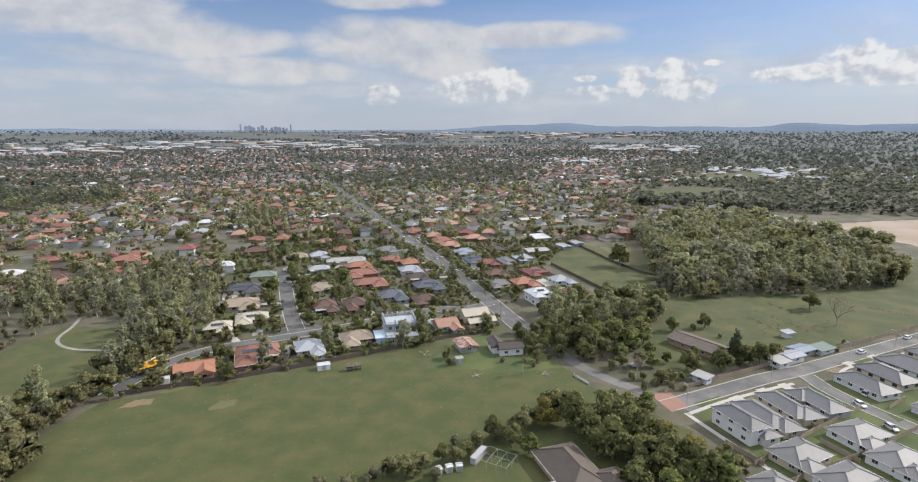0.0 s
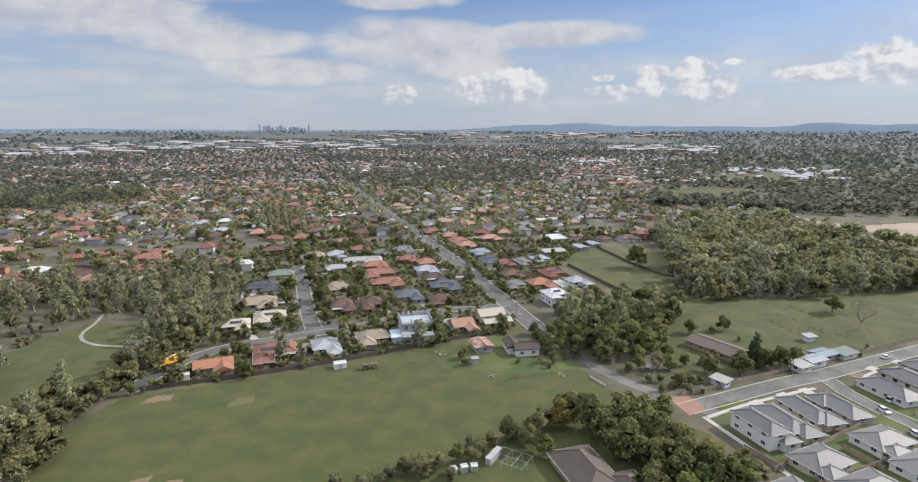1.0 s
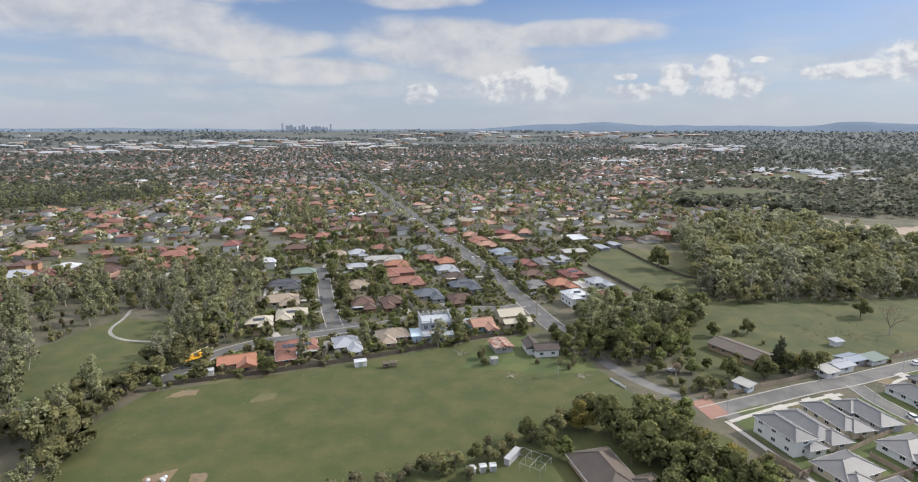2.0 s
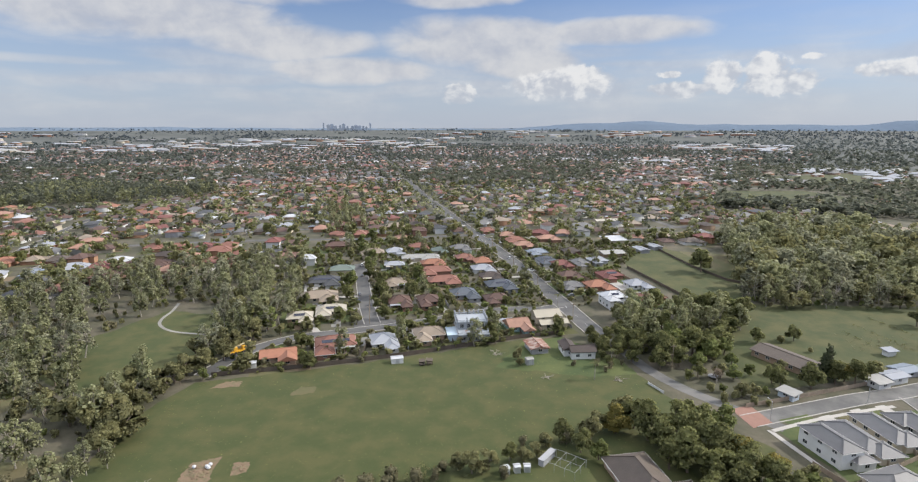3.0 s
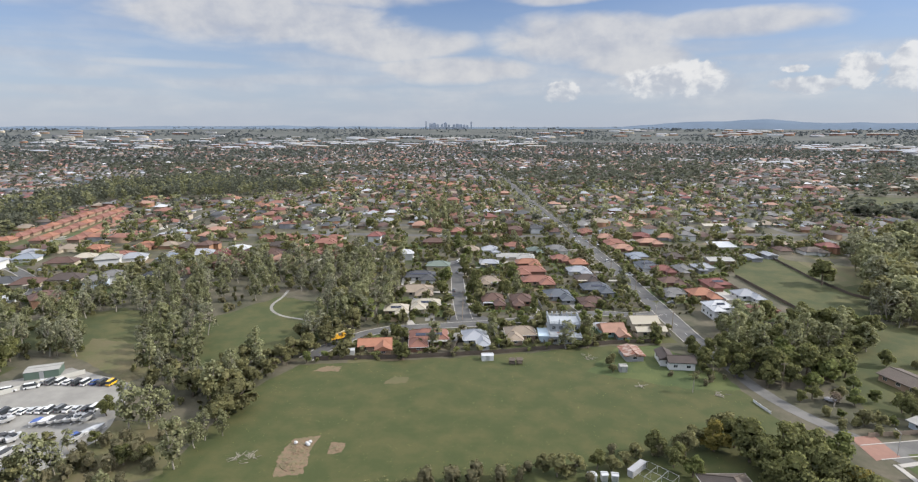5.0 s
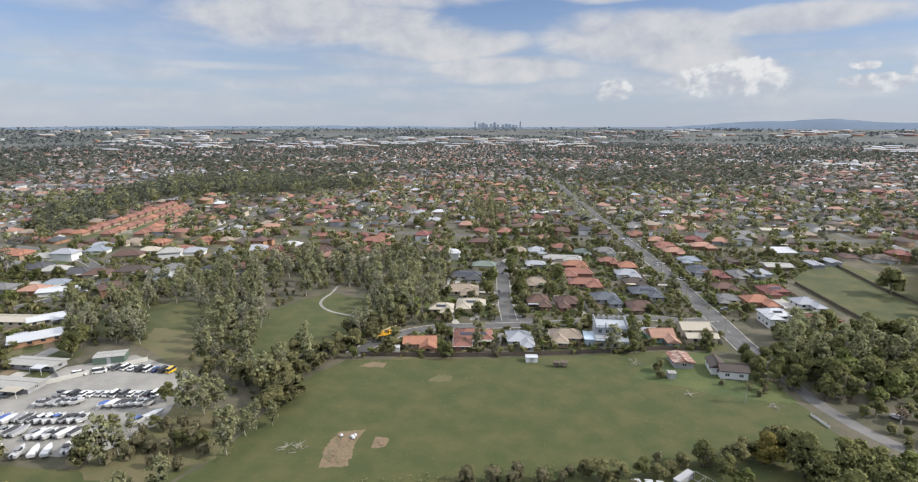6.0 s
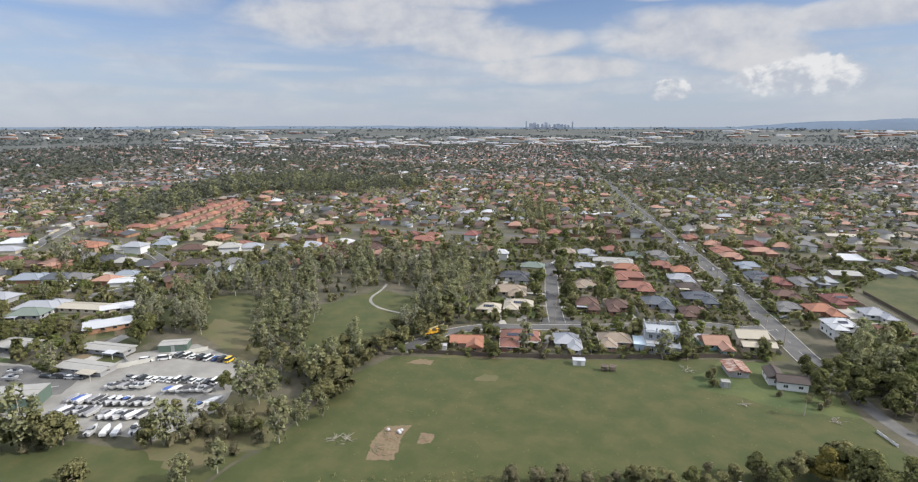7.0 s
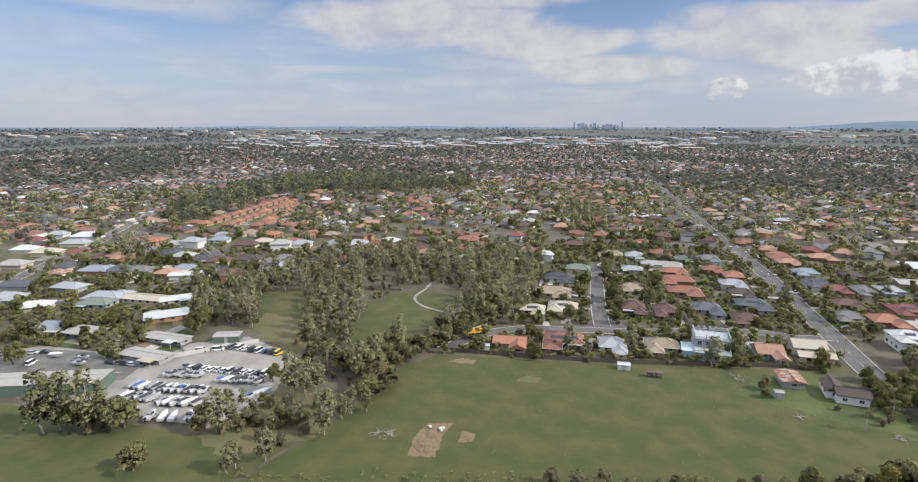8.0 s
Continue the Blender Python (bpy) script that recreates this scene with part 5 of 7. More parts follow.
def far_houses(name, lots, label):
    """Distant houses as one mesh of walls and hipped roofs."""
    vs, fs, ms = [], [], []
    mats = [ROOFS[k] for k in ROOF_LIST] + [WALLS[k] for k in wall_names]
    def hipped(x, y, rot, cx, cy, w, d, h, roof, wall):
        c, s, z = math.cos(radians(rot)), math.sin(radians(rot)), rise(x, y)
        X, Y, o = w / 2, d / 2, 0.6
        top = h + (min(X, Y) + o) * 0.42
        ends = ((-X + Y, 0, top), (X - Y, 0, top)) if X >= Y else ((0, -Y + X, top), (0, Y - X, top))
        loc = [(-X, -Y, 0), (X, -Y, 0), (X, Y, 0), (-X, Y, 0), (-X, -Y, h), (X, -Y, h), (X, Y, h), (-X, Y, h),
               (-X - o, -Y - o, h - 0.1), (X + o, -Y - o, h - 0.1), (X + o, Y + o, h - 0.1), (-X - o, Y + o, h - 0.1), *ends]
        k = len(vs)
        vs.extend((x + (cx + p) * c - (cy + q) * s, y + (cx + p) * s + (cy + q) * c, z + t) for p, q, t in loc)
        slopes = ((8, 9, 13), (8, 13, 12), (9, 10, 13), (10, 11, 12), (10, 12, 13), (11, 8, 12)) if X >= Y else ((8, 9, 12), (9, 10, 13), (9, 13, 12), (10, 11, 13), (11, 8, 12), (11, 12, 13))
        for f in ((0, 1, 5), (0, 5, 4), (1, 2, 6), (1, 6, 5), (2, 3, 7), (2, 7, 6), (3, 0, 4), (3, 4, 7)):
            fs.append(tuple(k + i for i in f))
            ms.append(wall)
        for f in slopes:
            fs.append(tuple(k + i for i in f))
            ms.append(ROOF_LIST.index(roof))

    for x, y, w, d, rot, roof, h in lots:
        wall = len(ROOF_LIST) + int(rng.integers(6))
        hipped(x, y, rot, 0, 0, w, d, h, roof, wall)
        if w < 20 and math.hypot(x, y) < 1500:
            side, ahead = rng.choice((-1, 1)), rng.choice((-1, 1))
            hipped(x, y, rot, side * w * 0.27, ahead * d * 0.5, w * rng.uniform(0.34, 0.46), d * rng.uniform(0.5, 0.8), h - 0.12, roof, wall)
            if rng.random() < 0.6:
                hipped(x, y, rot + rng.normal() * 3, -side * (w * 0.5 + rng.uniform(1, 3)), -ahead * (d * 0.5 + rng.uniform(3, 7)), rng.uniform(3, 6), rng.uniform(3, 6), 2.2, ("white", "silver", "fibro", "cream", "silver", "blue_grey")[rng.integers(6)], wall)
    return tagged(part(name, quick(name, vs, fs, mats, ms), None), label, "houses", "", "stuff")


rest = near_lots[72:] + far_lots
far_houses("distant_houses", rest, "far suburban houses with tiled and metal roofs")

# yards: a plot of lawn, paving or bare ground about each house
yards = {}
for i, (x, y, rot) in enumerate(LOTS):
    if inside(x, y, FIELD_POLY) or (x > 55 and y < 250):
        continue
    dice = random.Random(i)
    for k in range(3):
        c, s = math.cos(radians(rot)), math.sin(radians(rot))
        w, d = (dice.uniform(8, 11), dice.uniform(12, 17)) if k == 0 else (dice.uniform(2, 5), dice.uniform(4, 9))
        ox, oy = (0, 0) if k == 0 else (dice.uniform(-9, 9), dice.uniform(-14, 14))
        z = 0.004 + 0.00015 * ((3 * i + k) % 100)
        kind = dice.choice((LAND, LAWN, PADDOCK, DRY, FIELD)) if k == 0 else dice.choice((CONCRETE, DIRT, LAWN, GRAVEL, DRY))
        yards.setdefault(kind.name, []).append([(x + (ox + p) * c - (oy + q) * s, y + (ox + p) * s + (oy + q) * c, z) for p, q in ((-w, -d), (w, -d), (w, d), (-w, d))])
for tone, rects in yards.items():
    v = np.array(rects).reshape(-1, 3)
    tagged(part("yards", quick("yards", v, np.arange(len(v)).reshape(-1, 4), bpy.data.materials[tone]), None), "plots of lawn, paving and bare ground about the houses", "yards", "", "stuff")

# garden and street trees
LOW = variants_of("olive", 42, 1.5, 6, 1, 5)
GUM_FAR = variants_of("gum", 70, 2.0, 5)
TINY = variants_of("olive", 6, 5.8, 6, 0, 3)
SMALL = variants_of("olive", 13, 3.2, 6, 0, 4)
mid_spots, far_spots = [], []
for x, y, w, d, rot, roof, h in near_lots + far_lots:
    r = math.hypot(x, y)
    for i in range(9 if r < 900 else 3):
        if rng.random() < 0.8:
            a = rng.random() * 6.283
            px, py = x + math.cos(a) * rng.uniform(9, 15), y + math.sin(a) * rng.uniform(9, 15)
            if is_open(px, py) and (r > 900 or road_gap(px, py) > 1):
                (mid_spots if r < 900 else far_spots).append((px, py, rng.uniform(2.5, 5.0) if rng.random() < 0.45 else rng.uniform(5, 11), rng.uniform(0.8, 1.3)))
# street trees along the verges of the suburb
for line, wide in ROADS:
    for q in line[::2]:
        x, y = float(q[0]) + rng.normal() * 2.0, float(q[1]) + rng.normal() * 2.0
        off = (wide / 2 + rng.uniform(2.0, 6.5)) * (1 if rng.random() < 0.5 else -1)
        x, y = x + off * 0.949, y + off * 0.316 + (off if rng.random() < 0.5 else 0) * 0.8
        if 290 < math.hypot(x, y) < 950 and rng.random() < 0.6 and is_open(x, y) and road_gap(x, y) > 1.0 and free_spot(x, y, 1.0):
            mid_spots.append((x, y, rng.uniform(3.5, 9.5), rng.uniform(0.8, 1.25)))
# trees that crowd the verges of the main road
for q in ROADS[0][0]:
    for side in (-1, 1):
        if 300 < float(q[1]) < 1500 and rng.random() < 0.75:
            off = side * rng.uniform(6.2, 8.5)
            mid_spots.append((float(q[0]) + off * 0.946 + rng.normal() * 1.5, float(q[1]) + off * 0.324 + rng.normal() * 2.0, rng.uniform(3.0, 7.0), rng.uniform(0.9, 1.3)))
rng.shuffle(mid_spots)
THIN = variants_of("olive", 28, 2.2, 6, 0, 5)
for i, (tone, label) in enumerate((("olive", "garden trees among the suburban houses"), ("gum", "pale gum trees among the suburban houses"), ("fig", "dark garden trees among the suburban houses"))):
    third = mid_spots[i::3]
    massed("garden_trees", [q for q in third if math.hypot(q[0], q[1]) < 500], LOW, LEAVES[tone], label)
    # from 500 m on, the greyed haze tone stands in for olive
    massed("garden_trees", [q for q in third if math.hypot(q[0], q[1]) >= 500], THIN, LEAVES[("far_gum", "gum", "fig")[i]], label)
BELT_TREES = [(x, y, rng.uniform(11, 18), rng.uniform(1.1, 1.6)) for x, y in scatter(BELT, 8.5, 900, rng, (), False)]
# two thirds of the belt take the leaf tone greyed for haze
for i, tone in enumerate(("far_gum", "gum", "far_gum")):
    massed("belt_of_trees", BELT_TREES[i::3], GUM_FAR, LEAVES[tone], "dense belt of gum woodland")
for i in range(29000):
    bearing, r = rng.uniform(-80, 48), 700 + 4070 * rng.random() ** 1.35
    x, y = r * math.sin(radians(bearing)), r * math.cos(radians(bearing))
    wood = noise.noise(Vector((x / 420 + 3.3, y / 420, 0.0)))
    if bearing > 17 and r > 560:
        wood += min(0.6, 0.08 + (bearing - 17) * 0.05)
    if bearing < -52 and r > 700:
        wood += 0.12
    if wood + rng.normal() * 0.08 > (0.10 if r < 2600 else 0.0) and is_open(x, y):
        far_spots.append((x, y, rng.uniform(6, 13), rng.uniform(1.1, 1.9)))
# each farther ring has more haze in its leaf colour
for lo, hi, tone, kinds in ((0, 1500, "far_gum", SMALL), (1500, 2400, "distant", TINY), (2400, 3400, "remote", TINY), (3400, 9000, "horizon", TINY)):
    massed("far_woods", [q for q in far_spots if lo <= math.hypot(q[0], q[1]) < hi], kinds, LEAVES[tone], "far gum woods and garden trees with haze in their leaf colour", "woods")

# distant pale sheds, hills and city
sheds = []
for bearing0, bearing1, r0, r1, n, w0, w1, h in ((-56, -8, 2250, 3300, 180, 30, 95, 8), (-80, -40, 3300, 4300, 60, 40, 120, 9), (13, 24, 2200, 2700, 40, 30, 80, 8), (1.5, 6, 1520, 1610, 14, 20, 34, 4), (24, 34, 1150, 1500, 34, 12, 40, 4), (17, 25, 1020, 1110, 16, 12, 34, 3.5), (36, 44, 1250, 1400, 4, 20, 40, 5), (9, 14, 1500, 1680, 10, 20, 40, 6), (-10, 20, 3300, 4300, 50, 40, 90, 10)):
    for i in range(n):
        t, r = radians(rng.uniform(bearing0, bearing1)), rng.uniform(r0, r1)
        sheds.append((r * math.sin(t), r * math.cos(t), rng.uniform(w0, w1), rng.uniform(10, 22), rng.uniform(-12, 25), ("silver", "silver", "fibro", "grey")[rng.integers(4)], h * rng.uniform(0.7, 1.2)))
far_houses("distant_sheds", sheds, "far industrial sheds with white roofs")
# the hills' blue is distance haze put into the base colour
HAZE_HILL = mat("haze_hill", (0.13, 0.165, 0.21), 1.0, 0.10, 0.003, 0.02, spec=0.0)
PEAKS = ((4, 26, 4.0), (10.8, 44, 3.2), (7, 20, 5), (17, 30, 4), (24, 26, 5), (31, 40, 2.6), (36, 30, 5), (44, 48, 6), (-35, 12, 3), (-44, 9, 6), (-54, 10, 4), (-28, 8, 4))
vs, fs = [], []
BEAR = [b * 0.4 for b in range(-215, 141)]
for k, (r, f) in enumerate(((4560, 0.0), (4680, 0.55), (4800, 1.0), (4890, 0.9), (4900, 0.0))):
    for b in BEAR:
        z = 80 + sum(h * math.exp(-(((b - c) / w) ** 2)) for c, h, w in PEAKS) + 5 * noise.noise(Vector((b * 0.7, 1.7, 0)))
        z0 = rise(r, 0) - 3
        vs.append((r * math.sin(radians(b)), r * math.cos(radians(b)), z0 + max(0.0, z - z0) * f))
nb = len(BEAR)
for k in range(4):
    fs += [(k * nb + i, k * nb + i + 1, (k + 1) * nb + i + 1, (k + 1) * nb + i) for i in range(nb - 1)]
tagged(part("backdrop", mesh("backdrop", vs, fs, HAZE_HILL, smooth=True), None), "low hills along the horizon, haze painted in as blue", "hills", "", "structure")
# tower colour already mixed with the blue-grey of distance haze
HAZE_CITY = mat("haze_city", (0.33, 0.37, 0.43), 0.9, 0.08, 0.02, 0.2)
for bearing, wide, tall in ((-20.9, 7, 44), (-20.45, 16, 33), (-20.1, 18, 36), (-19.75, 14, 28), (-19.3, 12, 30), (-18.95, 16, 37), (-18.6, 10, 26), (-18.1, 12, 27), (-17.75, 18, 31), (-17.4, 16, 28), (-17.05, 12, 26), (-16.75, 10, 24), (-16.35, 7, 43), (-19.0, 60, 14), (-17.6, 50, 13), (-20.2, 40, 15)):
    t, r, tall = radians(bearing), 4540 + (bearing * 37) % 20, tall * 1.5
    wide *= 1.6 if wide < 30 else 1.0
    tw = empty("office_tower", r * math.sin(t), r * math.cos(t), rise(r, 0) - 2, -bearing, "far hazy city tower on the horizon", "tower", "city skyline")
    s = Shape().box(-wide / 2, -8, 0, wide / 2, 8, tall * 0.9).box(-wide * 0.32, -5, tall * 0.9, wide * 0.32, 5, tall * 0.97)
    part("tower_body", s.mesh("tower_body", HAZE_CITY), None, tw)
    part("tower_crown", Shape().box(-wide * 0.12, -2, tall * 0.97, wide * 0.12, 2, tall).mesh("tower_crown", HAZE_CITY), None, tw)

# ---- trees set one by one ----
# foreground thicket
for x, y, h in ((35.9, 153.8, 12.7), (43.5, 152.4, 14), (49, 147.2, 14), (53.6, 140.8, 14), (57.8, 134.7, 12.7), (62.1, 131.6, 11.5), (50.2, 157.3, 12.7), (38.9, 147.5, 11.5), (52.2, 127.7, 11.5), (49.4, 133, 11.5), (-4.3, 137.3, 6.4), (11, 149.4, 7.6), (44.9, 123.4, 10.2), (15.7, 144.9, 7.6), (32.7, 160.1, 10.2), (43.3, 139.1, 12.7), (38.8, 139.9, 10.2), (64, 128.7, 10.2),):
    tree("fig", x, y, h)
# foreground thicket
for x, y, h in ((59.6, 127.3, 8.9), (53.1, 122.1, 8.9), (20.3, 141.8, 7.6), (69.3, 125.4, 7.6), (68.3, 129.8, 8.9), (58.4, 159.9, 10.2),):
    tree("bright", x, y, h)
# foreground thicket
for x, y, h in ((27, 156.4, 10.2), (57.8, 143.2, 11.5), (65.1, 136.6, 8.9),):
    tree("yellow", x, y, h)
# foreground thicket
for x, y, h in ((21.4, 157.3, 7.6), (29.6, 163.2, 10.2), (5.7, 146.4, 5.1), (-0.3, 138.4, 5.1), (-14.1, 130.9, 7.6), (-9.9, 133.5, 6.4), (-18.1, 132.2, 5.1), (18.8, 150.1, 8.9), (3, 141.2, 5.1), (72.7, 137.3, 6.4), (74.8, 131.9, 6.4),):
    tree("olive", x, y, h)
# foreground thicket
for x, y, h in ((-5.6, 130.1, 3.54), (-21.8, 131, 3.54), (-1.1, 145.7, 3.54), (11.8, 148.5, 5.1), (-46.4, 117.1, 5.1), (-39.4, 119.8, 5.1), (-34.1, 120.4, 5.1), (-27.9, 123.9, 5.1), (-47.3, 116.8, 3.54), (-40.2, 119.4, 5.1), (-34.4, 123.7, 5.1), (-28.6, 125.6, 3.54), (-23.6, 126.9, 3.54),):
    tree("shrub", x, y, h)
# clump by the lane
for x, y, h in ((51.5, 227.6, 17.6), (44.7, 239.5, 17.6), (63.8, 231.3, 17.6), (54.5, 254.7, 16.3), (76.5, 243.7, 14.9), (72.8, 250, 16.3),):
    tree("gum", x, y, h)
# clump by the lane
for x, y, h in ((54.3, 212.6, 13.6), (65.7, 219.2, 13.6), (39.5, 223.4, 10.9), (30.1, 217.3, 8.1), (23.6, 213.4, 5.4), (93.9, 276.5, 12.2), (96.1, 256.8, 12.2), (87.8, 276.5, 12.2), (50.5, 205.9, 9.5), (27.6, 227.3, 6.8), (42.4, 212.1, 9.5), (58.2, 208.8, 9.5), (82.9, 237.8, 10.9),):
    tree("fig", x, y, h)
# clump by the lane
for x, y, h in ((71, 216.3, 10.9), (65.5, 209.4, 8.1), (78.7, 212.3, 6.8), (79.3, 223, 9.5),):
    tree("bright", x, y, h)
# dark trees that close the lane off from the cottage
for x, y, h in ((33.5, 228, 8.5), (37, 221, 8), (30, 222.5, 6.5), (35.5, 214.5, 7), (40.5, 210, 6), (31.5, 205.5, 4.5), (27, 236, 6), (38.5, 231, 9.5), (29.5, 212, 4.5)):
    tree("fig", x, y, h)
# trees and shrubs on the lawn by the cottage
for x, y, h in ((-4.0, 207.8, 5.2), (-2.9, 201.4, 4.0)):
    tree("olive", x, y, h)
for x, y, h in ((17.9, 204.7, 2.4), (26.4, 204.9, 3.4), (31.5, 203.6, 3.0), (36.8, 207.9, 2.2), (29.4, 199.9, 2.6)):
    tree("shrub", x, y, h)
# garden and paddock
for x, y, h in ((62.8, 200, 6.4), (58.4, 196.2, 5.1), (88, 198.3, 7.6), (88.8, 194, 7.6), (124.8, 206, 7.6), (97.9, 238.9, 7.6), (179.2, 269, 10.2), (275.2, 332.5, 11.5), (251.1, 317, 8.9), (90.4, 185.8, 5.1), (108.8, 360, 16.6), (114.2, 242.7, 7.6), (110.2, 200.4, 10.2), (117.5, 201.5, 10.2), (99.7, 194.9, 10.2), (121.9, 200.7, 6.4),):
    tree("fig", x, y, h)
# garden and paddock
for x, y, h in ((73.3, 185.4, 6.4), (70.7, 200, 6.4), (93.8, 206.7, 6.4), (78.1, 186.9, 5.1), (129.1, 209.4, 6.4),):
    tree("olive", x, y, h)
# garden and paddock
for x, y, h in ((114.6, 203.2, 8.9),):
    tree("yellow", x, y, h)
# garden and paddock
for x, y, h in ((108.6, 203.5, 14),):
    tree("pine", x, y, h)
# garden and paddock
for x, y, h in ((75.2, 199.9, 6.4), (82.3, 203.8, 5.1), (82.1, 188.7, 3.54), (68.2, 188.8, 3.54),):
    tree("bright", x, y, h)
# garden and paddock
for x, y, h in ((107.7, 239.6, 3.54), (115.4, 230.2, 2.36), (65.8, 181.7, 3.54), (63.9, 188.9, 3.54), (75.6, 180.3, 3.54), (70.8, 184, 3.54), (156.4, 214.6, 2.36), (164.6, 222.9, 2.36), (80, 180.6, 2.36),):
    tree("brush", x, y, h)
# gardens between the near houses
for x, y, h in ((-104.4, 302.6, 10.2), (-66.1, 317.6, 10.2), (-18.3, 250.5, 7.6), (-118.2, 225.9, 11.5), (-46, 242.5, 7.6), (-71.5, 211.7, 3.54), (-117.9, 173.8, 5.1), (-104.4, 342.3, 8.9), (-109.5, 366.9, 8.9), (-120, 382.1, 10.2), (-115.4, 395.2, 8.9), (-132.6, 416.6, 8.9), (-129.3, 436.4, 10.2), (-146.2, 453, 8.9),):
    tree("bright", x, y, h)
# gardens between the near houses
for x, y, h in ((-97.6, 276.9, 8.9), (-79.9, 279.4, 11.5), (-76.8, 261.7, 6.4), (-68.5, 246.7, 7.6), (-63.6, 281.6, 10.2), (-53.4, 232.9, 6.4), (-58.3, 237.4, 6.4), (-44.3, 266.1, 6.4), (-17, 230.8, 7.6), (-13.9, 222, 6.4), (-83.9, 189.1, 7.6), (-94.7, 208.4, 7.6), (-90.3, 206.9, 6.4), (-59.8, 222.4, 6.4), (-127.2, 224.2, 12.7), (-97.3, 317.9, 10.2), (-85.2, 304.9, 8.9),):
    tree("fig", x, y, h)
# gardens between the near houses
for x, y, h in ((-51.9, 214.4, 5.1), (-46.7, 212.5, 5.1), (-109.2, 219.5, 6.4), (-121.5, 200.5, 11.5), (-118.7, 212.5, 11.5), (-125.2, 235.3, 12.7), (-119.7, 191.3, 10.2), (-121.2, 181.4, 10.2), (-126.4, 176.9, 10.2), (-127.2, 171.4, 8.9), (-131.5, 191.4, 10.2), (-129.1, 201.1, 10.2), (-140.5, 239.3, 12.7), (-126.1, 159.4, 7.6), (-126.4, 152.4, 7.6), (-133.2, 154.6, 8.9), (-126.7, 165.7, 5.1), (-124, 169.7, 5.1), (-110.3, 187.3, 5.1), (-106.3, 189.8, 5.1), (-106.6, 182, 3.54), (-110.5, 179.8, 3.54), (-124.6, 139.3, 8.9), (-140.6, 166.6, 8.9),):
    tree("olive", x, y, h)
# gardens between the near houses
for x, y, h in ((-189, 537.3, 20.4), (-205.2, 542.3, 19.1), (-172.9, 531.2, 17.8), (-217.3, 536.2, 16.6), (-170.2, 489.4, 17.8), (-160.2, 507.6, 15.3), (-168.8, 462.9, 16.6), (-189.9, 479.1, 15.3), (-188.5, 519.4, 19.1), (-197.8, 507.1, 16.6), (-170.7, 506.7, 16.6), (-184.1, 491.5, 15.3),):
    tree("gum", x, y, h)
# creek and yard edge, tree by tree
for x, y, h in ((-133.5, 149.1, 11.3), (-385, 186.9, 21.2), (-393.8, 201.4, 18.4), (-411.6, 194.2, 17), (-263.4, 252.3, 18.4),):
    tree("gum_grey", x, y, h)
for x, y, h in ((-237.4, 269.1, 18.4), (-221.1, 279.7, 18.4), (-206.6, 299.8, 18.4), (-177.6, 329.8, 18.4), (-178.1, 291.4, 17), (-218.4, 154.6, 15.6), (-220.5, 148.1, 15.6), (-248.8, 186.8, 14.2),):
    tree("gum_grey", x, y, h)
for x, y, h in ((-155.9, 146.1, 8.5), (-140.4, 138.5, 11), (-130.3, 135.6, 11), (-120.9, 133, 11), (-157.4, 138.1, 8.5),):
    tree("olive", x, y, h)
for x, y, h in ((-264.4, 115.9, 9.9), (-239.4, 114.5, 8.5), (-279.1, 98.4, 14.2), (-276.2, 86, 11.3), (-273.3, 102.8, 11.3), (-253.9, 74, 9.9), (-344.4, 203.2, 9.9), (-366.9, 193, 11.3), (-224.2, 131.7, 11.3), (-230.8, 139.7, 11.3), (-317.4, 210.8, 8.5), (-357.4, 198.7, 8.5), (-458, 173.8, 9.9), (-425.7, 171.3, 8.5),):
    tree("fig", x, y, h)
for x, y, h in ((-324, 100.8, 8.5), (-298.1, 129.3, 7.1), (-379.6, 126.3, 7.1), (-490.1, 217, 11.3), (-322.8, 164.1, 9.9), (-380, 133.9, 7.1),):
    tree("bright", x, y, h)
for x, y, h in ((-187.0, 58.0, 25.9), (-184.7, 61.5, 24.3), (-176.5, 65.2, 25.6), (-175.0, 68.6, 19.5), (-142.9, 86.4, 18.2), (-142.2, 91.2, 12.6), (-122.1, 78.0, 11.4), (-121.9, 75.2, 10.7), (-118.0, 84.6, 12.7), (-142.7, 115.0, 19.6), (-137.4, 117.1, 18.0), (-136.3, 121.6, 14.8), (-114.0, 103.0, 19.3), (-115.9, 116.9, 12.6), (-112.7, 120.5, 10.6), (-116.0, 112.7, 11.7), (-149.6, 100.9, 8.5),):
    tree("gum", x, y, h * 0.8)
for x, y, h in ((-171.7, 70.5, 12.8), (-169.6, 72.8, 10.8), (-146.5, 85.0, 9.4), (-158.2, 101.3, 4.9), (-118.7, 125.0, 9.1), (-118.4, 130.0, 9.3), (-118.2, 136.0, 12.5), (-127.0, 140.6, 12.3), (-133.1, 142.7, 12.6), (-124.7, 102.5, 5.4), (-144.5, 62.2, 9.3),):
    tree("olive", x, y, h)
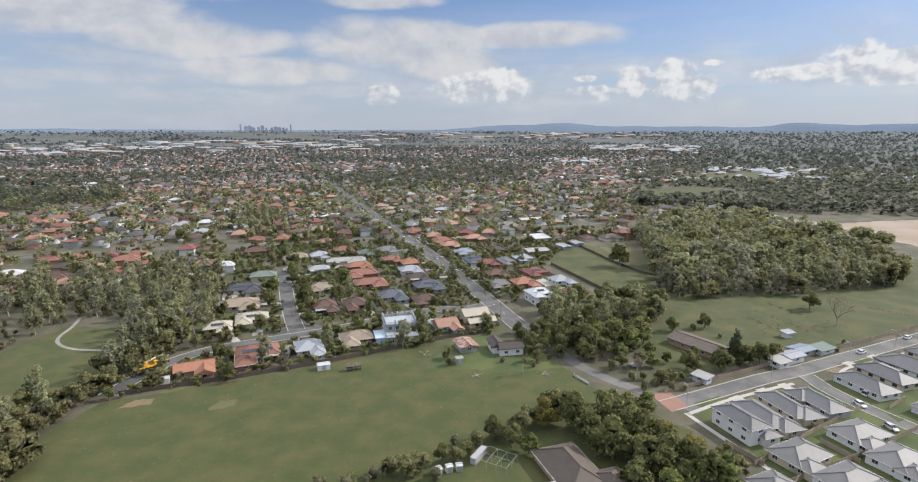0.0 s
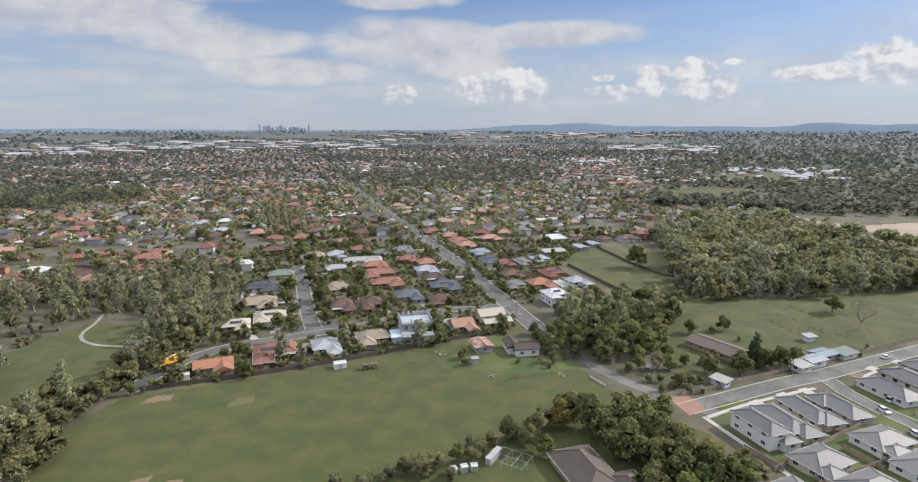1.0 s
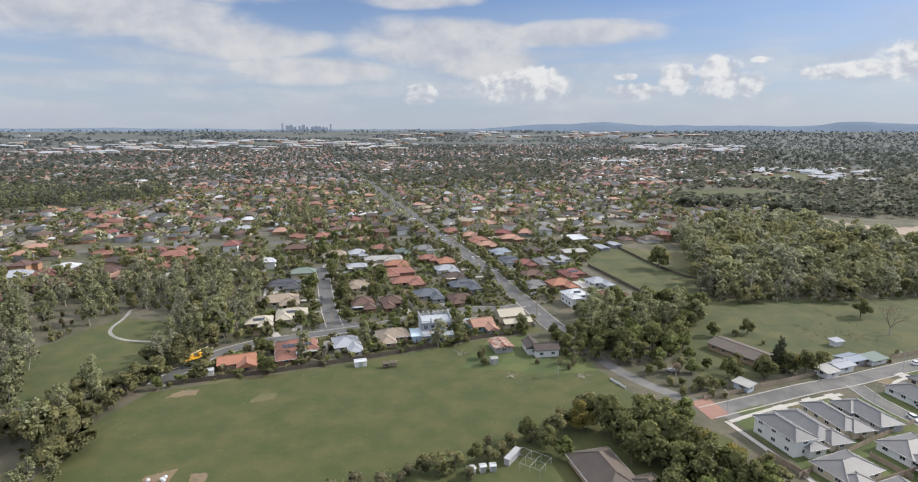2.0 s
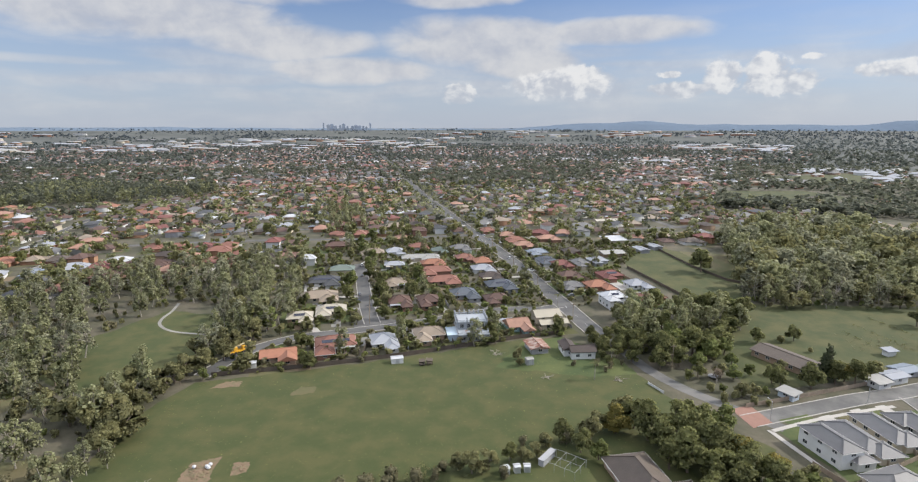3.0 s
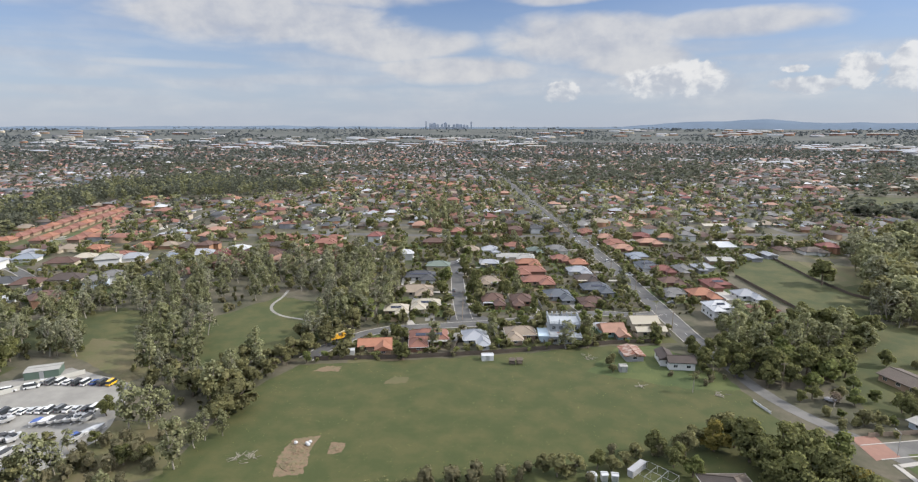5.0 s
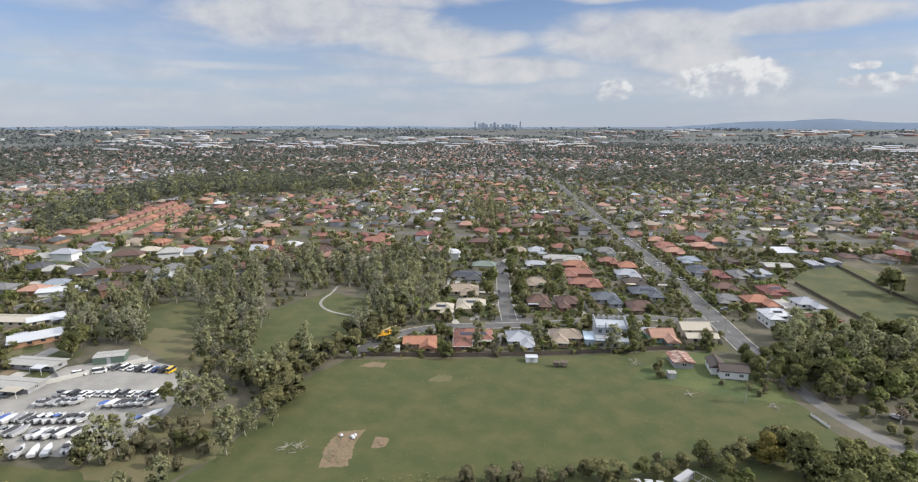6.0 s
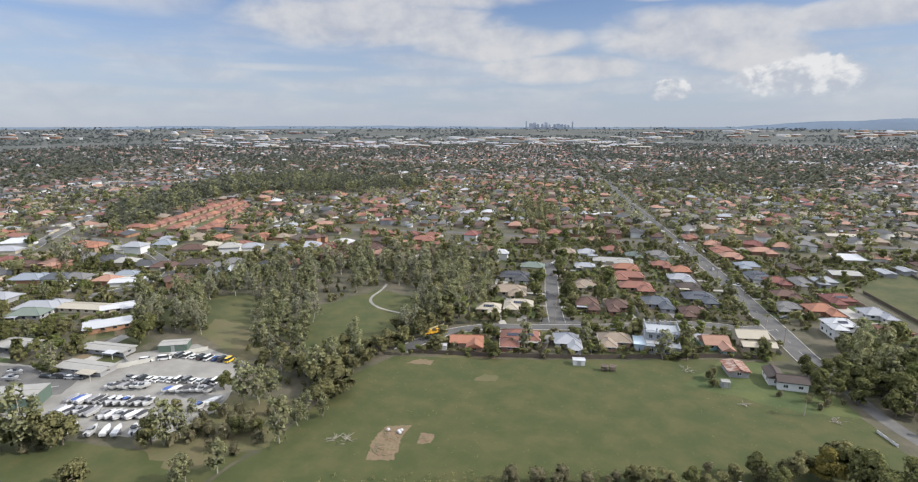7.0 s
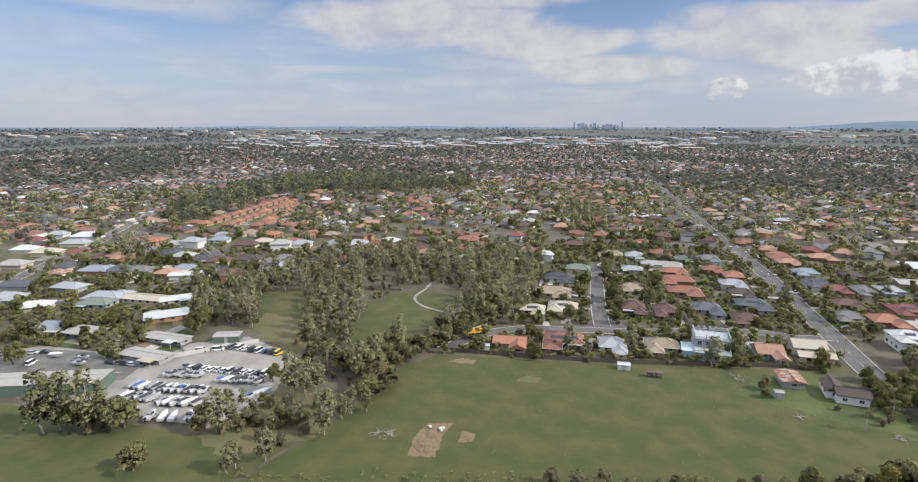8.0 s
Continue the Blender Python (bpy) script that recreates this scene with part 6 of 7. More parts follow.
for x, y, h in ((-140.2, 95.5, 5.6), (-134.8, 95.5, 5.1), (-129.8, 96.9, 5.2), (-132.1, 102.2, 5.6), (-144.0, 100.7, 3.9), (-141.3, 105.3, 4.6), (-137.8, 109.5, 4.2), (-131.0, 108.2, 4.1), (-128.9, 113.7, 3.9), (-137.4, 91.3, 4.4), (-140.6, 87.7, 4.4), (-120.5, 92.2, 4.1), (-128.8, 90.8, 3.8), (-119.8, 100.4, 4.2), (-128.9, 104.0, 5.5), (-173.3, 68.1, 4.1), (-175.0, 65.7, 5.1),):
    tree("shrub", x, y, h)
for x, y, h in ((-156.6, 119.1, 7.1), (-182.4, 62.8, 9.9), (-128.6, 100.3, 6.6), (-124.9, 105.1, 4.8), (-144.9, 105.4, 4.7),):
    tree("fig", x, y, h)

# ---- palms ----
def palm(x, y, h, label="slender palm with arching fronds"):
    t = empty("palm_tree", x, y, 0, RNG.random() * 360, label, "tree")
    part("trunk", Shape().tube((0, 0, -0.1), (0.15, 0, h * 0.5), 0.17, 0.13, 7).tube((0.15, 0, h * 0.5), (0.1, 0.1, h), 0.13, 0.11, 7).mesh("trunk", PALE_BARK), None, t)
    for i in range(13):
        a, up, n = i * 2.399, 0.5 + 0.5 * RNG.random(), 6
        vs, fs = [], []
        for k in range(n):
            u = k / (n - 1)
            r, z = 2.3 * u, h + 1.1 * up * math.sin(u * 2.4) - 1.0 * u * u * (1.4 - up)
            w = 0.42 * (1 - u) * (0.4 + u) + 0.02
            c, s = math.cos(a), math.sin(a)
            vs += [(r * c - w * s, r * s + w * c, z - w * 0.5), (r * c, r * s, z), (r * c + w * s, r * s - w * c, z - w * 0.5)]
        for k in range(n - 1):
            fs += [(3 * k, 3 * k + 1, 3 * k + 4, 3 * k + 3), (3 * k + 1, 3 * k + 2, 3 * k + 5, 3 * k + 4)]
        part("frond", mesh("frond", vs, fs, LEAVES["palm"]), None, t)


for x, y, h in ((24.5, 193.3, 6), (32, 205, 6.5), (-2, 250.8, 6), (4.9, 262.8, 6), (14.4, 273.6, 7), (-26.4, 256.8, 5), (36, 223.2, 6), (-72, 306, 7), (9.6, 360, 8), (16.8, 374.4, 7), (24, 386.4, 8)):
    palm(x, y, h)


def bare_tree(x, y, h):
    """A leafless tree with many fine limbs."""
    t = empty("bare_tree", x, y, 0, 0, "leafless spreading tree in the paddock", "tree")
    rng2 = np.random.default_rng(5)
    part("trunk", Shape().tube((0, 0, -0.1), (0.1, 0, h * 0.25), 0.30, 0.22, 7).mesh("trunk", PALE_BARK), None, t)
    s = Shape()

    def grow(p, way, length, r, depth):
        q = p + way * length
        s.tube(p, q, r, r * 0.6, 4)
        if depth:
            for _ in range(3):
                grow(q, (way + Vector(rng2.normal(size=3)) * 0.42 + Vector((0, 0, 0.08))).normalized(), length * 0.72, r * 0.55, depth - 1)

    for i in range(4):
        a = i * 1.57 + 0.4
        grow(Vector((0.1, 0, h * 0.24)), Vector((math.cos(a) * 0.6, math.sin(a) * 0.6, 0.9)).normalized(), h * 0.25, 0.16, 3)
    part("bare_crown", s.mesh("bare_crown", BARK), None, t)
    quads = leaf_cloud([(0, 0, h * 0.68, h * 0.32, h * 0.32, h * 0.28)], 170, 0.5, rng2, 0.3)
    part("crown", quick("crown", quads.reshape(-1, 3), np.arange(680).reshape(-1, 4), LEAVES["dry"]), None, t)


bare_tree(176.4, 244.8, 15)
bare_tree(129.6, 302.4, 10.5)
bare_tree(68.4, 196.8, 5.5)


# ---- vehicles ----
CAR_TONES = {"white": (0.62, 0.62, 0.61), "silver": (0.42, 0.43, 0.44), "dark": (0.03, 0.032, 0.036), "blue": (0.03, 0.07, 0.22), "red": (0.28, 0.02, 0.02), "yellow": (0.62, 0.38, 0.02), "grey": (0.14, 0.145, 0.15)}
CAR_PAINT = {k: mat("car_" + k, c, 0.25, 0.04, 0.5, 3.0, spec=0.6) for k, c in CAR_TONES.items()}
LAMP = mat("lamp_lens", (0.6, 0.58, 0.5), 0.2, 0.05)
TAIL = mat("tail_lens", (0.3, 0.02, 0.02), 0.25, 0.05)


def loft(rows, closed=True):
    """A body from cross rows of (x, half width low, z low, half width high, z high)."""
    s, vs = Shape(), []
    for x, wl_, zl, wh, zh in rows:
        vs += [(x, -wl_, zl), (x, -wh, zh), (x, wh, zh), (x, wl_, zl)]
    fs = []
    for k in range(len(rows) - 1):
        a, b = 4 * k, 4 * k + 4
        fs += [(a, a + 1, b + 1, b), (a + 1, a + 2, b + 2, b + 1), (a + 2, a + 3, b + 3, b + 2), (a + 3, a, b, b + 3)]
    n = 4 * (len(rows) - 1)
    fs += [(0, 3, 2, 1), (n, n + 1, n + 2, n + 3)]
    return s.add(vs, fs)


def car(x, y, rot, tone="white", style="car", group=""):
    t = empty("car", x, y, 0.06, rot, {"car": f"{tone} hatchback car parked on asphalt", "ute": f"{tone} utility truck parked on asphalt", "van": f"{tone} van parked on asphalt"}[style], "car", group)
    long = {"car": 4.4, "ute": 5.1, "van": 4.9}[style]
    tall = {"car": 1.46, "ute": 1.7, "van": 1.95}[style]
    L2 = long / 2

    def body():
        return loft([(-L2, 0.78, 0.35, 0.72, 0.78), (-L2 + 0.15, 0.88, 0.25, 0.82, 0.95), (-0.6, 0.90, 0.22, 0.86, 0.98), (0.9, 0.90, 0.22, 0.85, 0.96), (L2 - 0.35, 0.87, 0.25, 0.78, 0.82), (L2, 0.74, 0.35, 0.66, 0.66)]).mesh("body", CAR_PAINT[tone])

    def cabin():
        if style == "van":
            rows = [(-L2 + 0.12, 0.84, 0.9, 0.74, tall - 0.05), (-L2 + 0.3, 0.85, 0.9, 0.76, tall), (0.9, 0.85, 0.9, 0.74, tall), (1.75, 0.80, 0.9, 0.66, 0.98)]
        elif style == "ute":
            rows = [(-0.55, 0.84, 0.95, 0.72, tall - 0.05), (-0.4, 0.85, 0.95, 0.74, tall), (0.7, 0.85, 0.95, 0.72, tall - 0.03), (1.45, 0.80, 0.92, 0.68, 0.97)]
        else:
            rows = [(-L2 + 0.25, 0.82, 0.92, 0.70, 1.0), (-L2 + 0.75, 0.84, 0.93, 0.66, tall - 0.06), (-0.3, 0.85, 0.95, 0.66, tall), (0.35, 0.85, 0.95, 0.64, tall - 0.05), (1.15, 0.80, 0.92, 0.70, 0.97)]
        return loft(rows).mesh("window", GLASS)

    def top():
        x0, x1 = {"car": (-L2 + 0.85, 0.3), "ute": (-0.4, 0.65), "van": (-L2 + 0.25, 0.9)}[style]
        return Shape().box(x0, -0.66, tall - 0.03, x1, 0.66, tall + 0.03).mesh("roof", CAR_PAINT[tone])

    part("body", shared(("car", style, tone), body), None, t)
    part("window", shared(("cab", style), cabin), None, t)
    part("roof", shared(("top", style, tone), top), None, t)
    wheel = shared("wheel", lambda: Shape().tube((0, -0.11, 0), (0, 0.11, 0), 0.32, 0.32, 12).mesh("wheel", RUBBER))
    for sx in (-L2 + 0.8, L2 - 0.85):
        for sy in (-0.80, 0.80):
            part("wheel", wheel, None, t, m=pose(sx, sy, 0.30))
    for sy in (-0.55, 0.55):
        part("headlight", shared("hl", lambda: Shape().box(-0.04, -0.16, -0.07, 0.05, 0.16, 0.07).mesh("headlight", LAMP)), None, t, m=pose(L2 - 0.04, sy, 0.6))
        part("tail_light", shared("tl", lambda: Shape().box(-0.05, -0.13, -0.09, 0.04, 0.13, 0.09).mesh("tail_light", TAIL)), None, t, m=pose(-L2 + 0.03, sy, 0.72))
    return t


HULL = mat("hull_white", (0.44, 0.44, 0.44), 0.3, 0.05, 0.4, 3.0)
COVER = {k: mat("cover_" + k, c, 0.8, 0.12, 0.6, 5.0, 0.02) for k, c in (("blue", (0.05, 0.09, 0.26)), ("grey", (0.20, 0.20, 0.21)), ("dark", (0.035, 0.036, 0.04)), ("white", (0.52, 0.52, 0.52)))}


def boat(x, y, rot, cover="white", cabin=False, long=5.8):
    t = empty("boat", x, y, 0.06, rot, f"white trailer boat with {cover} {'cabin top' if cabin else 'cover'}", "boat", "stored boats")
    k = long / 5.8

    def hull():
        rows = [(-2.9, 0.85, 0.75, 1.05, 1.55), (-1.0, 0.85, 0.65, 1.12, 1.6), (0.8, 0.65, 0.65, 1.05, 1.7), (2.1, 0.25, 0.85, 0.62, 1.85), (2.9, 0.03, 1.5, 0.06, 1.98)]
        return loft([(q[0] * k, *q[1:]) for q in rows]).mesh("hull", HULL)

    def lid():
        rows = [(-2.75, 0.98, 1.5, 0.8, 1.72), (-1.0, 1.05, 1.56, 0.7, 1.95), (0.6, 0.98, 1.66, 0.6, 2.1), (1.7, 0.6, 1.76, 0.3, 1.95), (2.4, 0.3, 1.84, 0.1, 1.9)]
        return loft([(q[0] * k, *q[1:]) for q in rows]).mesh("cover", COVER[cover])

    part("hull", shared(("hull", long), hull), None, t)
    if cabin:
        part("windscreen", shared(("ws", long), lambda: loft([(-0.5 * k, 0.85, 1.6, 0.7, 2.3), (0.7 * k, 0.8, 1.66, 0.55, 2.25), (1.5 * k, 0.5, 1.72, 0.3, 1.8)]).mesh("windscreen", GLASS)), None, t)
        part("canopy", shared(("cp", long, cover), lambda: Shape().box(-1.4 * k, -0.8, 2.34, 0.6 * k, 0.8, 2.42).mesh("canopy", COVER[cover])), None, t)
        part("outboard_motor", shared("ob", lambda: Shape().box(-0.3, -0.18, 0.9, 0.15, 0.18, 1.3).box(-0.42, -0.24, 1.3, 0.2, 0.24, 1.95).mesh("outboard_motor", COVER["dark"])), None, t, m=pose(-2.95 * k, 0, 0))
    else:
        part("cover", shared(("lid", cover, long), lid), None, t)

    def trailer():
        s = Shape()
        for sy in (-0.8, 0.8):
            s.tube((-2.6 * k, sy, 0.55), (1.2 * k, sy * 0.9, 0.55), 0.05, 0.05, 5).tube((1.2 * k, sy * 0.9, 0.55), (3.4 * k, 0, 0.5), 0.05, 0.05, 5)
        for sx in (-2.2, -0.6, 0.9):
            s.box(sx * k - 0.05, -0.85, 0.5, sx * k + 0.05, 0.85, 0.75)
        return s.mesh("trailer", STEEL)

    part("trailer", shared(("trailer", long), trailer), None, t)
    for sy in (-0.95, 0.95):
        part("wheel", shared("bwheel", lambda: Shape().tube((0, -0.09, 0), (0, 0.09, 0), 0.29, 0.29, 12).mesh("wheel", RUBBER)), None, t, m=pose(-0.6 * k, sy, 0.28))
    return t


rv = random.Random(4)


def car_row(a, b, n, turn, tones, styles=("car", "car", "van", "ute")):
    for i in range(n):
        k = i / max(1, n - 1)
        car(a[0] + (b[0] - a[0]) * k + rv.uniform(-0.2, 0.2), a[1] + (b[1] - a[1]) * k + rv.uniform(-0.3, 0.3), turn + rv.uniform(-3, 3), tones[i % len(tones)], styles[rv.randrange(len(styles))], "yard cars")


car_row((-199.2, 130.2), (-174.6, 137), 9, 98, ("silver", "grey", "white", "white", "dark", "white", "blue", "dark", "yellow"))
car_row((-204, 121.2), (-199.2, 126), 2, 45, ("white", "white"), ("van",))
car_row((-194.4, 108.4), (-163.6, 121.4), 13, 102, ("grey", "white", "dark", "white", "white", "silver", "white", "white", "grey", "white", "silver", "dark", "white"))


def boat_row(a, b, n, turn):
    for i in range(n):
        k = i / max(1, n - 1)
        boat(a[0] + (b[0] - a[0]) * k + rv.uniform(-0.3, 0.3), a[1] + (b[1] - a[1]) * k + rv.uniform(-0.5, 0.5), turn + rv.uniform(-6, 6), rv.choice(("white", "grey", "grey", "blue", "dark", "dark", "dark")), rv.random() < 0.55, rv.choice((4.6, 5.2, 5.8)))


boat_row((-193, 100.5), (-183, 106), 6, 268)
boat_row((-172, 108), (-160, 115), 7, 268)
boat_row((-195, 89), (-170, 100), 12, 85)
boat_row((-191, 83), (-180, 87.5), 6, 85)
boat_row((-174, 88), (-164, 93.5), 6, 85)
for x, y, c, turn in ((-174.8, 77.8, "blue", 110), (-168.1, 80.3, "grey", 120), (-164.3, 82.3, "white", 128), (-161.3, 83.9, "white", 128), (-157.2, 86.6, "dark", 135), (-155.4, 90.6, "blue", 100), (-151.2, 110.4, "white", 70), (-152.4, 105.6, "blue", 80), (-248.4, 86.4, "white", 30), (-236.4, 91.2, "dark", 20), (-231.6, 87.6, "grey", 25)):
    boat(x, y, turn, c, c != "white")
car_row((-223.2, 94.8), (-211.2, 99.6), 5, 20, ("dark", "grey", "dark", "silver", "grey"))

for x, y, rot, tone, style in ((133.6, 169.2, -84, "white", "car"), (132.7, 154.6, -82, "silver", "car"), (165.6, 213.1, 25, "white", "car"), (197.3, 229.2, 25, "white", "car"), (-89.5, 271.2, 108, "dark", "car"), (-92.9, 283.2, 108, "grey", "car"), (-40.3, 463.2, 20, "white", "car"), (-44.4, 454.8, 108, "white", "van"), (-33, 445.2, 108, "white", "car"), (-24, 434.4, 288, "silver", "car"),
                             (-63.6, 523.2, 108, "white", "car"), (-79.2, 573.6, 108, "white", "van"), (-105.6, 657.6, 288, "dark", "car"), (-4.3, 354.5, 108, "dark", "car"), (1, 348, 20, "white", "ute"), (11.4, 328.8, 108, "dark", "car"), (22.8, 296.4, 200, "grey", "car"), (-58.8, 475.2, 108, "silver", "car"), (-14.4, 381.6, 108, "white", "car"), (121.9, 167.8, 15, "blue", "car"), (-111.6, 348, 108, "white", "car"), (-103.2, 321.6, 108, "grey", "car"), (-84, 546, 20, "white", "car"), (-40.8, 440.4, 20, "white", "car"), (141.6, 176.4, 20, "white", "van"), (-266.4, 77.6, 40, "white", "car"), (-260.4, 82.8, 40, "silver", "car"), (-256.4, 85.8, 40, "dark", "car"), (-270, 74, 40, "grey", "ute"), (-249, 78, 120, "white", "van"), (-340.8, 168, 30, "white", "ute"), (-360, 246, 10, "white", "car"), (-314.4, 182.4, 100, "white", "car")):
    car(x, y, rot, tone, style)


def crane_truck(x, y, rot):
    """A yellow mobile crane with its boom laid over the cab."""
    YEL = mat("machine_yellow", (0.60, 0.33, 0.03), 0.45, 0.12, 0.6, 4.0)
    t = empty("crane_truck", x, y, 0.06, rot, "yellow mobile crane truck parked at the road end", "crane")
    part("chassis", Shape().box(-3.6, -1.15, 0.75, 3.6, 1.15, 1.25).mesh("chassis", YEL), None, t)
    cab = part("cab", loft([(2.0, 1.1, 1.2, 1.05, 2.5), (3.2, 1.1, 1.2, 1.0, 2.5), (3.7, 1.05, 1.0, 0.9, 1.7)]).mesh("cab", YEL), None, t)
    part("pane", loft([(2.4, 1.13, 1.75, 1.05, 2.35), (3.25, 1.11, 1.75, 1.02, 2.35), (3.5, 1.0, 1.75, 0.95, 1.95)]).mesh("pane", GLASS), None, cab)
    part("turntable", Shape().turned(-1.0, 0, ((1.0, 1.25), (1.0, 1.6), (0.8, 1.7)), 12).box(-2.6, -1.0, 1.6, -0.2, 1.0, 2.7).mesh("turntable", YEL), None, t)
    part("boom", Shape().tube((-1.8, 0.2, 2.7), (4.2, 0.2, 3.6), 0.34, 0.30, 4).tube((4.2, 0.2, 3.6), (6.0, 0.2, 3.9), 0.22, 0.20, 4).mesh("boom", mat("boom_pale", (0.62, 0.52, 0.30), 0.5, 0.1)), None, t)
    for sx in (-2.6, -1.2, 2.4):
        for sy in (-1.0, 1.0):
            part("wheel", shared("bigwheel", lambda: Shape().tube((0, -0.2, 0), (0, 0.2, 0), 0.55, 0.55, 14).mesh("wheel", RUBBER)), None, t, m=pose(sx, sy, 0.55))


crane_truck(-118.3, 199.2, 52)


# painted bay lines in the yard
for i in range(9):
    tagged(part("bay_line", Shape().box(-0.12, -2.2, 0, 0.12, 2.2, 0.006).mesh("bay_line", LINE), None, m=pose(-222 + i * 1.15, 85.5 + i * 0.75, 0.056, 0, 0, -35)), "white painted bay line on the yard", "line", "bay lines", "structure")

# ---- the white ornamented house ----
def ornate_house(x, y, rot):
    W = mat("ornate_white", (0.30, 0.32, 0.34), 0.6, 0.12, 0.4, 4.0)
    t = empty("ornate_house", x, y, 0, rot, "white two storey house with balustrades and urns on its flat roof", "house")
    t.scale = (1.16, 1.16, 1.0)
    part("wall", Shape().box(-5.6, -7, 0, 5.6, 7, 3.3).box(-5.6, -1.5, 3.5, 5.6, 7, 6.8).mesh("wall", W), None, t, "pale blue-white rendered walls")
    part("terrace_slab", Shape().box(-6, -7.5, 3.3, 6, 7.3, 3.52).mesh("terrace_slab", W), None, t)
    part("roof", Shape().box(-6, -2.2, 6.8, 6, 7.4, 7.05).box(-5.7, -1.9, 7.05, 5.7, 7.1, 7.1).mesh("roof", [W]), None, t)
    part("side_wing", Shape().box(-9.5, -5.5, 0, -5.6, 3, 2.8).box(-9.8, -5.8, 2.8, -5.55, 3.3, 3.0).mesh("side_wing", mat("wing_blue", (0.38, 0.46, 0.52), 0.6, 0.12)), None, t)
    for z, rect in ((7.1, (-5.7, -1.9, 5.7, 7.1)), (3.52, (-5.7, -7.2, 5.7, -1.6))):
        x0, y0, x1, y1 = rect
        for a, b in (((x0, y0), (x1, y0)), ((x1, y0), (x1, y1)), ((x1, y1), (x0, y1)), ((x0, y1), (x0, y0))):
            if z < 5 and a[1] == b[1] == y1:
                continue
            n = max(3, int(math.hypot(b[0] - a[0], b[1] - a[1]) / 0.45))
            rail = part("balustrade", Shape().tube((a[0], a[1], z + 0.85), (b[0], b[1], z + 0.85), 0.10, 0.10, 4).mesh("balustrade", W), None, t)
            for i in range(n):
                k = (i + 0.5) / n
                part("baluster", shared("baluster", lambda: Shape().turned(0, 0, ((0.06, 0), (0.10, 0.2), (0.05, 0.5), (0.08, 0.8)), 6).mesh("baluster", W)), None, rail, m=pose(a[0] + (b[0] - a[0]) * k, a[1] + (b[1] - a[1]) * k, z))
    urn = shared("urn", lambda: Shape().box(-0.22, -0.22, 0, 0.22, 0.22, 1.0).turned(0, 0, ((0.10, 1.0), (0.12, 1.15), (0.34, 1.5), (0.36, 1.75), (0.22, 1.9), (0.28, 2.0), (0.02, 2.25)), 10).mesh("urn", W))
    for i in range(7):
        part("urn", urn, None, t, m=pose(-5.7 + 1.9 * i, 7.1, 7.1))
        if i % 2 == 0:
            part("urn", urn, None, t, m=pose(-5.7 + 1.9 * i, -1.9, 7.1))
    for j in range(1, 5):
        for sx in (-5.7, 5.7):
            part("urn", urn, None, t, m=pose(sx, -1.9 + 1.8 * j, 7.1))
    for sx in (-5.7, -2, 2, 5.7):
        part("column", Shape().turned(sx, -1.9, ((0.26, 3.5), (0.2, 3.7), (0.18, 6.4), (0.28, 6.8)), 10).mesh("column", W), None, t)
        part("column", Shape().turned(sx, -7.2, ((0.26, 0), (0.2, 0.3), (0.18, 3.0), (0.28, 3.3)), 10).mesh("column", W), None, t)
    for sx in (-3.8, -1.2, 1.4, 4.0):
        add_window(t, sx, -1.5, 4.2, 270, 1.5, 1.8)
        add_window(t, sx, -7.0, 0.8, 270, 1.5, 1.6)
    for sy in (0.5, 3, 5.5):
        add_window(t, 5.6, sy, 4.4, 0)
        add_window(t, 5.6, sy, 1.0, 0)
        add_window(t, -5.6, sy, 4.4, 180)
    for i, (sx, sy) in enumerate(((-2.5, -4.5), (1.5, -5.0), (3.0, -3.5))):
        part("terrace_table", Shape().turned(sx, sy, ((0.3, 3.52), (0.06, 3.6), (0.06, 4.2), (0.55, 4.22), (0.55, 4.27)), 10).mesh("terrace_table", WALLS["brick"]), None, t)
    PLACED.append((x, y, 9))


ornate_house(-25.2, 231.6, 14)


# ---- fences ----
def fence(pts, h, material, label, gap=2.4, name="fence"):
    """Posts with panels of boards between them."""
    t = empty(name, pts[0][0], pts[0][1], 0, 0, label, "fence")
    ox, oy = pts[0]
    for (ax, ay), (bx, by) in zip(pts, pts[1:]):
        n = max(1, round(math.hypot(bx - ax, by - ay) / gap))
        L = math.hypot(bx - ax, by - ay) / n
        rot = math.degrees(math.atan2(by - ay, bx - ax))

        def panel():
            return Shape().box(0.06, -0.03, 0.03, L - 0.06, 0.03, h - rv.uniform(0, 0.06)).mesh("panel", material)

        pm = panel()
        post = shared(("post", h, material.name), lambda: Shape().box(-0.06, -0.06, 0, 0.06, 0.06, h + 0.08).mesh("post", material))
        for i in range(n):
            k = i / n
            m = pose(ax + (bx - ax) * k - ox, ay + (by - ay) * k - oy, 0, 0, 0, rot)
            part("post", post, None, t, m=m)
            part("panel", pm, None, t, m=m)
        part("post", post, None, t, m=pose(bx - ox, by - oy, 0, 0, 0, rot))


fence([(-116.4, 177), (-81.6, 190.2), (-50.4, 204.6), (-4.8, 229.8), (14.4, 238.2)], 1.8, TIMBER, "dark weathered timber paling fence along the field")
fence([(72, 178.2), (87, 184.8), (115.2, 198), (129.6, 205.2), (153.6, 215.4), (182.4, 228.6), (211.2, 241.8), (276, 271.2)], 1.6, PALE_TIMBER, "weathered timber fence along the estate street")
fence([(63.6, 364.8), (85.8, 295.8)], 1.7, TIMBER, "dark timber fence beside the school oval", 3.0)
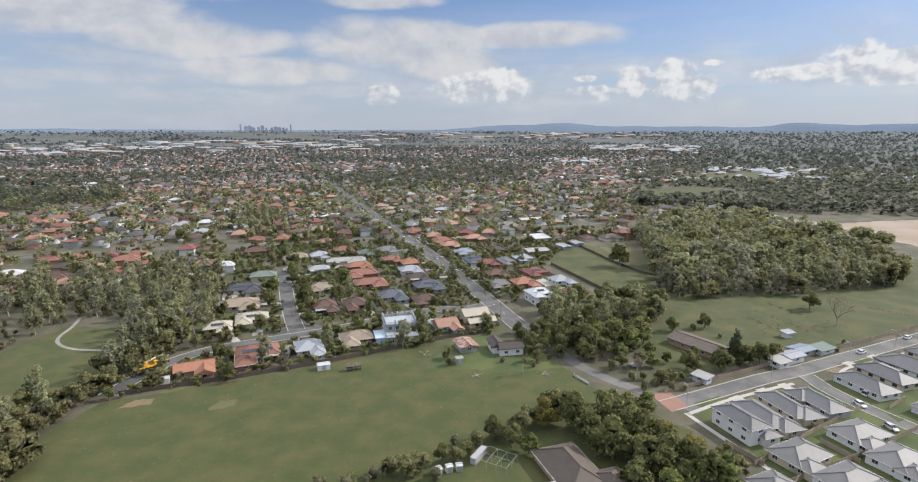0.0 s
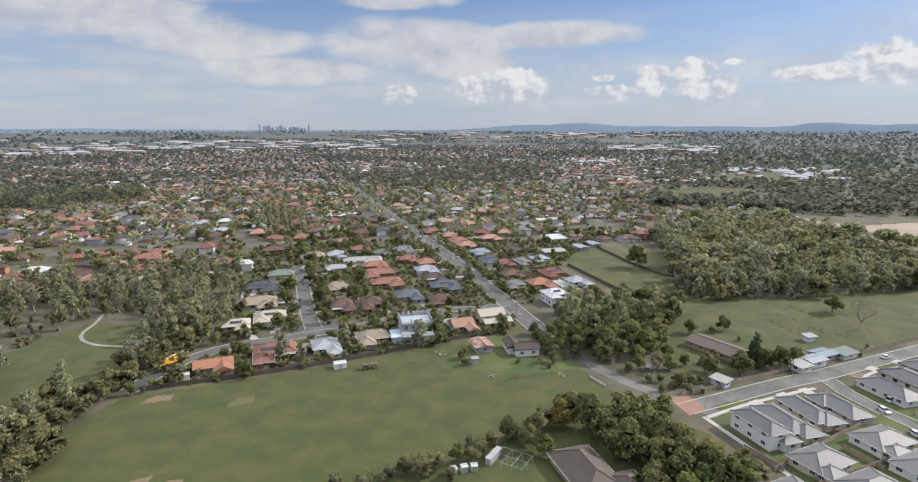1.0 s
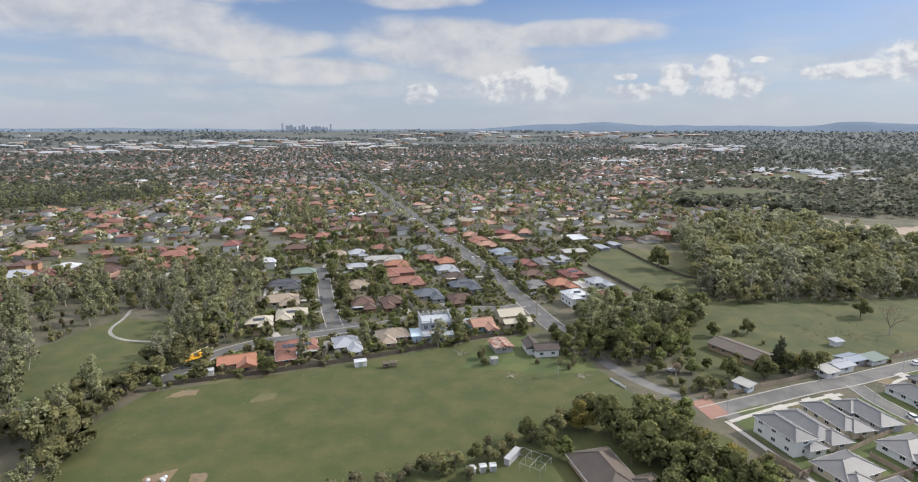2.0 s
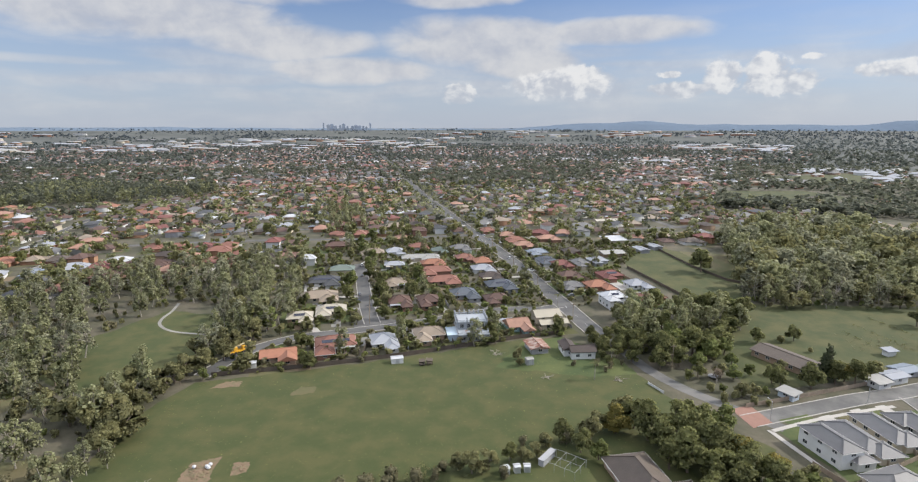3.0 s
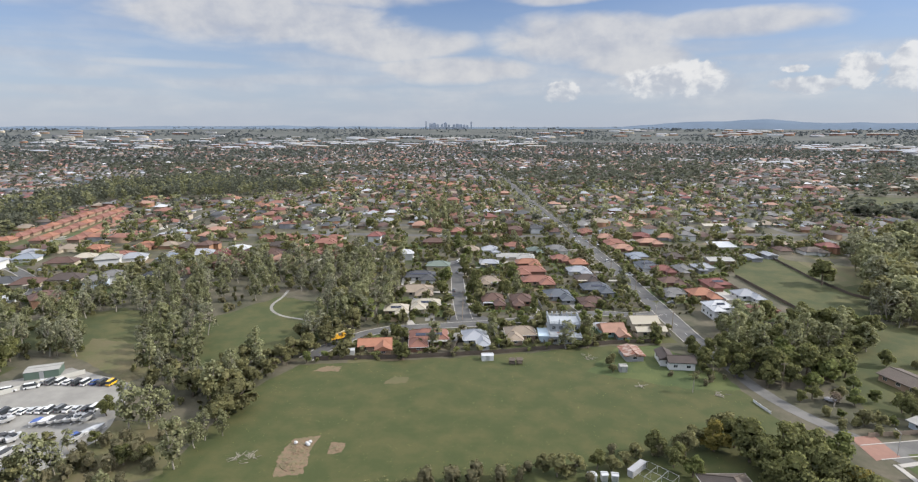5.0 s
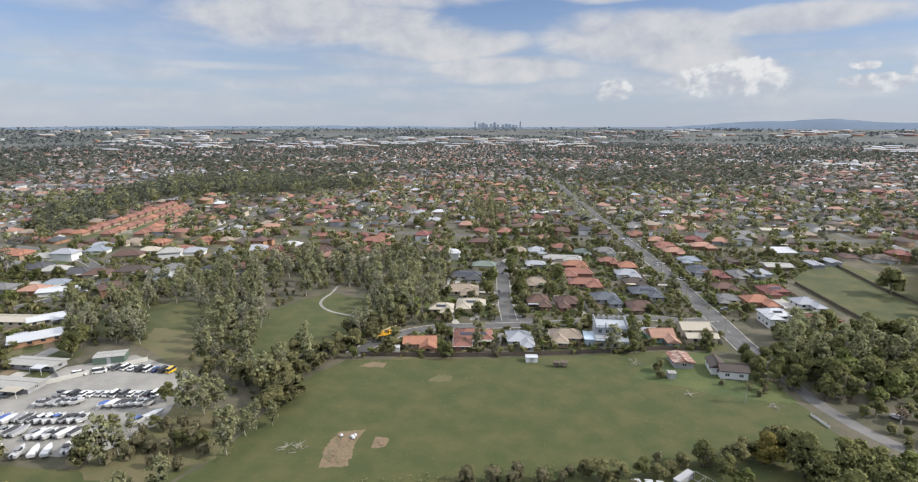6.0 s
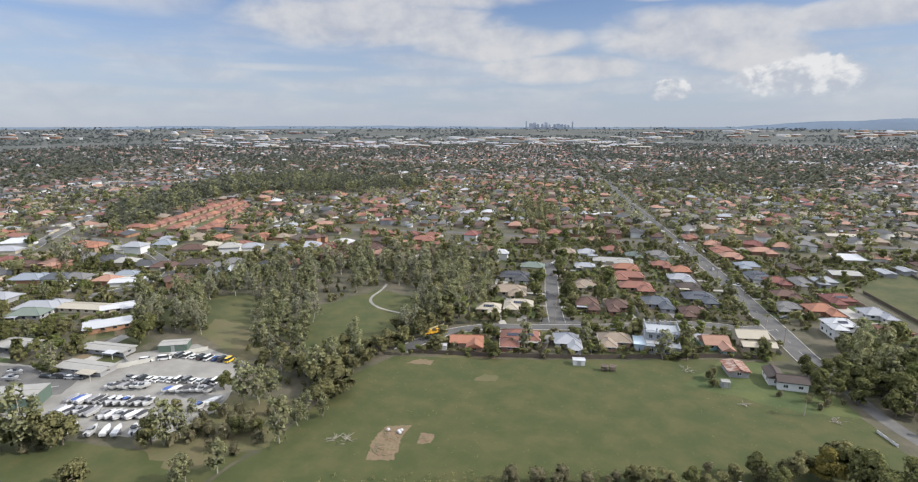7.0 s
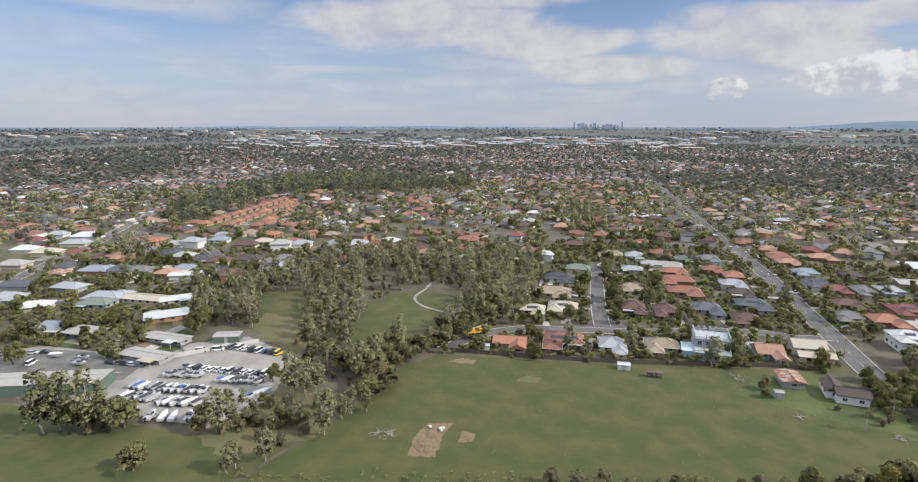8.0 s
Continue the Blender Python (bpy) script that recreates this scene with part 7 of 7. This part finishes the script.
fence([(93.6, 434.4), (106.8, 373.2), (118.2, 340.8), (127.2, 333.6)], 1.5, TIMBER, "dark fence across the oval", 3.0)
for pts in ([(81.1, 135.8), (109.2, 153.6), (132, 166.8)], [(84, 127), (115.2, 141.2), (139.2, 153.5)], [(98.4, 148.8), (100.8, 165.6)], [(109.2, 154.8), (111.6, 170.4)], [(92.4, 132), (85.2, 126)], [(83.4, 135.6), (78, 146.4)], [(106.2, 147), (110.4, 136.8)], [(141.6, 166.8), (151.2, 172.8)], [(139.2, 153.6), (148.8, 158.4), (156, 170.4)]):
    fence(pts, 1.6, PALE_TIMBER, "brown timber fence between estate yards")
fence([(-217.2, 120), (-205.2, 115.2), (-213.6, 103.2)], 1.8, mat("sheet_fence", (0.45, 0.44, 0.40), 0.7, 0.1), "pale sheet metal yard fence")
fence([(-211.2, 105.6), (-192, 140.4)], 1.8, mat("sheet_fence", (0.45, 0.44, 0.40)), "pale sheet metal yard fence")
for pts in ([(-74.4, 194.4), (-72, 213.6)], [(-66, 198), (-68.4, 217.2)], [(-49.2, 206.4), (-54, 228)], [(-34.2, 213.6), (-40.8, 230.4)], [(-15.6, 223.2), (-18, 238.8)], [(-2.4, 231), (-6, 249.6)]):
    fence(pts, 1.7, TIMBER, "dark timber side fence between gardens")
fence([(43.4, 192), (47.3, 185)], 0.9, WALLS["white"], "short white painted road rail", 1.6)


# drives and side fences of the gardens about the near houses
for i, (x, y, rot) in enumerate(LOTS):
    if not inside(x, y, HAND) or math.hypot(x, y) > 420:
        continue
    best = None
    for line, wide in ROADS:
        k = int(((line - (x, y)) ** 2).sum(1).argmin())
        gap = float(np.hypot(*(line[k] - (x, y)))) - wide / 2
        if best is None or gap < best[0]:
            best = (gap, Vector(line[k]))
    if 7 < best[0] < 34:
        way = (best[1] - Vector((x, y))).normalized()
        side = Vector((-way.y, way.x))
        a, b = Vector((x, y)) + way * 4.5 + side * 3.2, Vector((x, y)) + way * (best[0] + 0.2) + side * 3.2
        patch("driveway", [tuple(p) for p in (a - side * 1.5, a + side * 1.5, b + side * 1.7, b - side * 1.7)], 0.036, CONCRETE if i % 3 else GRAVEL, "pale concrete driveway from the street to a house", category="driveway")
    if math.hypot(x, y) < 345:
        c, s = math.cos(radians(rot)), math.sin(radians(rot))
        ends = [(x + 9.2 * c - q * s, y + 9.2 * s + q * c) for q in (-9.5, 9.5)]
        if all(road_gap(*p) > 1.0 and not any((p[0] - u) ** 2 + (p[1] - v) ** 2 < (w - 3.5) ** 2 for u, v, w in PLACED) and not inside(*p, FIELD_POLY) for p in ends):
            fence(ends, 1.7, (TIMBER, PALE_TIMBER, WALLS["grey"])[i % 3], ("dark timber", "pale timber", "grey sheet metal")[i % 3] + " side fence between gardens", 4.8)

# ---- poles ----
def power_pole(x, y, h=9.0, rot=0.0):
    t = empty("power_pole", x, y, 0, rot, "timber power pole with a cross arm", "pole")
    part("pole", Shape().tube((0, 0, -0.2), (0, 0, h), 0.16, 0.11, 8).mesh("pole", PALE_TIMBER), None, t)
    part("cross_arm", Shape().box(-1.2, -0.06, h - 0.75, 1.2, 0.06, h - 0.6).mesh("cross_arm", PALE_TIMBER), None, t)
    for sx in (-1.0, -0.4, 0.4, 1.0):
        part("insulator", Shape().turned(sx, 0, ((0.05, h - 0.6), (0.06, h - 0.5), (0.02, h - 0.42)), 6).mesh("insulator", CONCRETE), None, t)


def street_lamp(x, y, rot=0.0, h=7.0):
    t = empty("street_lamp", x, y, 0, rot, "grey steel street lamp on a curved arm", "lamp", "street lamps")
    part("pole", Shape().tube((0, 0, 0), (0, 0, h), 0.10, 0.06, 8).mesh("pole", STEEL), None, t)
    part("arm", Shape().tube((0, 0, h - 0.05), (0.8, 0, h + 0.3), 0.05, 0.045, 6).tube((0.8, 0, h + 0.3), (1.7, 0, h + 0.35), 0.045, 0.04, 6).mesh("arm", STEEL), None, t)
    part("lamp_head", loft([(1.5, 0.10, h + 0.27, 0.08, h + 0.37), (1.8, 0.16, h + 0.26, 0.12, h + 0.42), (2.2, 0.08, h + 0.3, 0.05, h + 0.36)]).mesh("lamp_head", STEEL), None, t)


for x, y, r in ((76.2, 169.6, 110), (113.4, 186.2, 110), (155.4, 205.8, 110), (183.8, 218.9, 110), (128.4, 180, 0)):
    street_lamp(x, y, r)
power_pole(55.2, 207.1, 9.5, 20)
for x, y in ((21, 255.6), (4.8, 314.4), (-10.8, 362.4), (-28.8, 414), (-52.8, 486), (-72, 552), (-93.6, 618), (-117.6, 690), (-79.2, 256.8), (-84, 283.2), (-100.8, 333.6), (-36, 266.4), (-74.4, 240)):
    power_pole(x, y, 9.0, 15)


# ---- small things ----
def shed(x, y, rot, w, d, h, wall, roof, label, pitch=12):
    t = empty("shed", x, y, 0, rot, label, "shed")
    part("wall", Shape().box(-w / 2, -d / 2, 0, w / 2, d / 2, h).mesh("wall", wall), None, t)
    part("roof", hip_roof(w, d, h, pitch, 0.15, "gable", 0.06).mesh("roof", [roof, roof]), None, t)
    part("door", Shape().box(-0.7, -d / 2 - 0.04, 0.02, 0.7, -d / 2 - 0.004, h - 0.15).mesh("door", STEEL), None, t)


shed(-218.9, 71.9, 38, 40, 11, 4.4, WALLS["green"], ROOFS["fibro"], "long green storage shed with a pale flat roof", 4)
shed(-205.4, 135.0, 38, 11, 6.5, 2.9, WALLS["green"], ROOFS["fibro"], "green metal shed beside the parked cars", 5)
shed(-51.1, 198.7, 22, 4.6, 3.0, 2.1, WALLS["white"], ROOFS["white"], "pale metal garden shed on the field edge")
shed(0.7, 203.8, 20, 2.8, 2.4, 2.4, WALLS["grey"], ROOFS["fibro"], "small weathered hut on the lawn")
shed(-106.8, 186.7, 24, 5.5, 3.0, 2.0, WALLS["white"], ROOFS["white"], "low white garden shed by the fence")
shed(-5.2, 132.4, 30, 1.8, 1.8, 1.8, WALLS["white"], ROOFS["white"], "small white shed under trees")
shed(-2.2, 133.4, 20, 1.6, 1.6, 1.9, WALLS["white"], ROOFS["white"], "small white shed under trees")
shed(0.5, 134.2, 10, 1.6, 1.6, 1.7, WALLS["white"], ROOFS["white"], "small white shed under trees")


def aviary(x, y, rot, w, d, h):
    """A netted garden enclosure of thin posts and rails."""
    t = empty("garden_enclosure", x, y, 0, rot, "netted garden enclosure of thin grey posts", "enclosure")
    xs, ys = [-w / 2 + w * i / 3 for i in range(4)], [-d / 2 + d * i / 2 for i in range(3)]
    for a in xs:
        for b in ys:
            part("post", Shape().tube((a, b, 0), (a, b, h), 0.05, 0.05, 5).mesh("post", STEEL), None, t)
    for a in xs:
        part("rail", Shape().tube((a, -d / 2, h), (a, d / 2, h), 0.04, 0.04, 5).mesh("rail", STEEL), None, t)
    for b in ys:
        part("rail", Shape().tube((-w / 2, b, h), (w / 2, b, h), 0.04, 0.04, 5).mesh("rail", STEEL), None, t)
    part("lean_to", Shape().box(-w / 2 - 2.0, -d / 2, 1.9, -w / 2 - 0.1, d / 2, 2.0).box(-w / 2 - 1.9, -d / 2 + 0.1, 0, -w / 2 - 0.3, d / 2 - 0.1, 1.9).mesh("lean_to", WALLS["grey"]), None, t)


aviary(10.8, 136.8, -30, 9, 7, 2.3)


def heap(name, x, y, r, h, material, label, category, n=26, seed=3):
    """A low uneven mound with clods on it."""
    rg = np.random.default_rng(seed)
    t = empty(name, x, y, 0, 0, label, category)
    vs, fs, m = [(0, 0, h)], [], 14
    for k, u in enumerate((0.4, 0.75, 1.0)):
        for i in range(m):
            a = 6.283 * i / m
            q = r * u * rg.uniform(0.8, 1.15)
            vs.append((q * math.cos(a), q * math.sin(a), h * (1 - u) * rg.uniform(0.6, 1.2) + 0.03))
    fs += [(0, 1 + i, 1 + (i + 1) % m) for i in range(m)]
    for k in range(2):
        a, b = 1 + k * m, 1 + (k + 1) * m
        fs += [(a + i, b + i, b + (i + 1) % m, a + (i + 1) % m) for i in range(m)]
    part("mound", mesh("mound", vs, fs, material), None, t)
    for i in range(n):
        a, u, s = rg.random() * 6.283, rg.random() ** 0.5, rg.uniform(0.12, 0.4)
        part("clod", shared("clod", lambda: Shape().turned(0, 0, ((0.7, -0.3), (1.0, 0.1), (0.6, 0.5), (0.1, 0.6)), 7).mesh("clod", DIRT)), None, t, m=pose(r * u * math.cos(a), r * u * math.sin(a), h * (1 - u) + 0.05, 0, 0, rg.random() * 360) @ Matrix.Diagonal((s, s * 1.3, s * 0.7, 1)))


heap("dirt_heap", -84.6, 114.6, 3.8, 0.7, DIRT, "low heap of dug brown dirt", "dirt heap", 34, 3)
heap("dirt_heap", -87, 121.8, 3.1, 0.5, DIRT, "low heap of dug brown dirt", "dirt heap", 24, 4)
heap("dirt_heap", -76.8, 125, 2.2, 0.4, DIRT, "small heap of dug brown dirt", "dirt heap", 16, 5)
for x, y in ((-89.2, 123.4), (-85.9, 124.1), (-85.1, 123.6), (-85.4, 125)):
    rb = empty("rubbish_bag", x, y, 0.3, RNG.random() * 360, "white dumped rubbish bag on the dirt", "rubbish bag", "rubbish bags")
    part("bag", Shape().turned(0, 0, ((0.4, 0), (0.6, 0.25), (0.45, 0.6), (0.12, 0.8)), 8).mesh("bag", HULL), None, rb)


def branch_pile(x, y, seed, n=14, r=2.2):
    rg = np.random.default_rng(seed)
    t = empty("branch_pile", x, y, 0.05, 0, "pile of fallen dry branches on the grass", "branches")
    for i in range(n):
        a, p, q = rg.random() * 6.283, Vector((rg.normal() * r * 0.4, rg.normal() * r * 0.4, 0.05)), rg.uniform(1.0, 2.6)
        part("branch", Shape().tube(p, p + Vector((math.cos(a) * q, math.sin(a) * q, rg.uniform(0.1, 0.9))), 0.09, 0.03, 5).mesh("branch", PALE_BARK), None, t)


branch_pile(-100.8, 112.2, 2)
branch_pile(-97.2, 114, 3)
branch_pile(-12.6, 212.4, 4, 18, 3)
branch_pile(33.6, 194.4, 5, 18, 2.6)
branch_pile(7.2, 192.6, 6, 10, 1.6)
branch_pile(-39.6, 202.2, 7, 10, 1.2)


def cubby(x, y, rot):
    """A small dark play frame: two open boxes on posts with a sloping lid."""
    t = empty("play_frame", x, y, 0, rot, "dark weathered timber play frame at the fence", "play frame")
    for sx in (-1.5, 1.5):
        for px in (-0.9, 0.9):
            for py in (-0.9, 0.9):
                part("post", shared("cubby_post", lambda: Shape().box(-0.07, -0.07, 0, 0.07, 0.07, 2.0).mesh("post", TIMBER)), None, t, m=pose(sx + px, py, 0))
        part("deck", shared("cubby_deck", lambda: Shape().box(-1.0, -1.0, 0.6, 1.0, 1.0, 0.72).box(-1.0, 0.86, 0.72, 1.0, 0.94, 1.5).mesh("deck", TIMBER)), None, t, m=pose(sx, 0, 0))
        part("lid", shared("cubby_lid", lambda: Shape().box(-1.15, -1.15, 0, 1.15, 1.15, 0.08).mesh("lid", TIMBER)), None, t, m=pose(sx, 0, 2.02, 9))


cubby(-39.4, 197.8, 22)


def round_pool(x, y):
    t = empty("trampoline", x, y, 0, 0, "round garden trampoline with pale rim", "trampoline")
    part("mat", Shape().turned(0, 0, ((1.9, 0.72), (1.9, 0.80)), 20).mesh("mat", COVER["grey"]), None, t)
    for i in range(6):
        a = i * 1.047
        part("leg", Shape().tube((1.8 * math.cos(a), 1.8 * math.sin(a), 0), (1.8 * math.cos(a), 1.8 * math.sin(a), 0.74), 0.04, 0.04, 5).mesh("leg", STEEL), None, t)


round_pool(68.4, 200.4)
# garden rows in the paddock
for (ax, ay), (bx, by) in (((141.6, 256.8), (147.6, 230.4)), ((151.2, 266.4), (158.4, 237.6)), ((163.2, 278.4), (169.2, 256.8)), ((206.4, 273.6), (223.2, 256.8)), ((192, 235.2), (204, 228))):
    spots = [(ax + (bx - ax) * k / 14 + rv.uniform(-0.8, 0.8), ay + (by - ay) * k / 14 + rv.uniform(-0.8, 0.8), rv.uniform(0.6, 1.3), 1.5) for k in range(15)]
    massed("garden_row", spots, variants_of("shrub", 40, 0.5, 3), LEAVES["fig"], "low row of weeds and old garden beds", "plants")
massed("weed_bed", [(rv.uniform(134, 180), rv.uniform(233, 254), rv.uniform(0.3, 0.8), 2.0) for i in range(90)], variants_of("shrub", 24, 0.5, 3), LEAVES["brush"], "scattered weeds in the paddock", "plants")
# rough weeds at the near edge of the field
edge = []
while len(edge) < 900:
    x, y = rv.uniform(-120, -24), rv.uniform(66, 134)
    if 0 < (y - (101 + (x + 79) * 0.62)) + rv.gauss(0, 1.5) < 1 or (y < 101 + (x + 79) * 0.62 and rv.random() < 0.5):
        edge.append((x, y, rv.uniform(0.5, 1.3), 1.4))
massed("rough_weeds", edge, variants_of("shrub", 22, 0.6, 4), LEAVES["olive"], "rough weeds along the field edge", "weeds")
tufts = []
while len(tufts) < 1500:
    x, y = rv.uniform(-125, 46), rv.uniform(108, 234)
    if inside(x, y, FIELD_POLY):
        tufts.append((x, y, rv.uniform(0.12, 0.35), 1.6))
massed("grass_tufts", tufts, variants_of("shrub", 8, 0.9, 4), LEAVES["bright"], "taller grass tufts in the field", "grass")

# verges, drives and beds of the new estate
for pts, mt, label in (
    ([(79.2, 171.1), (90, 176.2), (93, 169.2), (85.2, 165.8)], LAWN, "small front lawn beside the estate street"),
    ([(94.3, 169.8), (98.4, 171.8), (96.7, 176.6), (92.6, 174.7)], CONCRETE, "pale concrete driveway"),
    ([(106.3, 175.2), (110.4, 176.9), (108.7, 182.4), (104.9, 180.7)], CONCRETE, "pale concrete driveway"),
    ([(115.9, 179.5), (119.5, 181.2), (118.3, 186), (114.7, 184.6)], CONCRETE, "pale concrete driveway"),
    ([(99.6, 172.8), (105, 175.2), (103.9, 178.8), (98.6, 176.4)], DRY, "bark garden bed beside the footpath"),
    ([(111.1, 177.6), (115.2, 179.3), (114, 183.1), (109.9, 181.4)], LAWN, "small front lawn beside the footpath"),
    ([(152.4, 198.7), (156.6, 200.6), (154.8, 205.2), (150.5, 203.3)], CONCRETE, "pale concrete driveway"),
    ([(166.8, 205.2), (171.1, 207.1), (169.2, 211.7), (165.1, 209.8)], CONCRETE, "pale concrete driveway"),
    ([(157.2, 201.6), (165.6, 205.2), (164.4, 208.8), (156, 205.2)], LAWN, "small front lawn beside the footpath"),
    ([(141.6, 192), (148.8, 196.2), (145.8, 200.4), (139.8, 196.8)], DIRT, "bare earth corner garden bed"),
    ([(125.4, 153.6), (128.4, 156), (128.4, 165.6), (125.4, 163.2)], LAWN, "narrow side lawn"),
    ([(138.2, 158.4), (142.8, 160.8), (141.6, 170.4), (138, 168)], LAWN, "narrow side lawn"),
    ([(85.8, 139.2), (90, 141.6), (91.8, 153.6), (88.8, 154.8)], LAWN, "narrow grass yard between estate houses"),
    ([(101.8, 148.8), (105.6, 151.2), (106.2, 157.2), (103.2, 157.2)], LAWN, "grass back yard"),
    ([(113.4, 153.6), (116.4, 156), (115.2, 162), (113.4, 160.8)], LAWN, "grass back yard"),
):
    patch("verge" if mt is not CONCRETE else "driveway", pts, 0.082, mt, label, 1.5, 0.12, 31, category="verge")
